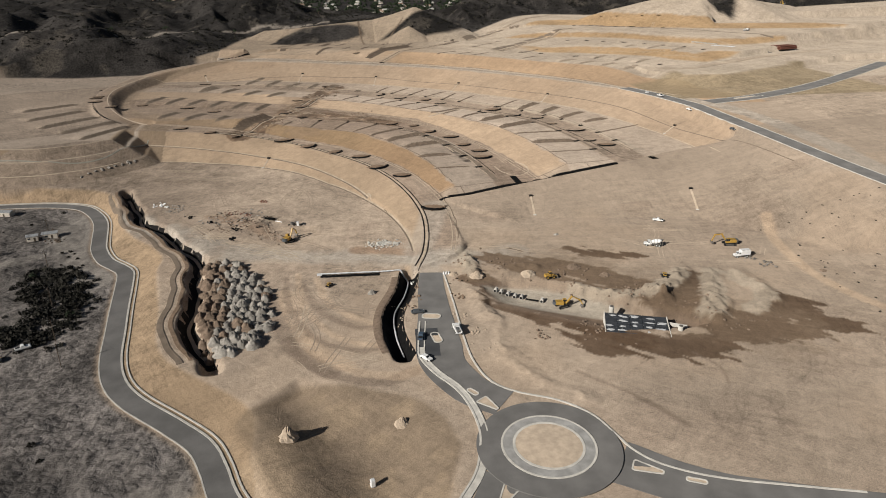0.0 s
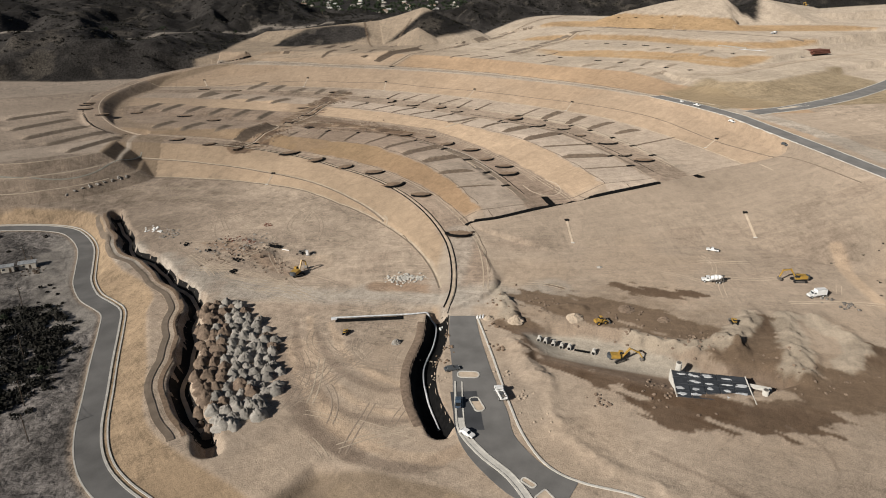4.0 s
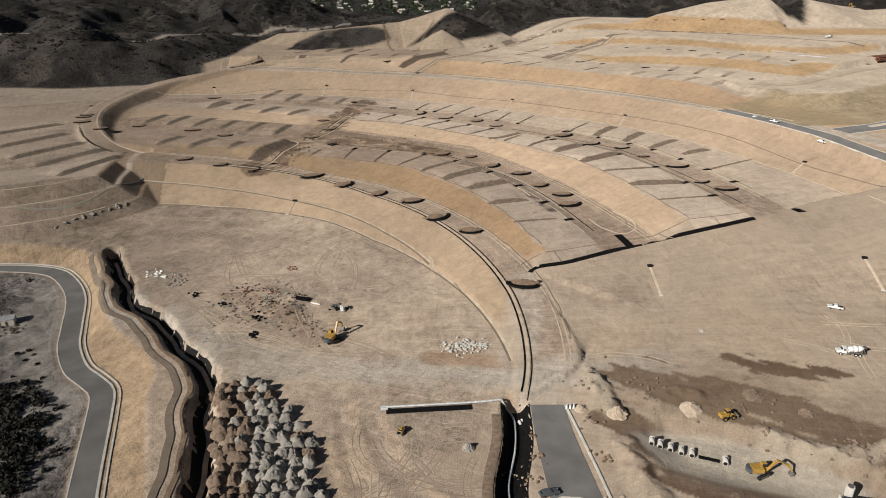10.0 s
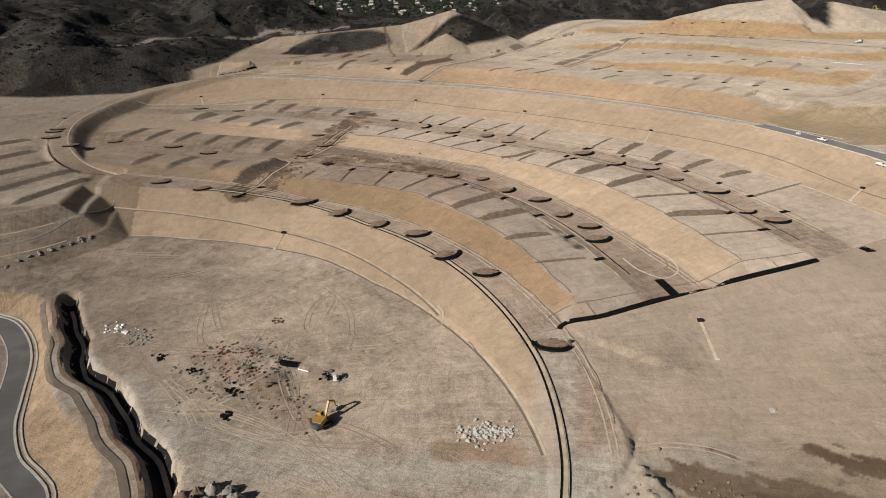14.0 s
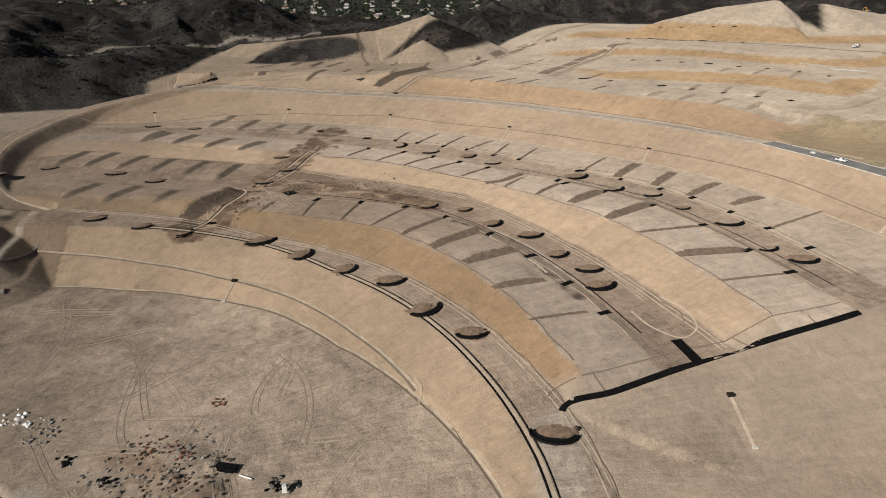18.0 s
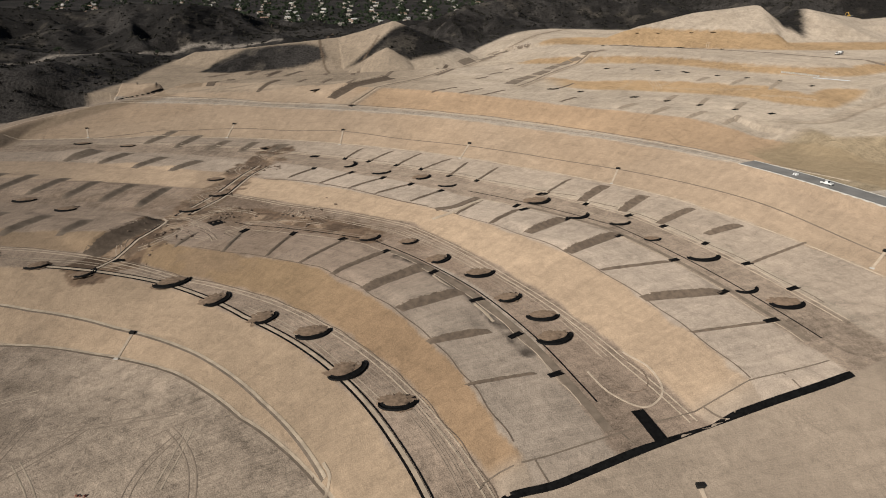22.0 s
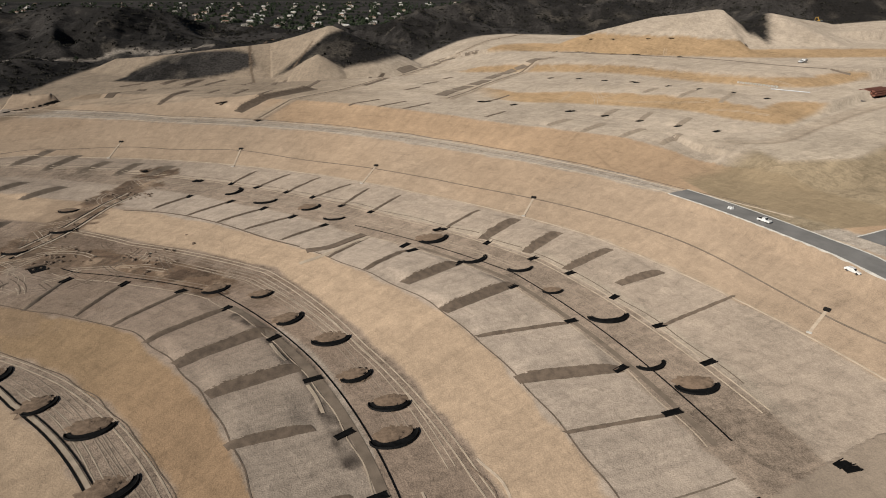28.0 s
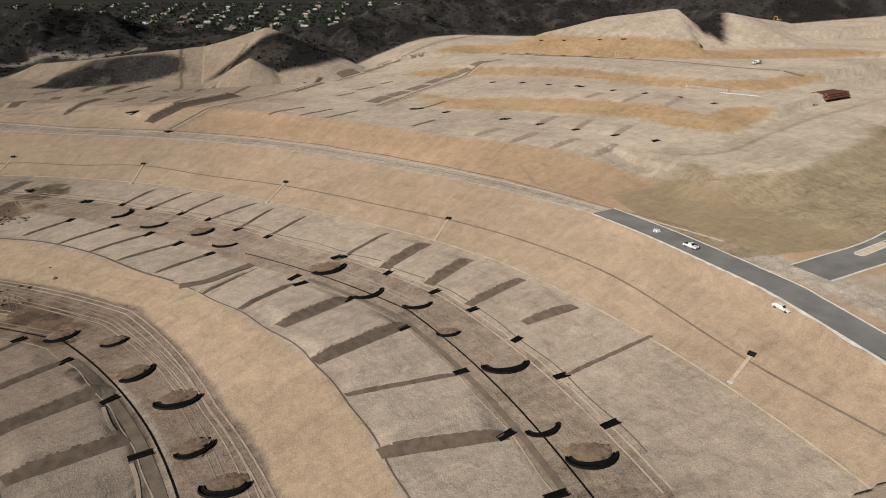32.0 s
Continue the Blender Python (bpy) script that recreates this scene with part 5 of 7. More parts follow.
bar_mesh.materials.append(NEAR_BLACK)
for k, (x, y) in enumerate(BAR):
    ob = new("short_trench", bar_mesh)
    r_, a_ = polar(x, y)
    ob.matrix_basis = pose(x, y, on(x, y) + 0.1, 0, 0, a_ + 10 * math.sin(k * 2.3))
    ob.scale = (0.9 + 0.15 * math.sin(k), 1, 1)
    tagged(ob, "short black utility trench at a lot front", "trench", "utility trenches at the lots")
for x, y in ((216.7, 663.6), (218.7, 662.7), (232.2, 645.1), (246.4, 628.0), (261.2, 611.1), (276.6, 597.0), (295.5, 742.0), (297.0, 738.5), (312.1, 718.8), (326.9, 702.6), (339.1, 681.3), (349.5, 658.9), (277.7, 751.6), (262.6, 765.1), (243.2, 774.9), (171.3, 707.2), (175.3, 706.5), (189.1, 691.4), (306.0, 879.4), (307.9, 878.3), (334.2, 864.6), (351.0, 855.3), (353.9, 854.1), (385.6, 836.4), (286.5, 888.5), (325.7, 897.3), (344.3, 888.4), (374.2, 876.8), (393.0, 870.0), (394.9, 869.2)):
    ob = new("short_trench", bar_mesh)
    ob.matrix_basis = pose(x, y, on(x, y) + 0.12, 0, 0, 25)
    tagged(ob, "short black utility trench at an upper lot", "trench", "utility trenches at the lots")

# excavated blocks at the cross street
for px, py, sx, sy, tn in ((-79.9, 497.7, 5, 4, 10), (-44.5, 525.6, 6, 5, 35), (-31.1, 648.7, 5, 3, 30), (26.0, 711.5, 5, 3, 30), (2.2, 747.7, 14, 1.4, 40)):
    t = thing("open_pit", "square black pit in dark dug earth", "pit", "", (px, py, on(px, py)), tn)
    part("dark_bed", box((sx, sy, 0.3), (0, 0, 0.02), 0.1), NEAR_BLACK, t)
    part("spoil", box((sx + 1.5, 1.0, 0.8), (0, sy / 2 + 0.6, 0.2), 0.35), BROWN_EARTH, t)
for ln in (curve([(-87.4, 488.6), (-76.7, 507.3), (-68.8, 527.2), (-70.8, 532.8)], 2), curve([(-65.0, 537.2), (-54.3, 559.4), (-43.2, 588.2), (-33.9, 611.2)], 2), curve([(-59.1, 537.5), (-47.5, 559.6), (-37.4, 588.8), (-27.8, 610.9)], 2)):
    line_on(ln, 0.6, 0.12, NEAR_BLACK, "dark open trench in the dug cross street", "trench", "trench")
    line_on(ln + 1.5, 0.5, 0.2, PALE_EARTH, "pale bedding ridge beside the trench", "ridge", "earth ridge")
tagged(ribbon("street_edge", OUTER, 0.5, 0.12, NEAR_BLACK, 0.1, offset=5.5, cells=1), "dark trench along the outer street", "trench", kind="structure")
tagged(ribbon("street_edge", OUTER, 0.4, 0.12, PALE_EARTH, 0.1, offset=-5.5, cells=1), "pale ridge along the outer street", "earth ridge", kind="structure")
line_on(curve([(-151.5, 488.4), (-153.8, 473.2), (-159.3, 459.6), (-168.6, 444.0), (-181.8, 435.8), (-203.0, 433.7), (-236.8, 436.9)], 3), 0.4, 0.15, OLD_CONCRETE, "pale drain down the shaded west slope")

K0 = int(np.argmin(np.hypot(*(LEFT_TOE - (-152, 437)).T)))
for off, half in ((-9.8, 0.5), (-21.0, 0.5), (-31.5, 0.35)):
    tagged(ribbon("slope_drain", LEFT_TOE[K0:], half, 0.2, RIDGE_EARTH, 0.3, offset=off, cells=1), "pale drain along a bench of the western slope", "drain", kind="structure")

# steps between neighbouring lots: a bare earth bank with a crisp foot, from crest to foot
# Bank browns are darkened to put the shade of steep faces into them.
SHADED_EARTH = mat("shaded_bank_earth", (0.165, 0.125, 0.094), 0.95, dark=0.7, scale=0.5, bump=0.6, bump_scale=2.5)
SHADED_BANK = mat("shaded_dark_bank", (0.125, 0.094, 0.07), 0.95, dark=0.7, scale=0.5, bump=0.6, bump_scale=2.5)
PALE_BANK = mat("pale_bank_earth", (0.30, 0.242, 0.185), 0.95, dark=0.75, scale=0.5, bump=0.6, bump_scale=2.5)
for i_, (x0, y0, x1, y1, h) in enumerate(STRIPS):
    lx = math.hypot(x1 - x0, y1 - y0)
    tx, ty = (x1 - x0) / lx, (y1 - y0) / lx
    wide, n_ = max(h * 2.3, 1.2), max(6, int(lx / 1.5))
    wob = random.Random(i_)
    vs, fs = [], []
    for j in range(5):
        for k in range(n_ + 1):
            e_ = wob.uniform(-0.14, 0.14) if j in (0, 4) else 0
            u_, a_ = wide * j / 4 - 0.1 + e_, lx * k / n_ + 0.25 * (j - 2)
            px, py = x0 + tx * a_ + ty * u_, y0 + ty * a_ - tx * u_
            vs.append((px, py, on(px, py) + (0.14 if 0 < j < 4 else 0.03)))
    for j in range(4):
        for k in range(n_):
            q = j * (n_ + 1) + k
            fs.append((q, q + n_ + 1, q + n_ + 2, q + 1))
    tagged(mesh_ob("lot_bank", vs, fs, SHADED_BANK if h > 2 else DARK_BROWN_EARTH if x0 < -30 and y0 < 730 else PALE_BANK if (x0 + x1 > 250 and y0 > 560) else SHADED_EARTH), "bare brown earth bank stepping down between two lots", "bank", "banks between the lots")


# pale lips of the dark bank strip, and the banks and cuts of the farthest lots
for pts in ([(44.4, 457.6), (47.5, 450.2), (49.4, 446.7)], [(55.6, 434.7), (57.9, 428.7), (59.6, 421.9)]):
    line_on(curve(pts, 1.5), 0.5, 0.14, RIDGE_EARTH, "pale crumbling lip beside the dark bank strip", "ridge", "earth ridge", 0.1, 2)
for x0, y0, x1, y1, half, m_ in ((-83.8, 786.8, -75.0, 853.4, 3.2, SHADED_BANK), (-65.3, 872.4, -55.3, 894.2, 1.6, SHADED_EARTH), (-47.3, 863.3, -36.1, 885.7, 1.8, SHADED_EARTH), (-29.5, 861.6, -14.5, 888.2, 2.0, SHADED_BANK), (7.1, 818.4, 8.3, 867.0, 1.6, SHADED_EARTH), (29.7, 812.8, 37.8, 859.9, 1.6, SHADED_EARTH),
                                 (52.3, 779.9, 65.7, 830.2, 1.6, SHADED_EARTH), (-15.0, 780.1, -8.7, 795.7, 1.6, SHADED_EARTH), (4.3, 773.0, 12.2, 795.6, 1.6, SHADED_EARTH), (24.1, 748.9, 31.3, 779.8, 1.6, SHADED_EARTH), (-98.3, 873.9, -81.5, 885.8, 2.5, SHADED_EARTH),
                                 (137.7, 881.2, 155.2, 906.5, 4.0, DARK_BROWN_EARTH), (162.9, 907.4, 180.8, 922.6, 4.0, DARK_BROWN_EARTH), (181.8, 929.7, 199.2, 936.2, 3.5, DARK_BROWN_EARTH), (207.8, 937.8, 223.1, 931.5, 3.0, DARK_BROWN_EARTH), (99.3, 795.4, 122.5, 835.1, 2.0, SHADED_EARTH),
                                 (148.0, 736.5, 161.6, 757.5, 4.5, DARK_BROWN_EARTH), (163.1, 759.6, 177.7, 773.1, 4.5, DARK_BROWN_EARTH), (180.4, 776.3, 196.4, 791.9, 4.5, DARK_BROWN_EARTH), (198.9, 799.3, 212.8, 815.1, 4.0, DARK_BROWN_EARTH), (214.7, 817.1, 228.0, 824.0, 4.0, DARK_BROWN_EARTH), (229.1, 824.6, 239.2, 826.9, 3.5, DARK_BROWN_EARTH), (242.7, 831.0, 256.1, 844.0, 3.5, DARK_BROWN_EARTH),
                                 (83.2, 712.6, 104.6, 728.3, 0.9, SHADED_EARTH), (101.8, 701.9, 122.0, 718.3, 0.9, SHADED_EARTH), (116.4, 690.5, 137.1, 708.9, 0.9, SHADED_EARTH), (128.0, 767.3, 141.4, 780.1, 1.0, SHADED_EARTH), (144.9, 793.1, 159.1, 803.9, 1.0, SHADED_EARTH), (165.4, 816.7, 175.6, 824.2, 1.0, SHADED_EARTH), (161.1, 655.2, 177.6, 670.1, 0.9, SHADED_EARTH), (170.5, 703.7, 195.6, 724.0, 0.9, SHADED_EARTH)):
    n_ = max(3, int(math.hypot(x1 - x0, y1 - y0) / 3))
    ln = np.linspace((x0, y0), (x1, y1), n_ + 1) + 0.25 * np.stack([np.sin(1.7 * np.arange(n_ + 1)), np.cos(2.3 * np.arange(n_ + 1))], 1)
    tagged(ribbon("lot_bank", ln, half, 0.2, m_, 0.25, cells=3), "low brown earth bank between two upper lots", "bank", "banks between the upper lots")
line_on(curve(PAD_FRONT[:-2], 2), 0.4, 0.1, SHADED_EARTH, "ragged brown front edge of the second row of lots", "grading_edge", "earth edge", 0.1, 2)
tagged(ribbon("lot_bank", curve([(55.3, 520.0), (65.2, 522.1), (79.0, 534.7)], 2), 1.8, 0.2, SHADED_EARTH, 0.25, cells=3), "brown earth bank at the corner of the lots", "bank", "banks between the lots")
line_on(curve([(52.6, 511.8), (64.3, 515.6), (80.5, 531.2)], 2), 0.9, 0.15, RIDGE_EARTH, "pale ramp of earth up to the lots", "ramp", "earth ramp", 0.1, 2)

# thin edges where pads meet slopes and streets; slope-crest ones draw a shadow line
for rg, a0, a1, sh, w_, m_ in ((4, 10, 62, 0.8, 0.2, SHADED_EARTH), (7, 9, 45, 0.8, 0.2, SHADED_EARTH), (5, 12, 62, 0.0, 0.16, RIDGE_EARTH), (8, 11, 45, 0.0, 0.16, RIDGE_EARTH), (9, 14, 86, 3.0, 0.16, SHADED_EARTH), (12, 24, 96, 0.5, 0.25, SHADED_EARTH), (11.5, 24, 96, 0.0, 0.2, DARK_BROWN_EARTH), (3, -10, 90, -0.4, 0.15, SHADED_EARTH), (0, 0, 88, -0.3, 0.25, SHADED_EARTH)):
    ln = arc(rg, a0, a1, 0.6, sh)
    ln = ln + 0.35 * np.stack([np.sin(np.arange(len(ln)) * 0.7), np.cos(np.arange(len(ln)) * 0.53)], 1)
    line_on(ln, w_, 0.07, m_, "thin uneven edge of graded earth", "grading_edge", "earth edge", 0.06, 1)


def track_field(region, number, seed, dark, spread=(25, 80), curl=0.035, gauge=1.9):
    """Paired wheel and blade marks that wander over a stretch of worked ground; one mesh."""
    rr = random.Random(seed)
    poly = np.array(region, float)
    lo, hi = poly.min(0), poly.max(0)
    v, f = [], []
    for _ in range(number):
        while True:
            x, y = rr.uniform(lo[0], hi[0]), rr.uniform(lo[1], hi[1])
            if inside(np.array([x]), np.array([y]), poly)[0]:
                break
        a, k = rr.uniform(0, 6.28), rr.uniform(-curl, curl)
        pts = []
        for _s in range(int(rr.uniform(*spread) / 1.6)):
            k += rr.uniform(-0.006, 0.006)
            a += k * 1.6
            x, y = x + 1.6 * math.cos(a), y + 1.6 * math.sin(a)
            if not inside(np.array([x]), np.array([y]), poly)[0]:
                break
            pts.append((x, y, a))
        if len(pts) < 6:
            continue
        p = np.array(pts)
        w = rr.uniform(0.12, 0.26)
        for off in (-gauge / 2, gauge / 2):
            i0 = len(v)
            for o in (off - w, off, off + w):
                qx, qy = p[:, 0] - np.sin(p[:, 2]) * o, p[:, 1] + np.cos(p[:, 2]) * o
                zz = lay(qx, qy) + (0.09 if o == off else 0.035)
                v += list(zip(qx, qy, zz))
            n_ = len(p)
            for j in range(2):
                for i in range(n_ - 1):
                    q = i0 + j * n_ + i
                    f.append((q, q + 1, q + n_ + 1, q + n_))
    tagged(mesh_ob("wheel_tracks", v, f, dark), "wheel and blade marks pressed into the bare earth", "tracks", kind="stuff")


YARD = [(-108, 350), (-84, 320), (-50, 297), (-6, 296), (-4, 330), (-22, 380), (-60, 430), (-110, 450), (-135, 450), (-128, 400)]
SOUTH = [(-32, 262), (4, 260), (4, 200), (-2, 182), (-22, 190), (-36, 215)]
EAST = [(45, 290), (170, 310), (195, 250), (185, 225), (160, 250), (120, 275), (60, 282)]
CROSSING = [(-95, 330), (-40, 283), (24, 278), (24, 290), (-38, 300), (-88, 345)]
DUGWAY = [(-92, 500), (-58, 500), (10, 515), (30, 498), (24, 512), (-20, 548), (-40, 560), (-22, 640), (-34, 640), (-60, 580), (-76, 540)]
UPPER = [(150, 720), (230, 640), (300, 600), (420, 690), (380, 860), (260, 900)]
track_field(YARD, 30, 1, TRACK_EARTH, (15, 60), 0.012)
track_field(YARD, 12, 2, RIDGE_EARTH, (15, 60), 0.012)
track_field(SOUTH, 26, 3, TRACK_EARTH, (15, 60), 0.06)
track_field(SOUTH, 12, 4, RIDGE_EARTH, (15, 60), 0.06)
track_field(EAST, 26, 5, TRACK_EARTH)
track_field(EAST, 12, 6, RIDGE_EARTH)
track_field(CROSSING, 30, 9, RIDGE_EARTH, (20, 70), 0.015)
track_field(DUGWAY, 40, 10, SHADED_EARTH, (10, 40), 0.06)
track_field(DUGWAY, 40, 11, RIDGE_EARTH, (10, 40), 0.06)
track_field(UPPER, 30, 12, RIDGE_EARTH, (30, 90), 0.01)
for rg, a0, a1, seed in ((2, -8, 84, 21), (5, 14, 58, 22), (8, 14, 84, 23), (11, 24, 92, 24)):
    inner_, outer_ = arc(rg, a0, a1, 2.0, 3.5), arc(rg + 1, a0, a1, 2.0, -3.0)
    street = np.vstack([inner_, outer_[::-1]])
    for m_, dseed in ((TRACK_EARTH, 0), (RIDGE_EARTH, 50)):
        rr = random.Random(seed + dseed)
        v_, f_ = [], []
        for _ in range(5 if dseed == 0 else 2):
            b0 = rr.uniform(a0, a1 - 12)
            b1, sh0 = min(a1, b0 + rr.uniform(10, 40)), rr.uniform(0.15, 0.85)
            mid_ = mixv(arc(rg, b0, b1, 0.6, 3.5), arc(rg + 1, b0, b1, 0.6, -3.0), sh0)
            t_ = np.arange(len(mid_))
            dir_ = np.gradient(mid_, axis=0)
            dir_ /= np.linalg.norm(dir_, axis=1)[:, None]
            nrm_ = np.stack([-dir_[:, 1], dir_[:, 0]], 1)
            mid_ = mid_ + nrm_ * (1.0 * np.sin(t_ * 0.13 + rr.uniform(0, 6)))[:, None]
            for off in (-0.95, 0.95):
                i0 = len(v_)
                for o in (off - 0.18, off, off + 0.18):
                    q_ = mid_ + nrm_ * o
                    v_ += list(zip(q_[:, 0], q_[:, 1], lay(q_[:, 0], q_[:, 1]) + (0.09 if o == off else 0.035)))
                n_ = len(mid_)
                f_ += [(i0 + j * n_ + i, i0 + j * n_ + i + 1, i0 + (j + 1) * n_ + i + 1, i0 + (j + 1) * n_ + i) for j in range(2) for i in range(n_ - 1)]
        tagged(mesh_ob("wheel_tracks", v_, f_, m_), "wheel marks running along the unpaved street", "tracks", kind="stuff")

# service trenches of the upper streets
for pts in STREETS_UP[:2]:
    ln = curve(pts, 4)
    line_on(ln, 0.55, 0.12, SHADED_EARTH, "brown service trench along an upper street", "trench", "trench", 0.1, 1)
    line_on(ln + np.array([1.6, -1.2]), 0.4, 0.14, RIDGE_EARTH, "pale spoil ridge beside the service trench", "ridge", "earth ridge", 0.1, 1)

line_on(curve([(290.9, 884.9), (351.5, 852.8), (405.3, 808.7), (435.5, 758.9), (468.0, 727.2)], 5), 2.2, 0.14, DARK_BROWN_EARTH, "dark freshly dug trench along the highest street", "trench", "trench", 0.1, 2)

# ---------------------------------------------------------------- vehicles and machines (x is forward)
def wheel(parent, x, y, r=0.45, w=0.32, rim=WHITE_PAINT):
    t = part("wheel", tube((x, y - w / 2, r), (x, y + w / 2, r), r, seg=14), RUBBER, parent)
    s = 1 if y > 0 else -1
    part("rim", tube((x, y + s * (w / 2 - 0.02), r), (x, y + s * (w / 2 + 0.03), r), r * 0.55, seg=10), rim, t)
    return t


def car(label, place, turn, paint, long=4.6, bed=False, group=""):
    x, y = place
    t = thing("pickup" if bed else "car", label, "pickup" if bed else "car", group, (x, y, on(x, y) + 0.1), turn)
    h = long / 2
    if bed:
        part("body", outline([(-h, 0.45), (h, 0.45), (h, 0.95), (h - 0.2, 1.08), (0.9, 1.12), (-h, 1.12)], 1.9), paint, t)
        part("cab", outline([(-0.7, 1.1), (1.05, 1.1), (0.5, 1.8), (-0.55, 1.82)], 1.7), paint, t)
        part("windscreen", outline([(0.55, 1.16), (1.08, 1.12), (0.56, 1.76), (0.45, 1.74)], 1.5), GLASS, t)
        part("load_bed", box((1.7, 1.5, 0.12), (-h + 1.0, 0, 1.1), 0.02), RUBBER, t)
        part("side_window", box((1.0, 1.74, 0.42), (-0.05, 0, 1.5), 0.05, taper=0.85), GLASS, t)
    else:
        part("body", outline([(-h, 0.4), (h, 0.4), (h, 0.78), (h - 0.3, 0.95), (1.0, 1.05), (-h + 0.1, 1.08), (-h, 0.9)], 1.8), paint, t)
        part("cabin", outline([(-h + 0.3, 1.05), (1.0, 1.03), (0.3, 1.55), (-h + 0.9, 1.55)], 1.6), paint, t)
        part("windscreen", outline([(0.42, 1.08), (1.02, 1.05), (0.35, 1.52), (0.25, 1.5)], 1.4), GLASS, t)
        part("side_window", box((1.9, 1.64, 0.34), (-0.55, 0, 1.3), 0.05, taper=0.85), GLASS, t)
        part("rear_window", outline([(-h + 0.32, 1.1), (-h + 0.5, 1.1), (-h + 0.95, 1.5), (-h + 0.85, 1.5)], 1.4), GLASS, t)
    for sx in (-1, 1):
        for sy in (-1, 1):
            wheel(t, sx * long * 0.31, sy * 0.82, 0.36, 0.26, STEEL)
    for sy in (-1, 1):
        part("headlight", box((0.08, 0.35, 0.16), (h, 0.65 * sy, 0.75), 0.03), TARP, t)
        part("tail_light", box((0.08, 0.25, 0.2), (-h, 0.72 * sy, 0.85), 0.03), RED_PAINT, t)
    part("bumper", box((0.18, 1.7, 0.2), (h + 0.02, 0, 0.5), 0.05), GREY_PAINT, t)
    return t


def truck_base(t, long, paint, axles):
    h = long / 2
    part("chassis", box((long * 0.96, 0.9, 0.25), (0, 0, 0.85), 0.03), STEEL, t)
    part("bonnet", outline([(h - 1.6, 0.7), (h, 0.7), (h, 1.5), (h - 0.2, 1.62), (h - 1.6, 1.75)], 1.9), paint, t)
    cab = part("cab", outline([(h - 3.1, 0.8), (h - 1.5, 0.8), (h - 1.45, 1.8), (h - 1.75, 2.6), (h - 3.1, 2.65)], 2.25), paint, t)
    part("windscreen", outline([(h - 1.47, 1.85), (h - 1.40, 1.85), (h - 1.7, 2.5), (h - 1.8, 2.5)], 1.95), GLASS, cab)
    part("side_window", box((0.9, 2.3, 0.6), (h - 2.3, 0, 2.15), 0.05), GLASS, cab)
    part("bumper", box((0.2, 2.2, 0.35), (h + 0.05, 0, 0.65), 0.05), STEEL, t)
    for sy in (-1, 1):
        part("headlight", box((0.1, 0.3, 0.25), (h + 0.02, 0.75 * sy, 1.1), 0.03), TARP, t)
        part("fuel_tank", tube((h - 3.9, 0.95 * sy, 0.75), (h - 2.9, 0.95 * sy, 0.75), 0.3, seg=10), STEEL, t)
        for ax in axles:
            wheel(t, ax, 0.98 * sy, 0.5, 0.42)


def mixer_truck(place, turn):
    t = thing("concrete_mixer", "white concrete mixer truck with a tapered drum", "truck", "", (*place, on(*place) + 0.05), turn)
    truck_base(t, 9.0, WHITE_PAINT, (3.3, -1.4, -2.7))
    b = tube((1.0, 0, 2.0), (-0.6, 0, 2.25), 0.75, 1.2, 18)
    tube((-0.6, 0, 2.25), (-2.0, 0, 2.5), 1.2, 1.15, 18, b)
    tube((-2.0, 0, 2.5), (-3.7, 0, 2.9), 1.15, 0.5, 18, b)
    part("drum", b, WHITE_PAINT, t, "white tapered mixing drum", True)
    part("hopper", tube((-3.9, 0, 2.9), (-3.9, 0, 3.5), 0.35, 0.7, 12), STEEL, t)
    part("chute", outline([(-4.6, 1.2), (-3.9, 2.5), (-3.7, 2.4), (-4.4, 1.0)], 0.6), STEEL, t)
    part("drum_frame", box((0.3, 1.9, 1.5), (-3.2, 0, 1.6), 0.05), STEEL, t)
    part("water_tank", tube((0.9, -0.9, 1.5), (0.9, 0.9, 1.5), 0.3, seg=10), WHITE_PAINT, t)


def water_truck(place, turn):
    t = thing("water_truck", "white water tank truck standing on bare earth", "truck", "", (*place, on(*place) + 0.05), turn)
    truck_base(t, 8.5, WHITE_PAINT, (3.1, -1.4, -2.6))
    part("tank", tube((0.9, 0, 1.95), (-4.1, 0, 1.95), 1.15, seg=16), WHITE_PAINT, t, "white water tank", True)
    for xx in (0.6, -1.6, -3.8):
        part("tank_band", tube((xx, 0, 1.95), (xx - 0.12, 0, 1.95), 1.18, seg=16), STEEL, t)


def flatbed(place, turn, label, load="rack"):
    t = thing("work_truck", label, "truck", "", (*place, on(*place) + 0.1), turn)
    truck_base(t, 7.6, WHITE_PAINT, (2.7, -2.2))
    part("deck", box((4.4, 2.3, 0.18), (-1.5, 0, 1.2), 0.03), WHITE_PAINT, t)
    if load == "rack":
        for sy in (-1, 1):
            part("tool_box", box((4.2, 0.45, 0.7), (-1.5, 0.92 * sy, 1.6), 0.05), WHITE_PAINT, t)
        for k in range(5):
            part("rack_bar", box((0.1, 2.2, 0.1), (-3.5 + k, 0, 2.1), 0.02), STEEL, t)
        part("compressor", box((1.3, 1.0, 0.8), (-1.0, 0, 1.7), 0.08), GREY_PAINT, t)
        part("hose_reel", tube((-2.6, -0.4, 1.7), (-2.6, 0.4, 1.7), 0.4, seg=12), STEEL, t)
    else:
        part("box_body", box((4.6, 2.4, 2.3), (-1.5, 0, 2.4), 0.08), WHITE_PAINT, t)
        part("rear_door", box((0.08, 2.1, 2.0), (-3.84, 0, 2.35), 0.02), TARP, t)
        part("roof_rail", box((4.4, 0.1, 0.1), (-1.5, 1.1, 3.58), 0.02), STEEL, t)


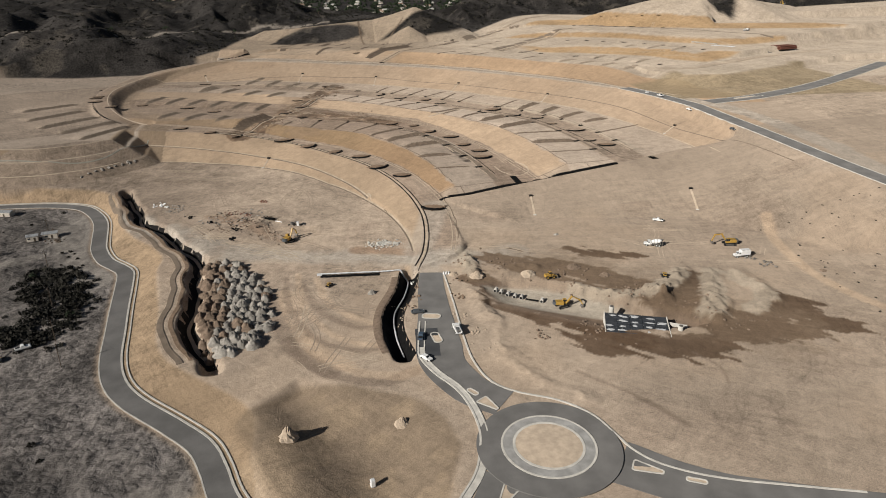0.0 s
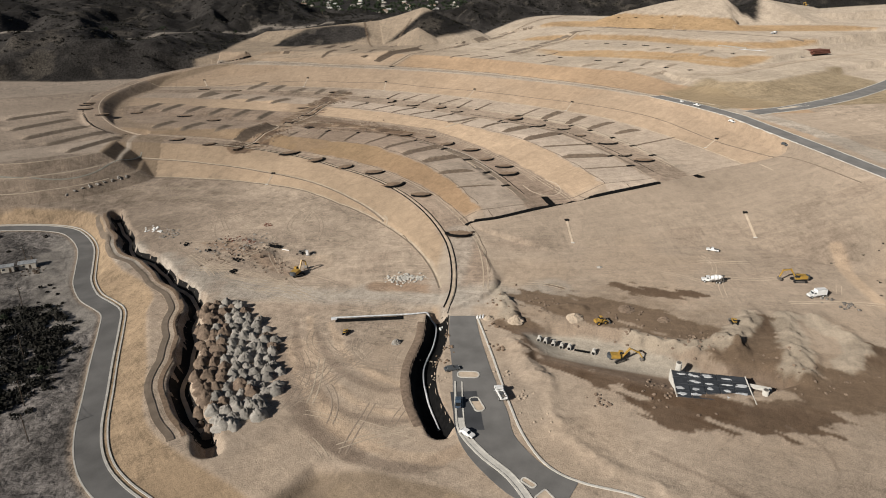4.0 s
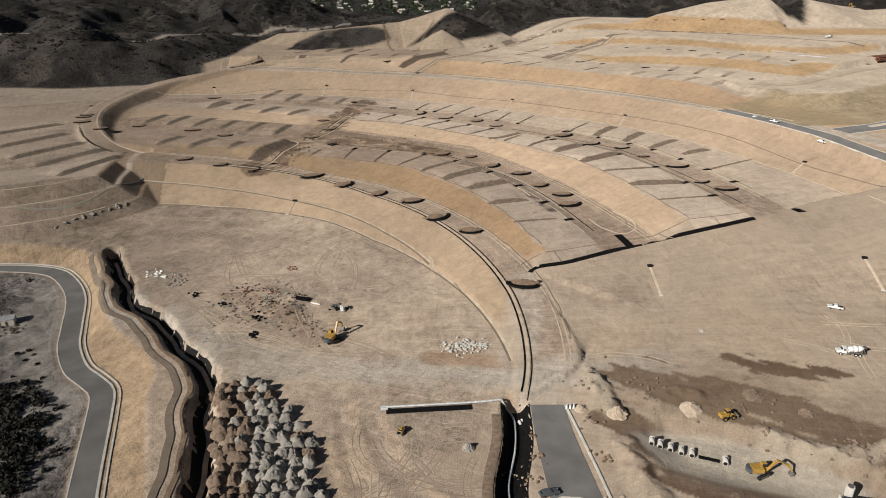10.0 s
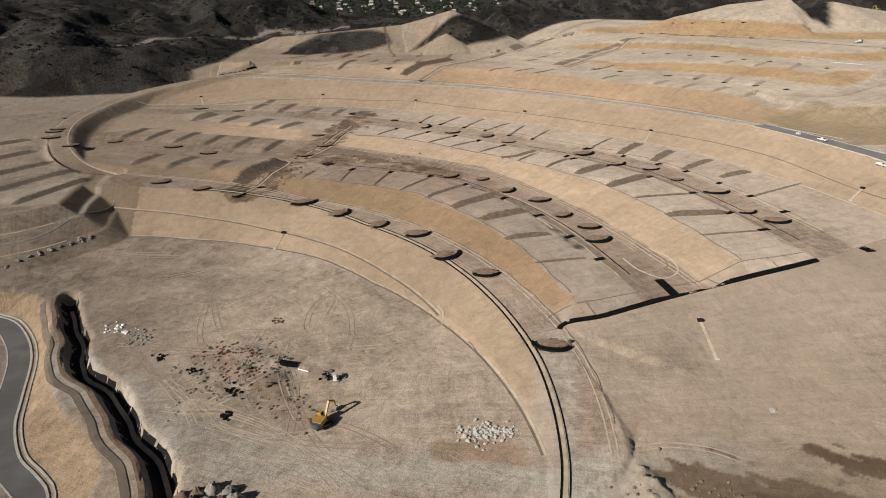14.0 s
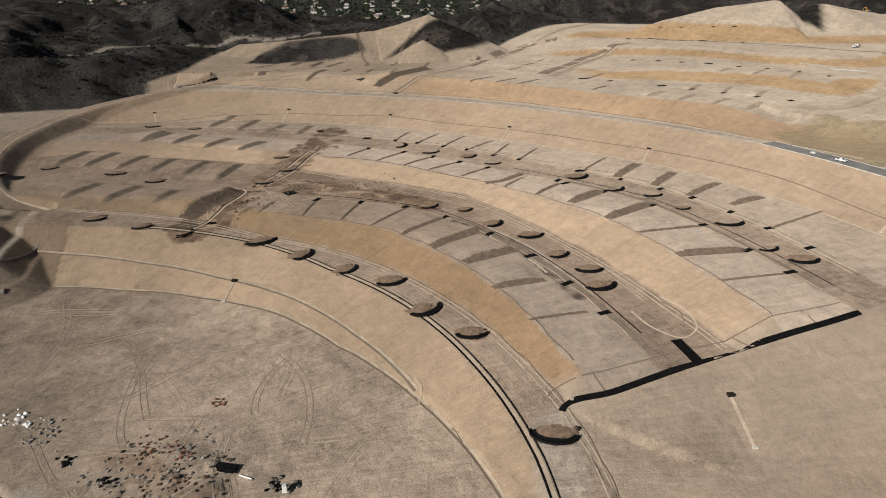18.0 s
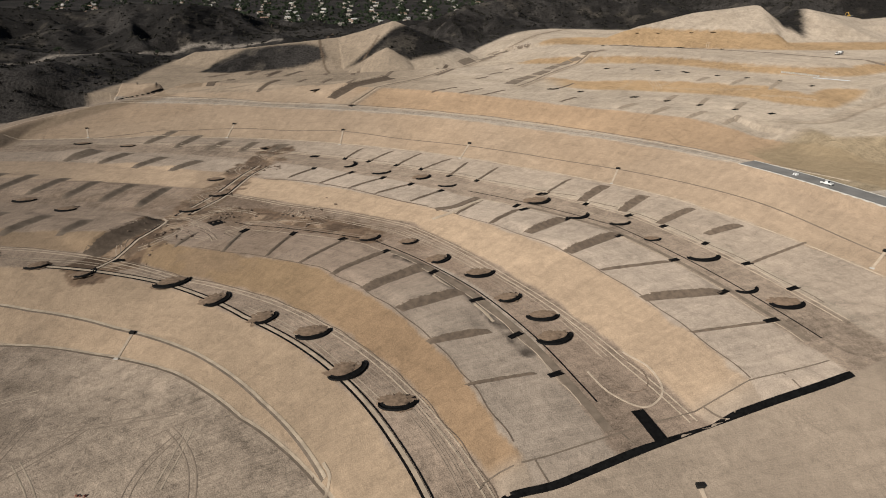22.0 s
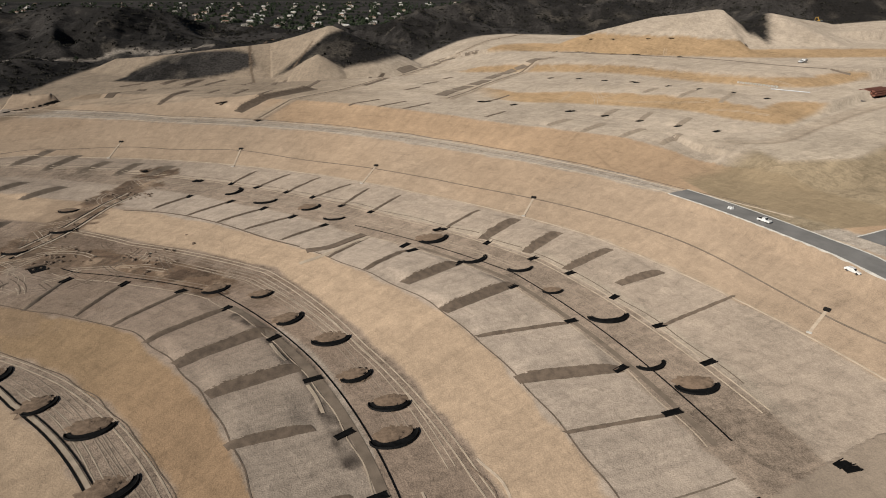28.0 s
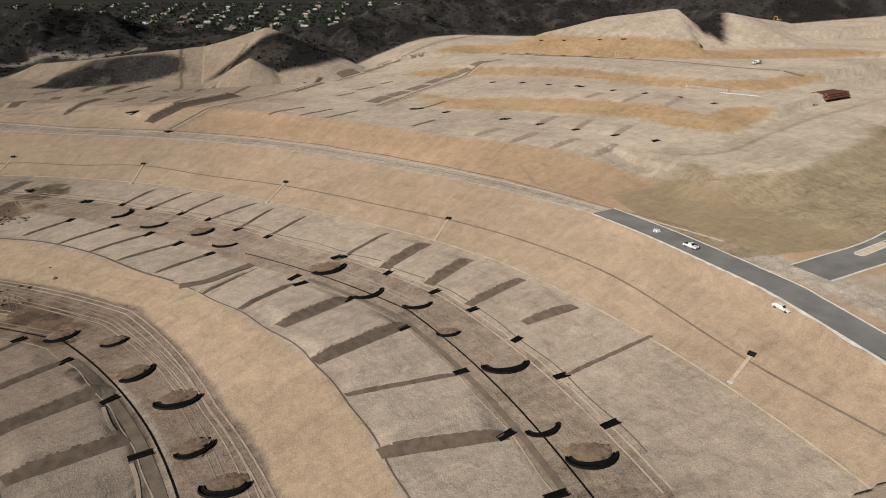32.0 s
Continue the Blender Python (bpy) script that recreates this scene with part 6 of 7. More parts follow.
def track_pair(t, long, wide, gauge, r):
    for sy in (-1, 1):
        b = box((long - 2 * r, wide, 2 * r), (0, sy * gauge / 2, r), 0.05)
        for sx in (-1, 1):
            tube((sx * (long / 2 - r), sy * gauge / 2 - wide / 2, r), (sx * (long / 2 - r), sy * gauge / 2 + wide / 2, r), r, seg=12, bm=b)
        tr = part("track", b, RUBBER, t)
        part("track_frame", box((long * 0.7, wide * 0.5, r * 0.9), (0, sy * (gauge / 2 + wide * 0.3), r), 0.04), STEEL, tr)


def excavator(place, turn, house_turn, label, scale=1.0, reach=(2.6, 4.6, 6.6, 2.2), lift=0.0):
    t = thing("excavator", label, "excavator", "", (*place, on(*place) + lift), turn)
    track_pair(t, 4.4, 0.65, 2.5, 0.48)
    part("undercarriage", box((2.4, 1.9, 0.5), (0, 0, 0.75), 0.08), STEEL, t)
    part("slew_ring", tube((0, 0, 0.95), (0, 0, 1.15), 0.75, seg=16), STEEL, t)
    up = thing("upper", "", "")
    for key in ("label", "category"):
        if key in up:
            del up[key]
    up.parent, up.name = t, "upper_structure"
    up.matrix_basis = pose(0, 0, 0, 0, 0, house_turn)
    part("engine_house", box((3.0, 2.5, 1.1), (-1.0, 0, 1.75), 0.12), YELLOW_PAINT, up)
    part("counterweight", tube((-2.3, 0, 1.2), (-2.3, 0, 2.25), 1.22, seg=16), GREY_PAINT, up)
    part("operator_cab", outline([(0.2, 1.2), (1.7, 1.2), (1.75, 1.9), (1.45, 2.85), (0.2, 2.9)], 0.95, (0, 0.75, 0)), YELLOW_PAINT, up)
    part("cab_glass", outline([(0.3, 1.9), (1.78, 1.85), (1.5, 2.78), (0.3, 2.8)], 0.99, (0, 0.75, 0)), GLASS, up)
    a, bx, ex, ez = reach
    part("boom", outline([(0.9, 1.5), (1.2, 1.3), (3.4, 4.2), (bx + 1.2, a + 1.2), (bx + 1.1, a + 1.6), (3.0, 4.7)], 0.5, (0, -0.35, 0)), YELLOW_PAINT, up)
    part("stick", outline([(bx + 0.8, a + 1.7), (bx + 1.3, a + 1.8), (ex + 0.25, ez - 0.6), (ex - 0.05, ez - 0.7)], 0.4, (0, -0.35, 0)), YELLOW_PAINT, up)
    part("bucket", outline([(ex - 0.1, ez - 0.5), (ex + 0.4, ez - 0.6), (ex + 0.3, ez - 1.5), (ex - 0.5, ez - 1.6), (ex - 0.8, ez - 1.1)], 1.2, (0, -0.35, 0)), STEEL, up)
    part("boom_ram", tube((1.4, -0.35, 1.5), (3.0, -0.35, 3.9), 0.12, seg=8), STEEL, up)
    part("stick_ram", tube((3.3, -0.35, 4.6), (bx + 0.9, -0.35, a + 1.9), 0.1, seg=8), STEEL, up)
    t.scale = (scale,) * 3
    return t


def loader(place, turn, label, scale=1.0):
    t = thing("wheel_loader", label, "loader", "", (*place, on(*place)), turn)
    part("rear_body", box((2.8, 2.0, 1.2), (-1.5, 0, 1.55), 0.12), YELLOW_PAINT, t)
    part("front_frame", box((1.5, 1.6, 0.9), (1.0, 0, 1.2), 0.1), YELLOW_PAINT, t)
    part("operator_cab", box((1.3, 1.5, 1.5), (-0.3, 0, 2.6), 0.1, taper=0.9), YELLOW_PAINT, t)
    part("cab_glass", box((1.36, 1.54, 0.8), (-0.3, 0, 2.75), 0.05, taper=0.92), GLASS, t)
    for sy in (-1, 1):
        part("lift_arm", outline([(0.7, 1.8), (1.0, 2.0), (3.2, 0.9), (3.0, 0.6)], 0.25, (0, 0.6 * sy, 0)), YELLOW_PAINT, t)
        for sx in (-1.7, 1.3):
            wheel(t, sx, 1.15 * sy, 0.75, 0.6, YELLOW_PAINT)
    part("bucket", outline([(2.9, 1.3), (3.3, 1.3), (3.2, 0.3), (4.2, 0.15), (4.2, 0.05), (3.0, 0.1)], 2.8), STEEL, t)
    part("exhaust", tube((-1.8, 0.5, 2.1), (-1.8, 0.5, 2.9), 0.08, seg=8), STEEL, t)
    t.scale = (scale,) * 3


def dozer(place, turn, label, scale=1.0):
    t = thing("bulldozer", label, "bulldozer", "", (*place, on(*place)), turn)
    track_pair(t, 3.6, 0.55, 2.0, 0.5)
    part("engine_hood", box((1.8, 1.1, 0.9), (0.8, 0, 1.45), 0.1), YELLOW_PAINT, t)
    part("operator_cab", box((1.3, 1.5, 1.4), (-0.7, 0, 1.95), 0.08, taper=0.9), YELLOW_PAINT, t)
    part("cab_glass", box((1.34, 1.54, 0.7), (-0.7, 0, 2.15), 0.05, taper=0.92), GLASS, t)
    part("blade", outline([(2.3, 0.1), (2.5, 0.1), (2.35, 0.7), (2.55, 1.2), (2.35, 1.2)], 3.0), STEEL, t)
    for sy in (-1, 1):
        part("push_arm", box((2.4, 0.2, 0.25), (1.2, 1.35 * sy, 0.5), 0.03), STEEL, t)
    t.scale = (scale,) * 3


car("white car parked on the fresh asphalt", (18.3, 195.5), -48, WHITE_PAINT, 4.7)
car("dark blue-grey pickup parked beside a traffic island", (17.8, 210.2), 80, mat("blue_grey_paint", (0.06, 0.09, 0.13), 0.35, dark=0.9, bump=0), 5.4, True)
car("black van parked by the kerbed island", (18.4, 229.0), 10, GREY_PAINT, 5.2)
flatbed((31.6, 212.8), 96, "white work truck with tool boxes and racks")
mixer_truck((137.1, 279.7), 160)
flatbed((171.5, 261.0), 182, "white box truck parked on bare earth", "box")
car("white pickup parked on open bare earth", (152.6, 309.6), 150, WHITE_PAINT, 5.4, True)
excavator((173, 275), 170, 5, "large yellow excavator resting its bucket on the ground", 1.25)
excavator((78.5, 234.0), 20, -28, "yellow excavator digging in the muddy pit", 1.15, (1.6, 4.8, 7.2, 1.8))
loader((78.5, 252.8), 10, "yellow wheel loader at the edge of the pit", 0.95)
dozer((126.4, 243.8), 80, "yellow bulldozer among loose earth heaps", 0.9)
excavator((-38.5, 309.5), 30, 35, "yellow excavator beside a rubble heap", 1.25, (1.4, 4.4, 6.0, 1.8))
dozer((-17.0, 257.0), 60, "small yellow bulldozer on flat bare earth", 0.75)
car("white van parked at the roadside", (229.5, 439.5), -78, WHITE_PAINT, 5.6, False)
car("dark car parked on the hillside road", (235.2, 391.0), -82, GREY_PAINT, 4.6)
car("white pickup standing by the far road", (226, 481), -70, WHITE_PAINT, 5.2, True)
water_truck((463, 776), 195)
excavator((640, 985), 60, 30, "yellow excavator working on the far upper bank", 1.3)
car("white pickup parked among dry scrub", (-127, 226.5), 30, WHITE_PAINT, 5.2, True)
excavator((-134, 221), 120, 20, "rusty yellow excavator parked among dry scrub", 0.9, (1.2, 4.0, 5.5, 1.6))

# ---------------------------------------------------------------- pit: pipes and precast chamber
def concrete_pipe(x, y, turn, long=2.6, r=0.75):
    t = thing("concrete_pipe", "short pale concrete pipe lying in the pit", "pipe", "concrete pipes in the pit", (x, y, on(x, y) + r - 0.05), turn)
    n, v, f = 18, [], []
    for k in range(n):
        a = 2 * math.pi * k / n
        for rr, xx in ((r, -long / 2), (r, long / 2), (r * 0.78, long / 2), (r * 0.78, -long / 2)):
            v.append((xx, rr * math.cos(a), rr * math.sin(a)))
    for k in range(n):
        m = (k + 1) % n
        for j in range(4):
            f.append((4 * k + j, 4 * k + (j + 1) % 4, 4 * m + (j + 1) % 4, 4 * m + j))
    mesh_ob("barrel", v, f, CONCRETE, t)
    part("socket", tube((long / 2 - 0.3, 0, 0), (long / 2 + 0.02, 0, 0), r * 1.12, seg=18), CONCRETE, t)
    part("bore", tube((-long / 2 + 0.02, 0, 0), (long / 2 + 0.03, 0, 0), r * 0.76, seg=18), RECESS_SHADE, t, "dark bore")


for x, y in ((53.2, 247.0), (55.4, 246.2), (58.2, 245.4), (61.0, 244.3), (63.6, 243.2), (71.4, 239.2)):
    concrete_pipe(x, y, 62)
tk = thing("lined_trench", "black-lined trench holding the end pipe", "trench", "", (67.6, 241.0, on(67.6, 241)), -27)
part("dark_bed", box((5.5, 1.2, 0.4), (0, 0, 0.1), 0.1), NEAR_BLACK, tk)

vault = thing("precast_chamber", "long precast chamber under dark slabs patched with pale mud", "concrete chamber", "", (100.2, 209.6, -0.9), -18)
vault.scale = (0.95, 1.17, 1)
SLAB = mat("dark_wet_slab", (0.055, 0.06, 0.068), 0.55, dark=0.6, scale=0.35, bump=0.15)
part("base", box((24.5, 13.4, 4.8), (0, 0, -1.2), 0.1), CONCRETE, vault)
for i in range(5):
    for j in range(4):
        sl = part("roof_slab", box((4.7, 3.15, 0.35), (-9.8 + i * 4.9, -4.95 + j * 3.3, 1.35), 0.06), SLAB, vault)
        rnd = random.Random(i * 7 + j)
        for q_ in range(rnd.choice((0, 1, 1, 2, 2))):
            me_ = mound_mesh("mud_patch", 1.2 + 1.3 * rnd.random(), 0.5 + 0.7 * rnd.random(), 0.1, TARP, i * 5 + j + 31 * q_, 12, 3, 0.6)
            mp_ = new("mud_patch", me_)
            mp_.parent, mp_["label"] = sl, "pale dried slurry"
            mp_.matrix_basis = pose(-9.8 + i * 4.9 + rnd.uniform(-1, 1), -4.95 + j * 3.3 + rnd.uniform(-.5, .5), 1.54)
for xx in (-12.4, 12.4):
    part("end_wall", box((0.35, 13.6, 4.6), (xx, 0, -0.6), 0.05), CONCRETE, vault)
for px, py in ((-9.5, 8.2), (16.5, -1.5)):
    riser = part("riser", tube((px, py, -0.4), (px, py, 3.4), 1.0, seg=18), CONCRETE, vault, "pale concrete riser shaft")
    part("riser_cover", tube((px, py, 3.4), (px, py, 3.52), 0.75, seg=16), STEEL, riser)
part("side_channel", box((9.0, 1.6, 0.8), (15.5, 3.2, 0.6), 0.1, -8), CONCRETE, vault)

# ---------------------------------------------------------------- rubble heaps in rows
PILES = [mound_mesh("heap", 2.9, 2.5, 2.1, GREY_RUBBLE, 40 + k, 16, 6, 0.6, 1.8, True) for k in range(5)]
PILES_B = [mound_mesh("heap", 2.9, 2.4, 2.0, BROWN_EARTH, 60 + k, 16, 6, 0.6, 1.8, True) for k in range(4)]
HEAPS = np.array([(-76, 288), (-60, 289), (-48, 268), (-40, 250), (-37, 226), (-42, 211), (-51, 203), (-60, 211), (-66, 236), (-70, 262)])
rnd = random.Random(3)
hx, hy = np.meshgrid(np.arange(-80, -32, 3.7), np.arange(200, 292, 3.9))
for i, (x, y) in enumerate(zip(hx.ravel(), hy.ravel())):
    x, y = x + rnd.uniform(-0.7, 0.7) + 0.25 * (y % 7.8), y + rnd.uniform(-0.7, 0.7)
    if not inside(np.array([x]), np.array([y]), HEAPS)[0]:
        continue
    brown = x + 0.12 * (y - 240) < -59 + rnd.uniform(-3, 3) or rnd.random() < 0.08
    ob = new("tipped_heap", rnd.choice(PILES_B if brown else PILES))
    s = rnd.uniform(0.75, 1.2)
    ob.matrix_basis = pose(x, y, on(x, y) - 0.05, 0, 0, rnd.uniform(0, 360)) @ Matrix.Diagonal((s * rnd.uniform(0.8, 1.3), s, s * rnd.uniform(0.9, 1.4), 1))
    tagged(ob, "tipped heap of brown earth and stones" if brown else "tipped heap of grey broken concrete and earth", "heap", "tipped heaps in rows")

for x, y, r_, h_, m_, lb in ((-25.7, 160.5, 3.2, 4.2, PALE_EARTH, "steep pale cone of earth in the lower pit"), (7.7, 164.5, 2.6, 2.2, PALE_EARTH, "small pale cone of earth in the pit"), (1.0, 248.4, 2.0, 1.8, GREY_RUBBLE, "small grey cone of gravel"),
                            (-16, 128, 3.5, 2.2, PALE_EARTH, "low pale earth heap in the pit"), (92, 262, 4, 1.4, BROWN_EARTH, "low brown earth heap on the mud"), (103, 252, 3, 1.2, BROWN_EARTH, "low brown earth heap on the mud"),
                            (95, 301, 1.6, 0.7, GREY_RUBBLE, "small heap of broken stone on bare ground"), (47, 258, 3.6, 2.0, PALE_EARTH, "pale earth heap by the road"), (37, 262, 2.5, 1.2, PALE_EARTH, "pale earth heap by the crossing"),
                            (70, 258, 4, 1.8, PALE_EARTH, "pale earth heap beside the pit"), (200, 243, 2, 0.8, BROWN_EARTH, "small dark heap on bare ground")):
    ob = new("earth_heap", mound_mesh("earth_heap", r_, r_ * 0.85, h_, m_, int(x * 7 + y), 20, 7, 0.35))
    ob.matrix_basis = pose(x, y, on(x, y) - 0.05, 0, 0, 40)
    tagged(ob, lb, "heap")


def chunk_mesh(seed, material):
    rr = random.Random(seed)
    b = bmesh.new()
    bmesh.ops.create_icosphere(b, subdivisions=1, radius=0.5)
    for v in b.verts:
        v.co = Vector((v.co.x * rr.uniform(0.7, 1.3), v.co.y * rr.uniform(0.6, 1.1), v.co.z * rr.uniform(0.4, 0.8)))
    m = bpy.data.meshes.new("chunk")
    b.to_mesh(m)
    b.free()
    m.materials.append(material)
    return m


def scatter(label, spots, number, material, seed, size=(0.5, 1.4), cat="rubble"):
    """A loose spread of chunks round the given spots, as one thing."""
    rr = random.Random(seed)
    meshes = [chunk_mesh(seed + k, material) for k in range(4)]
    t = thing("rubble_spread", label, cat)
    for k in range(number):
        sx, sy, sr = rr.choice(spots)
        x, y = sx + rr.gauss(0, sr), sy + rr.gauss(0, sr)
        o = new("chunk", rr.choice(meshes))
        o.parent = t
        s = rr.uniform(*size)
        o.matrix_basis = pose(x, y, on(x, y) + 0.12 * s, rr.uniform(-20, 20), rr.uniform(-20, 20), rr.uniform(0, 360)) @ Matrix.Diagonal((s, s, s, 1))


scatter("scattered broken concrete chunks on bare ground", [(-82, 345, 5), (-66, 340, 3), (-75, 338, 4), (-60, 352, 4)], 90, GREY_RUBBLE, 11)
scatter("reddish brick and rust-coloured scrap on the ground", [(-72, 353, 3), (-64, 349, 2), (-58, 372, 1.2)], 45, RED_PAINT, 12, (0.5, 1.2))
scatter("pale broken slabs heaped near the slope foot", [(4, 301, 2.2), (9, 300.5, 2.2), (14, 300.5, 1.5)], 150, CONCRETE, 13, (0.5, 1.5))
scatter("white debris lying on the dusty pad", [(-115, 372, 1.8), (-111, 369, 1.5)], 24, WHITE_PAINT, 14, (0.7, 1.6))
scatter("grey stones dumped in a dark patch", [(-105, 364, 2.5)], 40, GREY_RUBBLE, 15, (0.6, 1.3))
scatter("loose stones along the road edge", [(36, 225, 2), (38, 212, 2), (13, 225, 1.5), (12, 240, 1.5), (40, 200, 3)], 60, PALE_EARTH, 16, (0.4, 1.1))
scatter("dark clods and roots beside the muddy pit", [(62, 207, 2), (82, 214, 3), (104, 236, 4), (90, 245, 4)], 60, BROWN_EARTH, 17, (0.5, 1.6))
scatter("grey equipment and pallets beside the box truck", [(175, 256, 2.5), (180, 252, 2)], 20, STEEL, 18, (0.8, 2.0), "equipment")
scatter("row of concrete blocks at the slope foot", [(-176 + 3.2 * k, 425 + 3.0 * k, 0.4) for k in range(9)], 36, GREY_RUBBLE, 19, (1.2, 2.4))
scatter("dark machinery and pallets on the rubble ground", [(-39, 334, 1.5), (-34, 333, 1)], 14, STEEL, 20, (0.8, 2.0), "equipment")

scatter("dark burnt scrap and brush heaped on the yard", [(-81, 342, 1.6), (-94, 351, 1.5), (-67, 328, 1.2), (-67, 317, 1), (-38, 334, 1.2)], 70, NEAR_BLACK, 31, (0.6, 1.7), "scrap")
scatter("dark timber and metal scrap on the yard", [(-65, 339, 3), (-52, 342, 3), (-75, 352, 3), (-58, 332, 4)], 70, WOOD, 32, (0.5, 1.5), "scrap")
scatter("crumbled brown clods along the yard bank", [(-75, 350, 4), (-62, 336, 4), (-50, 322, 4), (-42, 312, 3), (-77, 327, 5)], 130, BROWN_EARTH, 33, (0.4, 1.3), "clods")
scatter("spoil clods beside the road cut", [(20, 252, 1.4), (19, 243, 1.4), (15.5, 235, 1.2), (42, 273, 2.5), (39, 255, 2), (36.5, 240, 1.5)], 60, DUG_EARTH, 34, (0.5, 1.5), "clods")
scatter("brown clods of the dug cross street", [(-65.1, 513.8, 6), (-39.6, 538.6, 7), (-48.4, 568.3, 7), (-29.9, 609.2, 7), (-5.2, 530.8, 7)], 160, BROWN_EARTH, 35, (0.6, 2.0), "clods")
scatter("clods and dug lumps round the muddy pit", [(60, 268, 6), (88, 256, 6), (110, 236, 5), (128, 215, 6), (140, 205, 7), (84, 205, 5)], 150, BROWN_EARTH, 36, (0.4, 1.5), "clods")
mat_t = thing("ground_mat", "black rectangular sheet laid on the ground", "sheet", "", (-51.5, 341.5, on(-51.5, 341.5)), -20)
part("sheet", box((6.0, 3.4, 0.16), (0, 0, 0.1), 0.04), NEAR_BLACK, mat_t)
pl = thing("pipe_length", "white plastic pipe length lying on the ground", "pipe", "", (-46, 338, on(-46, 338)), -30)
part("pipe_run", tube((-2, 0, 0.2), (2, 0, 0.2), 0.2, seg=10), WHITE_PAINT, pl)


def toilet(x, y, turn=0):
    t = thing("portable_toilet", "white portable toilet cabin on bare earth", "portable toilet", "", (x, y, on(x, y)), turn)
    part("cabin", box((1.2, 1.2, 2.1), (0, 0, 1.1), 0.06), WHITE_PAINT, t)
    part("roof", box((1.3, 1.3, 0.25), (0, 0, 2.25), 0.08, taper=0.8), TARP, t)
    part("door", box((0.05, 0.8, 1.8), (0.61, 0, 1.05), 0.02), TARP, t)
    part("base_skid", box((1.3, 1.3, 0.12), (0, 0, 0.08), 0.02), GREY_PAINT, t)


toilet(-1.8, 142.2, 20)
toilet(-35.5, 331.5, 0)


def barrier_group(x, y, n, turn):
    for k in range(n):
        t = thing("road_barrier", "white plastic barrier block at the road end", "barrier", "barriers at the road end", (x + 1.1 * k * math.cos(radians(turn)), y + 1.1 * k * math.sin(radians(turn)), on(x, y) + 0.08), turn + 70)
        part("block", outline([(-0.9, 0), (0.9, 0), (0.85, 0.35), (0.6, 0.95), (-0.6, 0.95), (-0.85, 0.35)], 0.5), WHITE_PAINT, t)
        part("foot", box((2.0, 0.7, 0.12), (0, 0, 0.06), 0.03), TARP, t)


barrier_group(18.5, 262, 3, 30)
barrier_group(33, 263, 3, 0)
barrier_group(223, 497, 2, 120)

# utility poles on the west side
def pole(x, y, h=10.0, arms=2, turn=30.0):
    t = thing("utility_pole", "weathered wooden utility pole with cross arms", "pole", "utility poles", (x, y, on(x, y) - 0.3), turn)
    part("shaft", tube((0, 0, 0), (0, 0, h), 0.17, 0.11, 10), WOOD, t)
    for k in range(arms):
        arm = part("cross_arm", box((2.4, 0.12, 0.14), (0, 0, h - 0.5 - 0.8 * k), 0.01), WOOD, t)
        for sx in (-1, -0.4, 0.4, 1):
            part("insulator", tube((sx, 0, h - 0.43 - 0.8 * k), (sx, 0, h - 0.2 - 0.8 * k), 0.06, seg=6), TARP, arm)
    part("transformer", tube((0.3, 0.1, h - 3), (0.3, 0.1, h - 2), 0.22, seg=10), STEEL, t)


for x, y in ((-148.5, 302), (-109, 213.5), (-165, 345), (-131, 262), (-118, 232)):
    pole(x, y)
WIRES = thing("wire_span", "thin dark wires between the utility poles", "wire")
wb = bmesh.new()
SPAN = [(-165, 345), (-148.5, 302), (-131, 262), (-118, 232), (-109, 213.5)]
for (x0, y0), (x1, y1) in zip(SPAN[:-1], SPAN[1:]):
    for o in (-0.9, 0.9):
        z0, z1 = on(x0, y0) + 9.4, on(x1, y1) + 9.4
        q = [(x0 + o * 0.9 + (x1 - x0) * k / 8, y0 + o * 0.4 + (y1 - y0) * k / 8, z0 + (z1 - z0) * k / 8 - 1.2 * (1 - (k / 4 - 1) ** 2)) for k in range(9)]
        for a_, b_ in zip(q[:-1], q[1:]):
            tube(a_, b_, 0.025, seg=4, bm=wb)
part("wires", wb, RUBBER, WIRES)


def shed(x, y, turn, sx=7.0, sy=4.5, label="low shed with a weathered sheet-metal roof"):
    t = thing("shed", label, "shed", "", (x, y, on(x, y) - 0.1), turn)
    part("wall", box((sx, sy, 2.6), (0, 0, 1.3), 0.04), STUCCO, t)
    for s_ in (-1, 1):
        ro = part("roof", outline([(-sx / 2 - 0.4, 0), (sx / 2 + 0.4, 0), (sx / 2 + 0.4, 0.12), (-sx / 2 - 0.4, 0.12)], sy * 0.56), METAL_ROOF, t)
        ro.matrix_basis = pose(0, s_ * sy * 0.27, 2.9, -14 * s_, 0, 0)
    part("door", box((0.9, 0.08, 2.0), (1.0, -sy / 2 - 0.02, 1.0), 0.02), WOOD, t)
    part("window", box((1.2, 0.08, 0.8), (-1.5, -sy / 2 - 0.02, 1.6), 0.02), GLASS, t)


shed(-164, 344, 15)
shed(-171, 340, 20, 5, 4, "small open shed with a pale metal roof")
shed(-205, 385, -10, 9, 5, "pale farm shed among dry scrub")
scatter("stacked lumber and scrap beside the sheds", [(-160, 338, 2.5), (-168, 349, 3)], 40, WOOD, 21, (0.6, 1.8), "scrap")

# red pipe stack and rows of parts on the upper lots
rs = thing("pipe_stack", "stack of rust-red steel pipes on bare earth", "pipe stack", "", (452, 682, on(452, 682)), 20)
for j in range(3):
    for i in range(9 - j):
        part("steel_pipe", tube((-14 + (j * 3 + i) % 4, (i - 4 + j * 0.5) * 1.5, 0.7 + 1.25 * j), (14 - i % 3, (i - 4 + j * 0.5) * 1.5, 0.7 + 1.25 * j), 0.7, seg=10), RED_PAINT, rs)
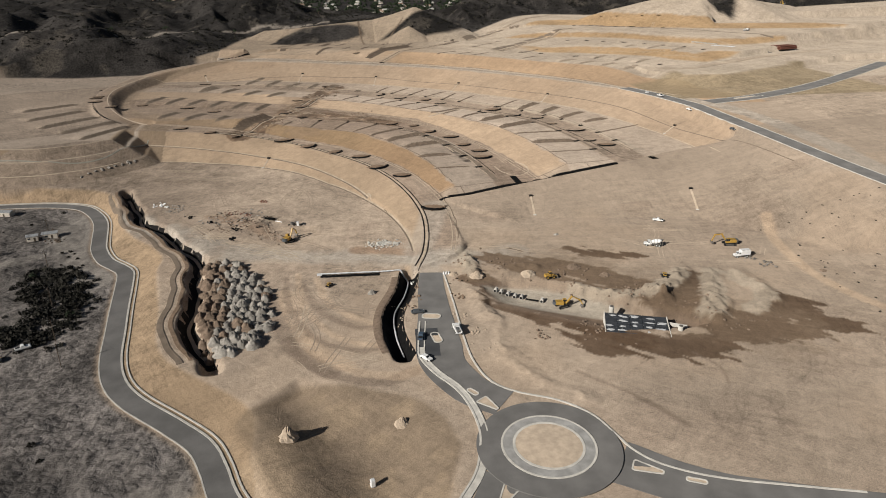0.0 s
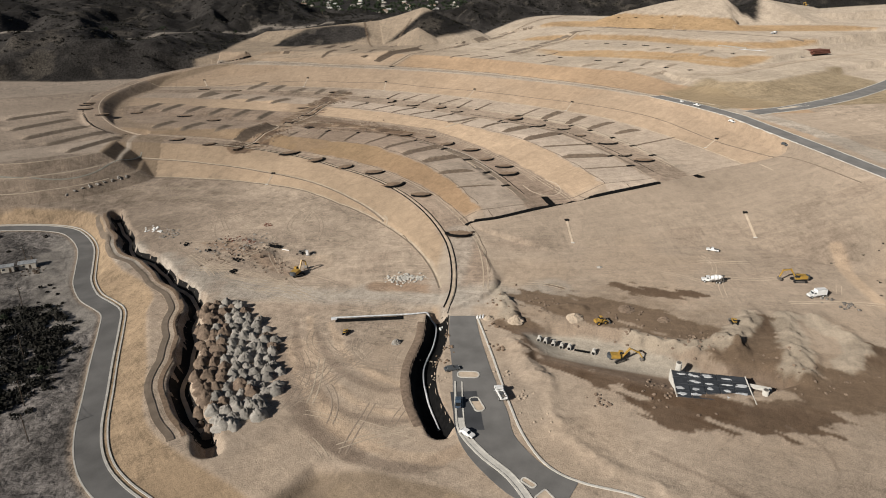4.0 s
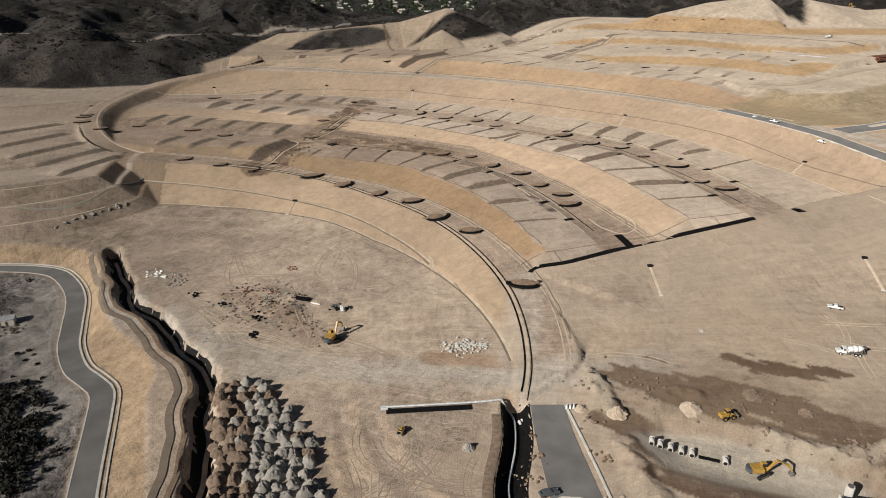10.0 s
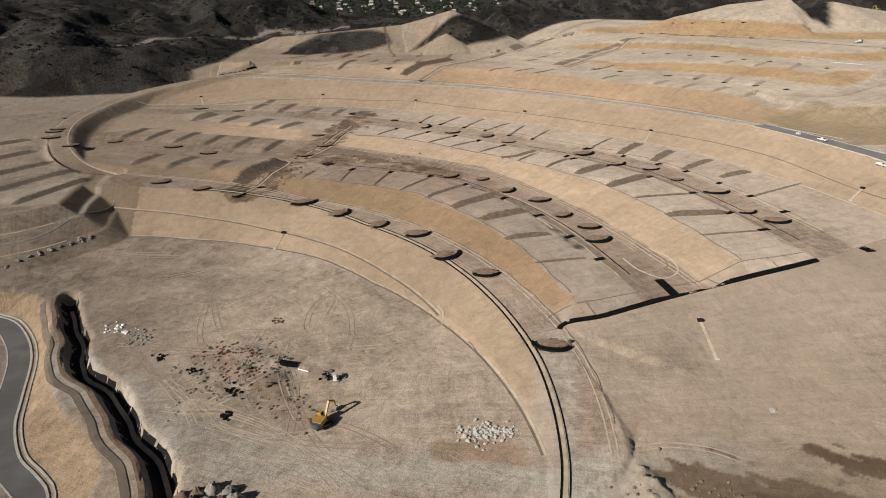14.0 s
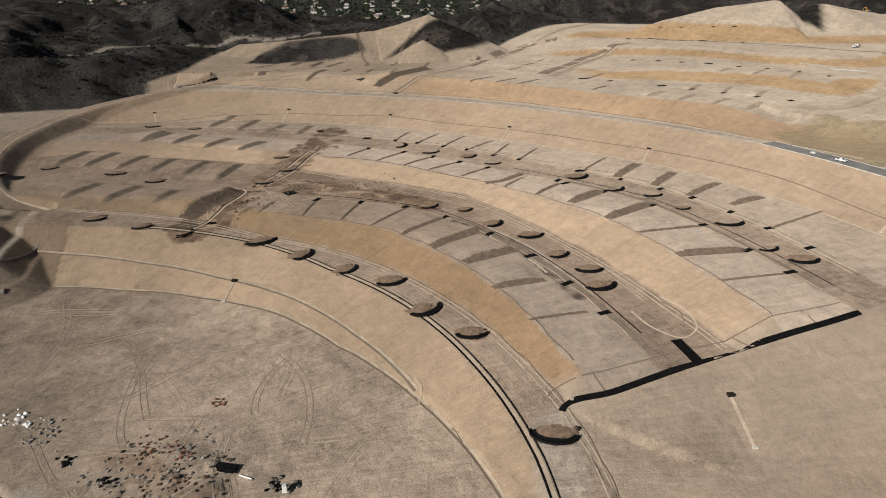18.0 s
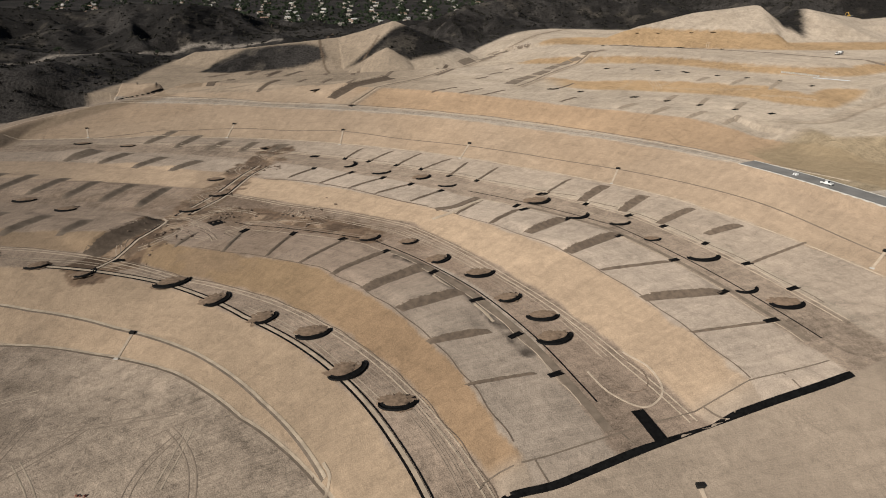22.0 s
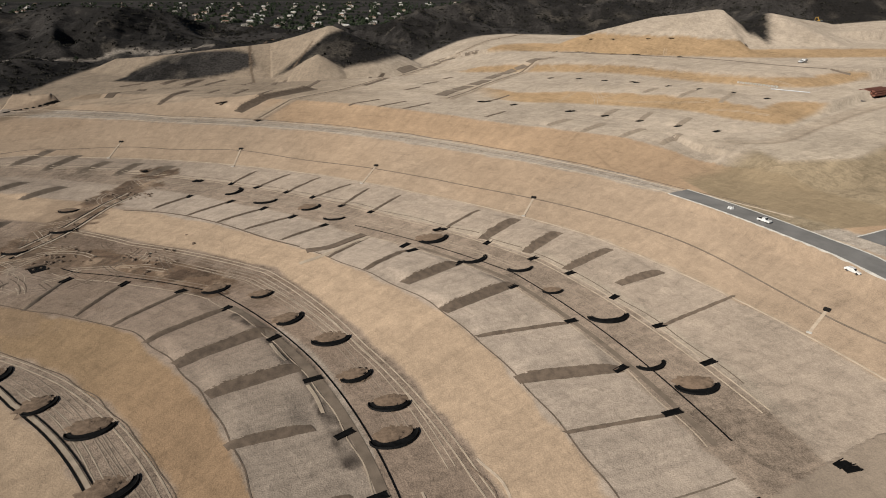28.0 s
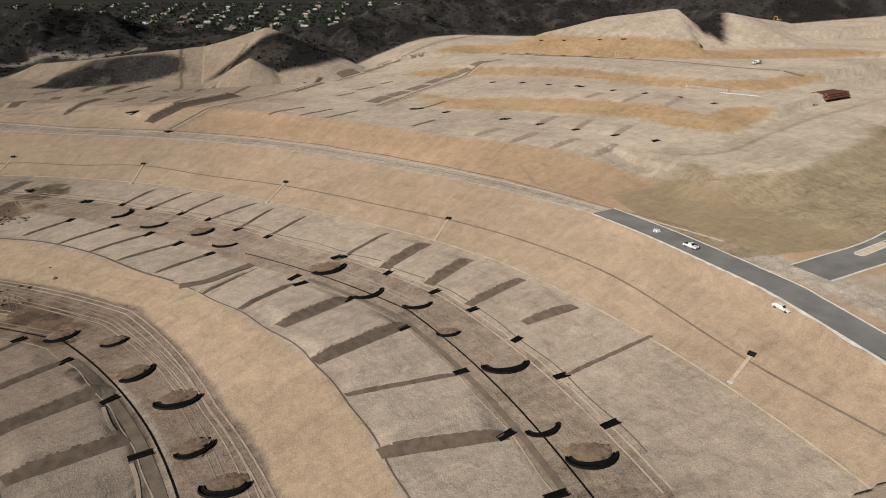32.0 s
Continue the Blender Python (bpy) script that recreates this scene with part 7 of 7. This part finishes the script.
for k in range(16):
    x, y = 366 + 1.3 * k, 716.5 - 1.15 * k
    t = thing("concrete_ring", "grey precast concrete ring on the upper lot", "concrete ring", "row of concrete rings", (x, y, on(x, y)), 0)
    part("ring_wall", tube((0, 0, 0), (0, 0, 1.3), 0.65, seg=10), CONCRETE, t)
    part("ring_opening", tube((0, 0, 1.25), (0, 0, 1.34), 0.45, seg=10), RECESS_SHADE, t)
for k in range(7):
    x, y = 378 + 2.2 * k, 692 - 2.6 * k
    t = thing("pipe_pallet", "pale bundle of pipes on the upper lot", "pipe bundle", "pipe bundles", (x, y, on(x, y)), -40)
    for j in range(3):
        part("pipe_run", tube((-2.2, j * 0.5 - 0.5, 0.35), (2.2, j * 0.5 - 0.5, 0.35), 0.24, seg=8), TARP, t)
scatter("dark machinery by the red pipes", [(426.4, 664.2, 1.5)], 6, STEEL, 23, (1.2, 2.6), "equipment")


# ---------------------------------------------------------------- scrub, trees and the far town
def leaf_cloud(name, spots, material, label, seed, blades=40, leaf=0.35, cat="scrub"):
    """Many small leaf faces in uneven clumps at (x, y, radius, height)."""
    rr = np.random.RandomState(seed)
    sp = np.array(spots)
    n = len(sp)
    if n == 0:
        return
    zb = lay(sp[:, 0], sp[:, 1])
    u = rr.normal(size=(n, blades, 3))
    u /= np.linalg.norm(u, axis=2, keepdims=True)
    rad = rr.uniform(0.45, 1.0, (n, blades, 1)) ** 0.6
    lobes = 1 + 0.35 * np.sin(5 * u[:, :, :1] + rr.uniform(0, 6, (n, 1, 1))) * np.cos(4 * u[:, :, 1:2] + rr.uniform(0, 6, (n, 1, 1)))
    c = u * rad * lobes
    c[:, :, 2] = np.abs(c[:, :, 2])
    c = c * np.stack([sp[:, 2], sp[:, 2], sp[:, 3]], 1)[:, None, :] + np.stack([sp[:, 0], sp[:, 1], zb], 1)[:, None, :]
    s = (leaf * sp[:, 2] ** 0.5)[:, None, None] * rr.uniform(0.6, 1.4, (n, blades, 1))
    a = rr.normal(size=(n, blades, 3))
    a /= np.linalg.norm(a, axis=2, keepdims=True)
    b = np.cross(a, rr.normal(size=(n, blades, 3)))
    b /= np.linalg.norm(b, axis=2, keepdims=True)
    v = np.stack([c - a * s, c + b * s * 0.8, c + a * s, c - b * s * 0.8], 2).reshape(-1, 3)
    m = bpy.data.meshes.new(name)
    k = len(v) // 4
    m.vertices.add(len(v))
    m.vertices.foreach_set("co", v.ravel())
    m.loops.add(len(v))
    m.loops.foreach_set("vertex_index", np.arange(len(v), dtype=np.int32))
    m.polygons.add(k)
    m.polygons.foreach_set("loop_start", np.arange(0, len(v), 4, dtype=np.int32))
    m.polygons.foreach_set("loop_total", np.full(k, 4, dtype=np.int32))
    m.update(calc_edges=True)
    m.materials.append(material)
    tagged(new(name, m), label, cat, kind="stuff")


rs_ = np.random.RandomState(5)
# west scrub: thick patches and strays
cand = np.column_stack([rs_.uniform(-260, -60, 9000), rs_.uniform(120, 420, 9000)])
dw_, sw_, _ = near(cand[:, 0], cand[:, 1], ROAD_W)
den = lump(cand[:, 0], cand[:, 1], 45, 3)
thick = 1 - smooth(8, 20, near(cand[:, 0], cand[:, 1], np.array([(-142, 290), (-128, 262), (-130, 240)]))[0])
keep = (sw_ > 0) & (dw_ > 9) & (rs_.rand(9000) < 0.012 + 0.12 * smooth(0.3, 0.8, den) + 0.95 * thick)
w = cand[keep]
leaf_cloud("scrub", [(x, y, q, q * 0.8) for (x, y), q in zip(w, rs_.uniform(0.5, 1.5, len(w)) + 1.1 * thick[keep])], FOLIAGE, "dry dark scrub bushes on the west side", 8, 46, 0.34)
# hill scrub
cand = np.column_stack([rs_.uniform(-700, 900, 26000), rs_.uniform(780, 1500, 26000)])
wl = blob(cand[:, 0], cand[:, 1], NATURAL, 4)
keep = (wl > 0.9) & (rs_.rand(26000) < 0.25 + 0.5 * smooth(-0.2, 0.5, lump(cand[:, 0], cand[:, 1], 60, 3)))
w = cand[keep]
leaf_cloud("scrub", [(x, y, q, q * 0.6) for (x, y), q in zip(w, rs_.uniform(1.0, 3.2, len(w)))], FOLIAGE, "dry chaparral scrub covering the hills", 9, 16, 0.5)
# sparse bushes on the east slope
cand = np.column_stack([rs_.uniform(196, 262, 90), rs_.uniform(170, 290, 90)])
w = cand[near(cand[:, 0], cand[:, 1], ASPH_N)[0] > 8]
leaf_cloud("scrub", [(x, y, q, q * 0.6) for (x, y), q in zip(w, rs_.uniform(0.25, 0.6, len(w)))], FOLIAGE, "tiny sparse bushes dotted over the slope", 10, 24, 0.3)


def tree(x, y, h, seed):
    """A tapered trunk with limbs and a crown of leaf clumps."""
    rr = random.Random(seed)
    t = thing("tree", "dark leafy tree on the scrub hillside", "tree", "", (x, y, on(x, y) - 0.2), rr.uniform(0, 360))
    part("trunk", tube((0, 0, 0), (0.1, 0, h * 0.5), h * 0.05, h * 0.025, 8), WOOD, t)
    for k in range(4):
        a = k * 1.6 + rr.random()
        part("limb", tube((0.05, 0, h * 0.35), (math.cos(a) * h * 0.28, math.sin(a) * h * 0.28, h * 0.68), h * 0.022, h * 0.01, 6), WOOD, t)
    v, f = [], []
    r2 = np.random.RandomState(seed)
    for k in range(9):
        c = Vector((rr.gauss(0, 0.2) * h, rr.gauss(0, 0.2) * h, h * rr.uniform(0.5, 0.9)))
        for j in range(55):
            q = Vector(r2.normal(size=3)).normalized() * h * 0.2 * rr.uniform(0.5, 1)
            a, b = Vector(r2.normal(size=3)).normalized() * h * 0.04, Vector(r2.normal(size=3)).normalized() * h * 0.04
            i0 = len(v)
            v += [c + q - a, c + q + b, c + q + a, c + q - b]
            f.append((i0, i0 + 1, i0 + 2, i0 + 3))
    mesh_ob("crown", v, f, TREE_GREEN, t, flat=True)


for k, (x, y, h) in enumerate(((764, 1160, 15), (-170, 1010, 7), (-250, 960, 8), (-150, 290, 3.5), (-180, 320, 4), (-195, 300, 4.5), (-120, 250, 3), (-60, 1180, 9), (10, 1250, 8), (-300, 900, 7))):
    tree(x, y, h, 100 + k)


def house(name, sx, sy, roof):
    t = thing(name, "pale stucco house with a pitched roof among trees", "house", "houses of the far town")
    part("wall", box((sx, sy, 3.2), (0, 0, 1.6), 0.05), STUCCO, t)
    b = bmesh.new()
    e = 0.6
    vs = [b.verts.new(q) for q in ((-sx / 2 - e, -sy / 2 - e, 3.1), (sx / 2 + e, -sy / 2 - e, 3.1), (sx / 2 + e, sy / 2 + e, 3.1), (-sx / 2 - e, sy / 2 + e, 3.1), (-sx / 2 + 2, 0, 5.4), (sx / 2 - 2, 0, 5.4))]
    for q in ((0, 1, 5, 4), (1, 2, 5), (2, 3, 4, 5), (3, 0, 4), (3, 2, 1, 0)):
        b.faces.new([vs[i] for i in q])
    part("roof", b, roof, t)
    for k in range(3):
        part("window", box((1.4, 0.1, 1.1), (-sx / 3 + k * sx / 3, -sy / 2 - 0.03, 1.8), 0.02), GLASS, t)
    part("chimney", box((0.8, 0.8, 1.6), (sx / 4, 0.5, 5.2), 0.04), STUCCO, t)
    return t


HOUSES = [house("house", 14, 9, ROOF_A), house("house", 17, 10, ROOF_B), house("house", 12, 10, ROOF_A), house("house", 15, 8, mat("white_roof", (0.55, 0.54, 0.52), 0.8, dark=0.85))]
town_trees = []
rr = random.Random(9)
first = {}
for j in range(17):
    for i in range(17):
        y = 1640 + 45 * j + 4.2 * j * j + rr.uniform(-14, 14)
        x = (-620 + 62 * i) * y / 1800 + rr.uniform(-14, 14)
        for _ in range(4):
            town_trees.append((x + rr.uniform(-28, 28), y + rr.uniform(-20, 20), rr.uniform(3, 7), rr.uniform(4, 9)))
        if rr.random() < 0.25:
            continue
        k = rr.randrange(4)
        m = pose(x, y, on(x, y), 0, 0, rr.choice((0, 90, 15, -20)))
        if k not in first:
            first[k] = True
            HOUSES[k].matrix_basis = m
        else:
            copy_thing(HOUSES[k], m)
for k in range(420):
    town_trees.append((rr.uniform(-700, 700), rr.uniform(1480, 3600), rr.uniform(2.5, 6), rr.uniform(3, 8)))
leaf_cloud("far_trees", town_trees, TREE_GREEN, "dark trees between the houses of the far town", 12, 40, 0.9, "trees")
hw = thing("house", "white house alone on the dark hills", "house", "", (-142, 1362, on(-142, 1362)), 10)
part("wall", box((22, 10, 6), (0, 0, 3), 0.1), WHITE_PAINT, hw)
part("roof", box((23, 11, 1.6), (0, 0, 6.6), 0.3, taper=0.6), TARP, hw)
for k in range(4):
    part("window", box((2, 0.2, 1.8), (-8 + 5 * k, -5.05, 3.2), 0.05), GLASS, hw)
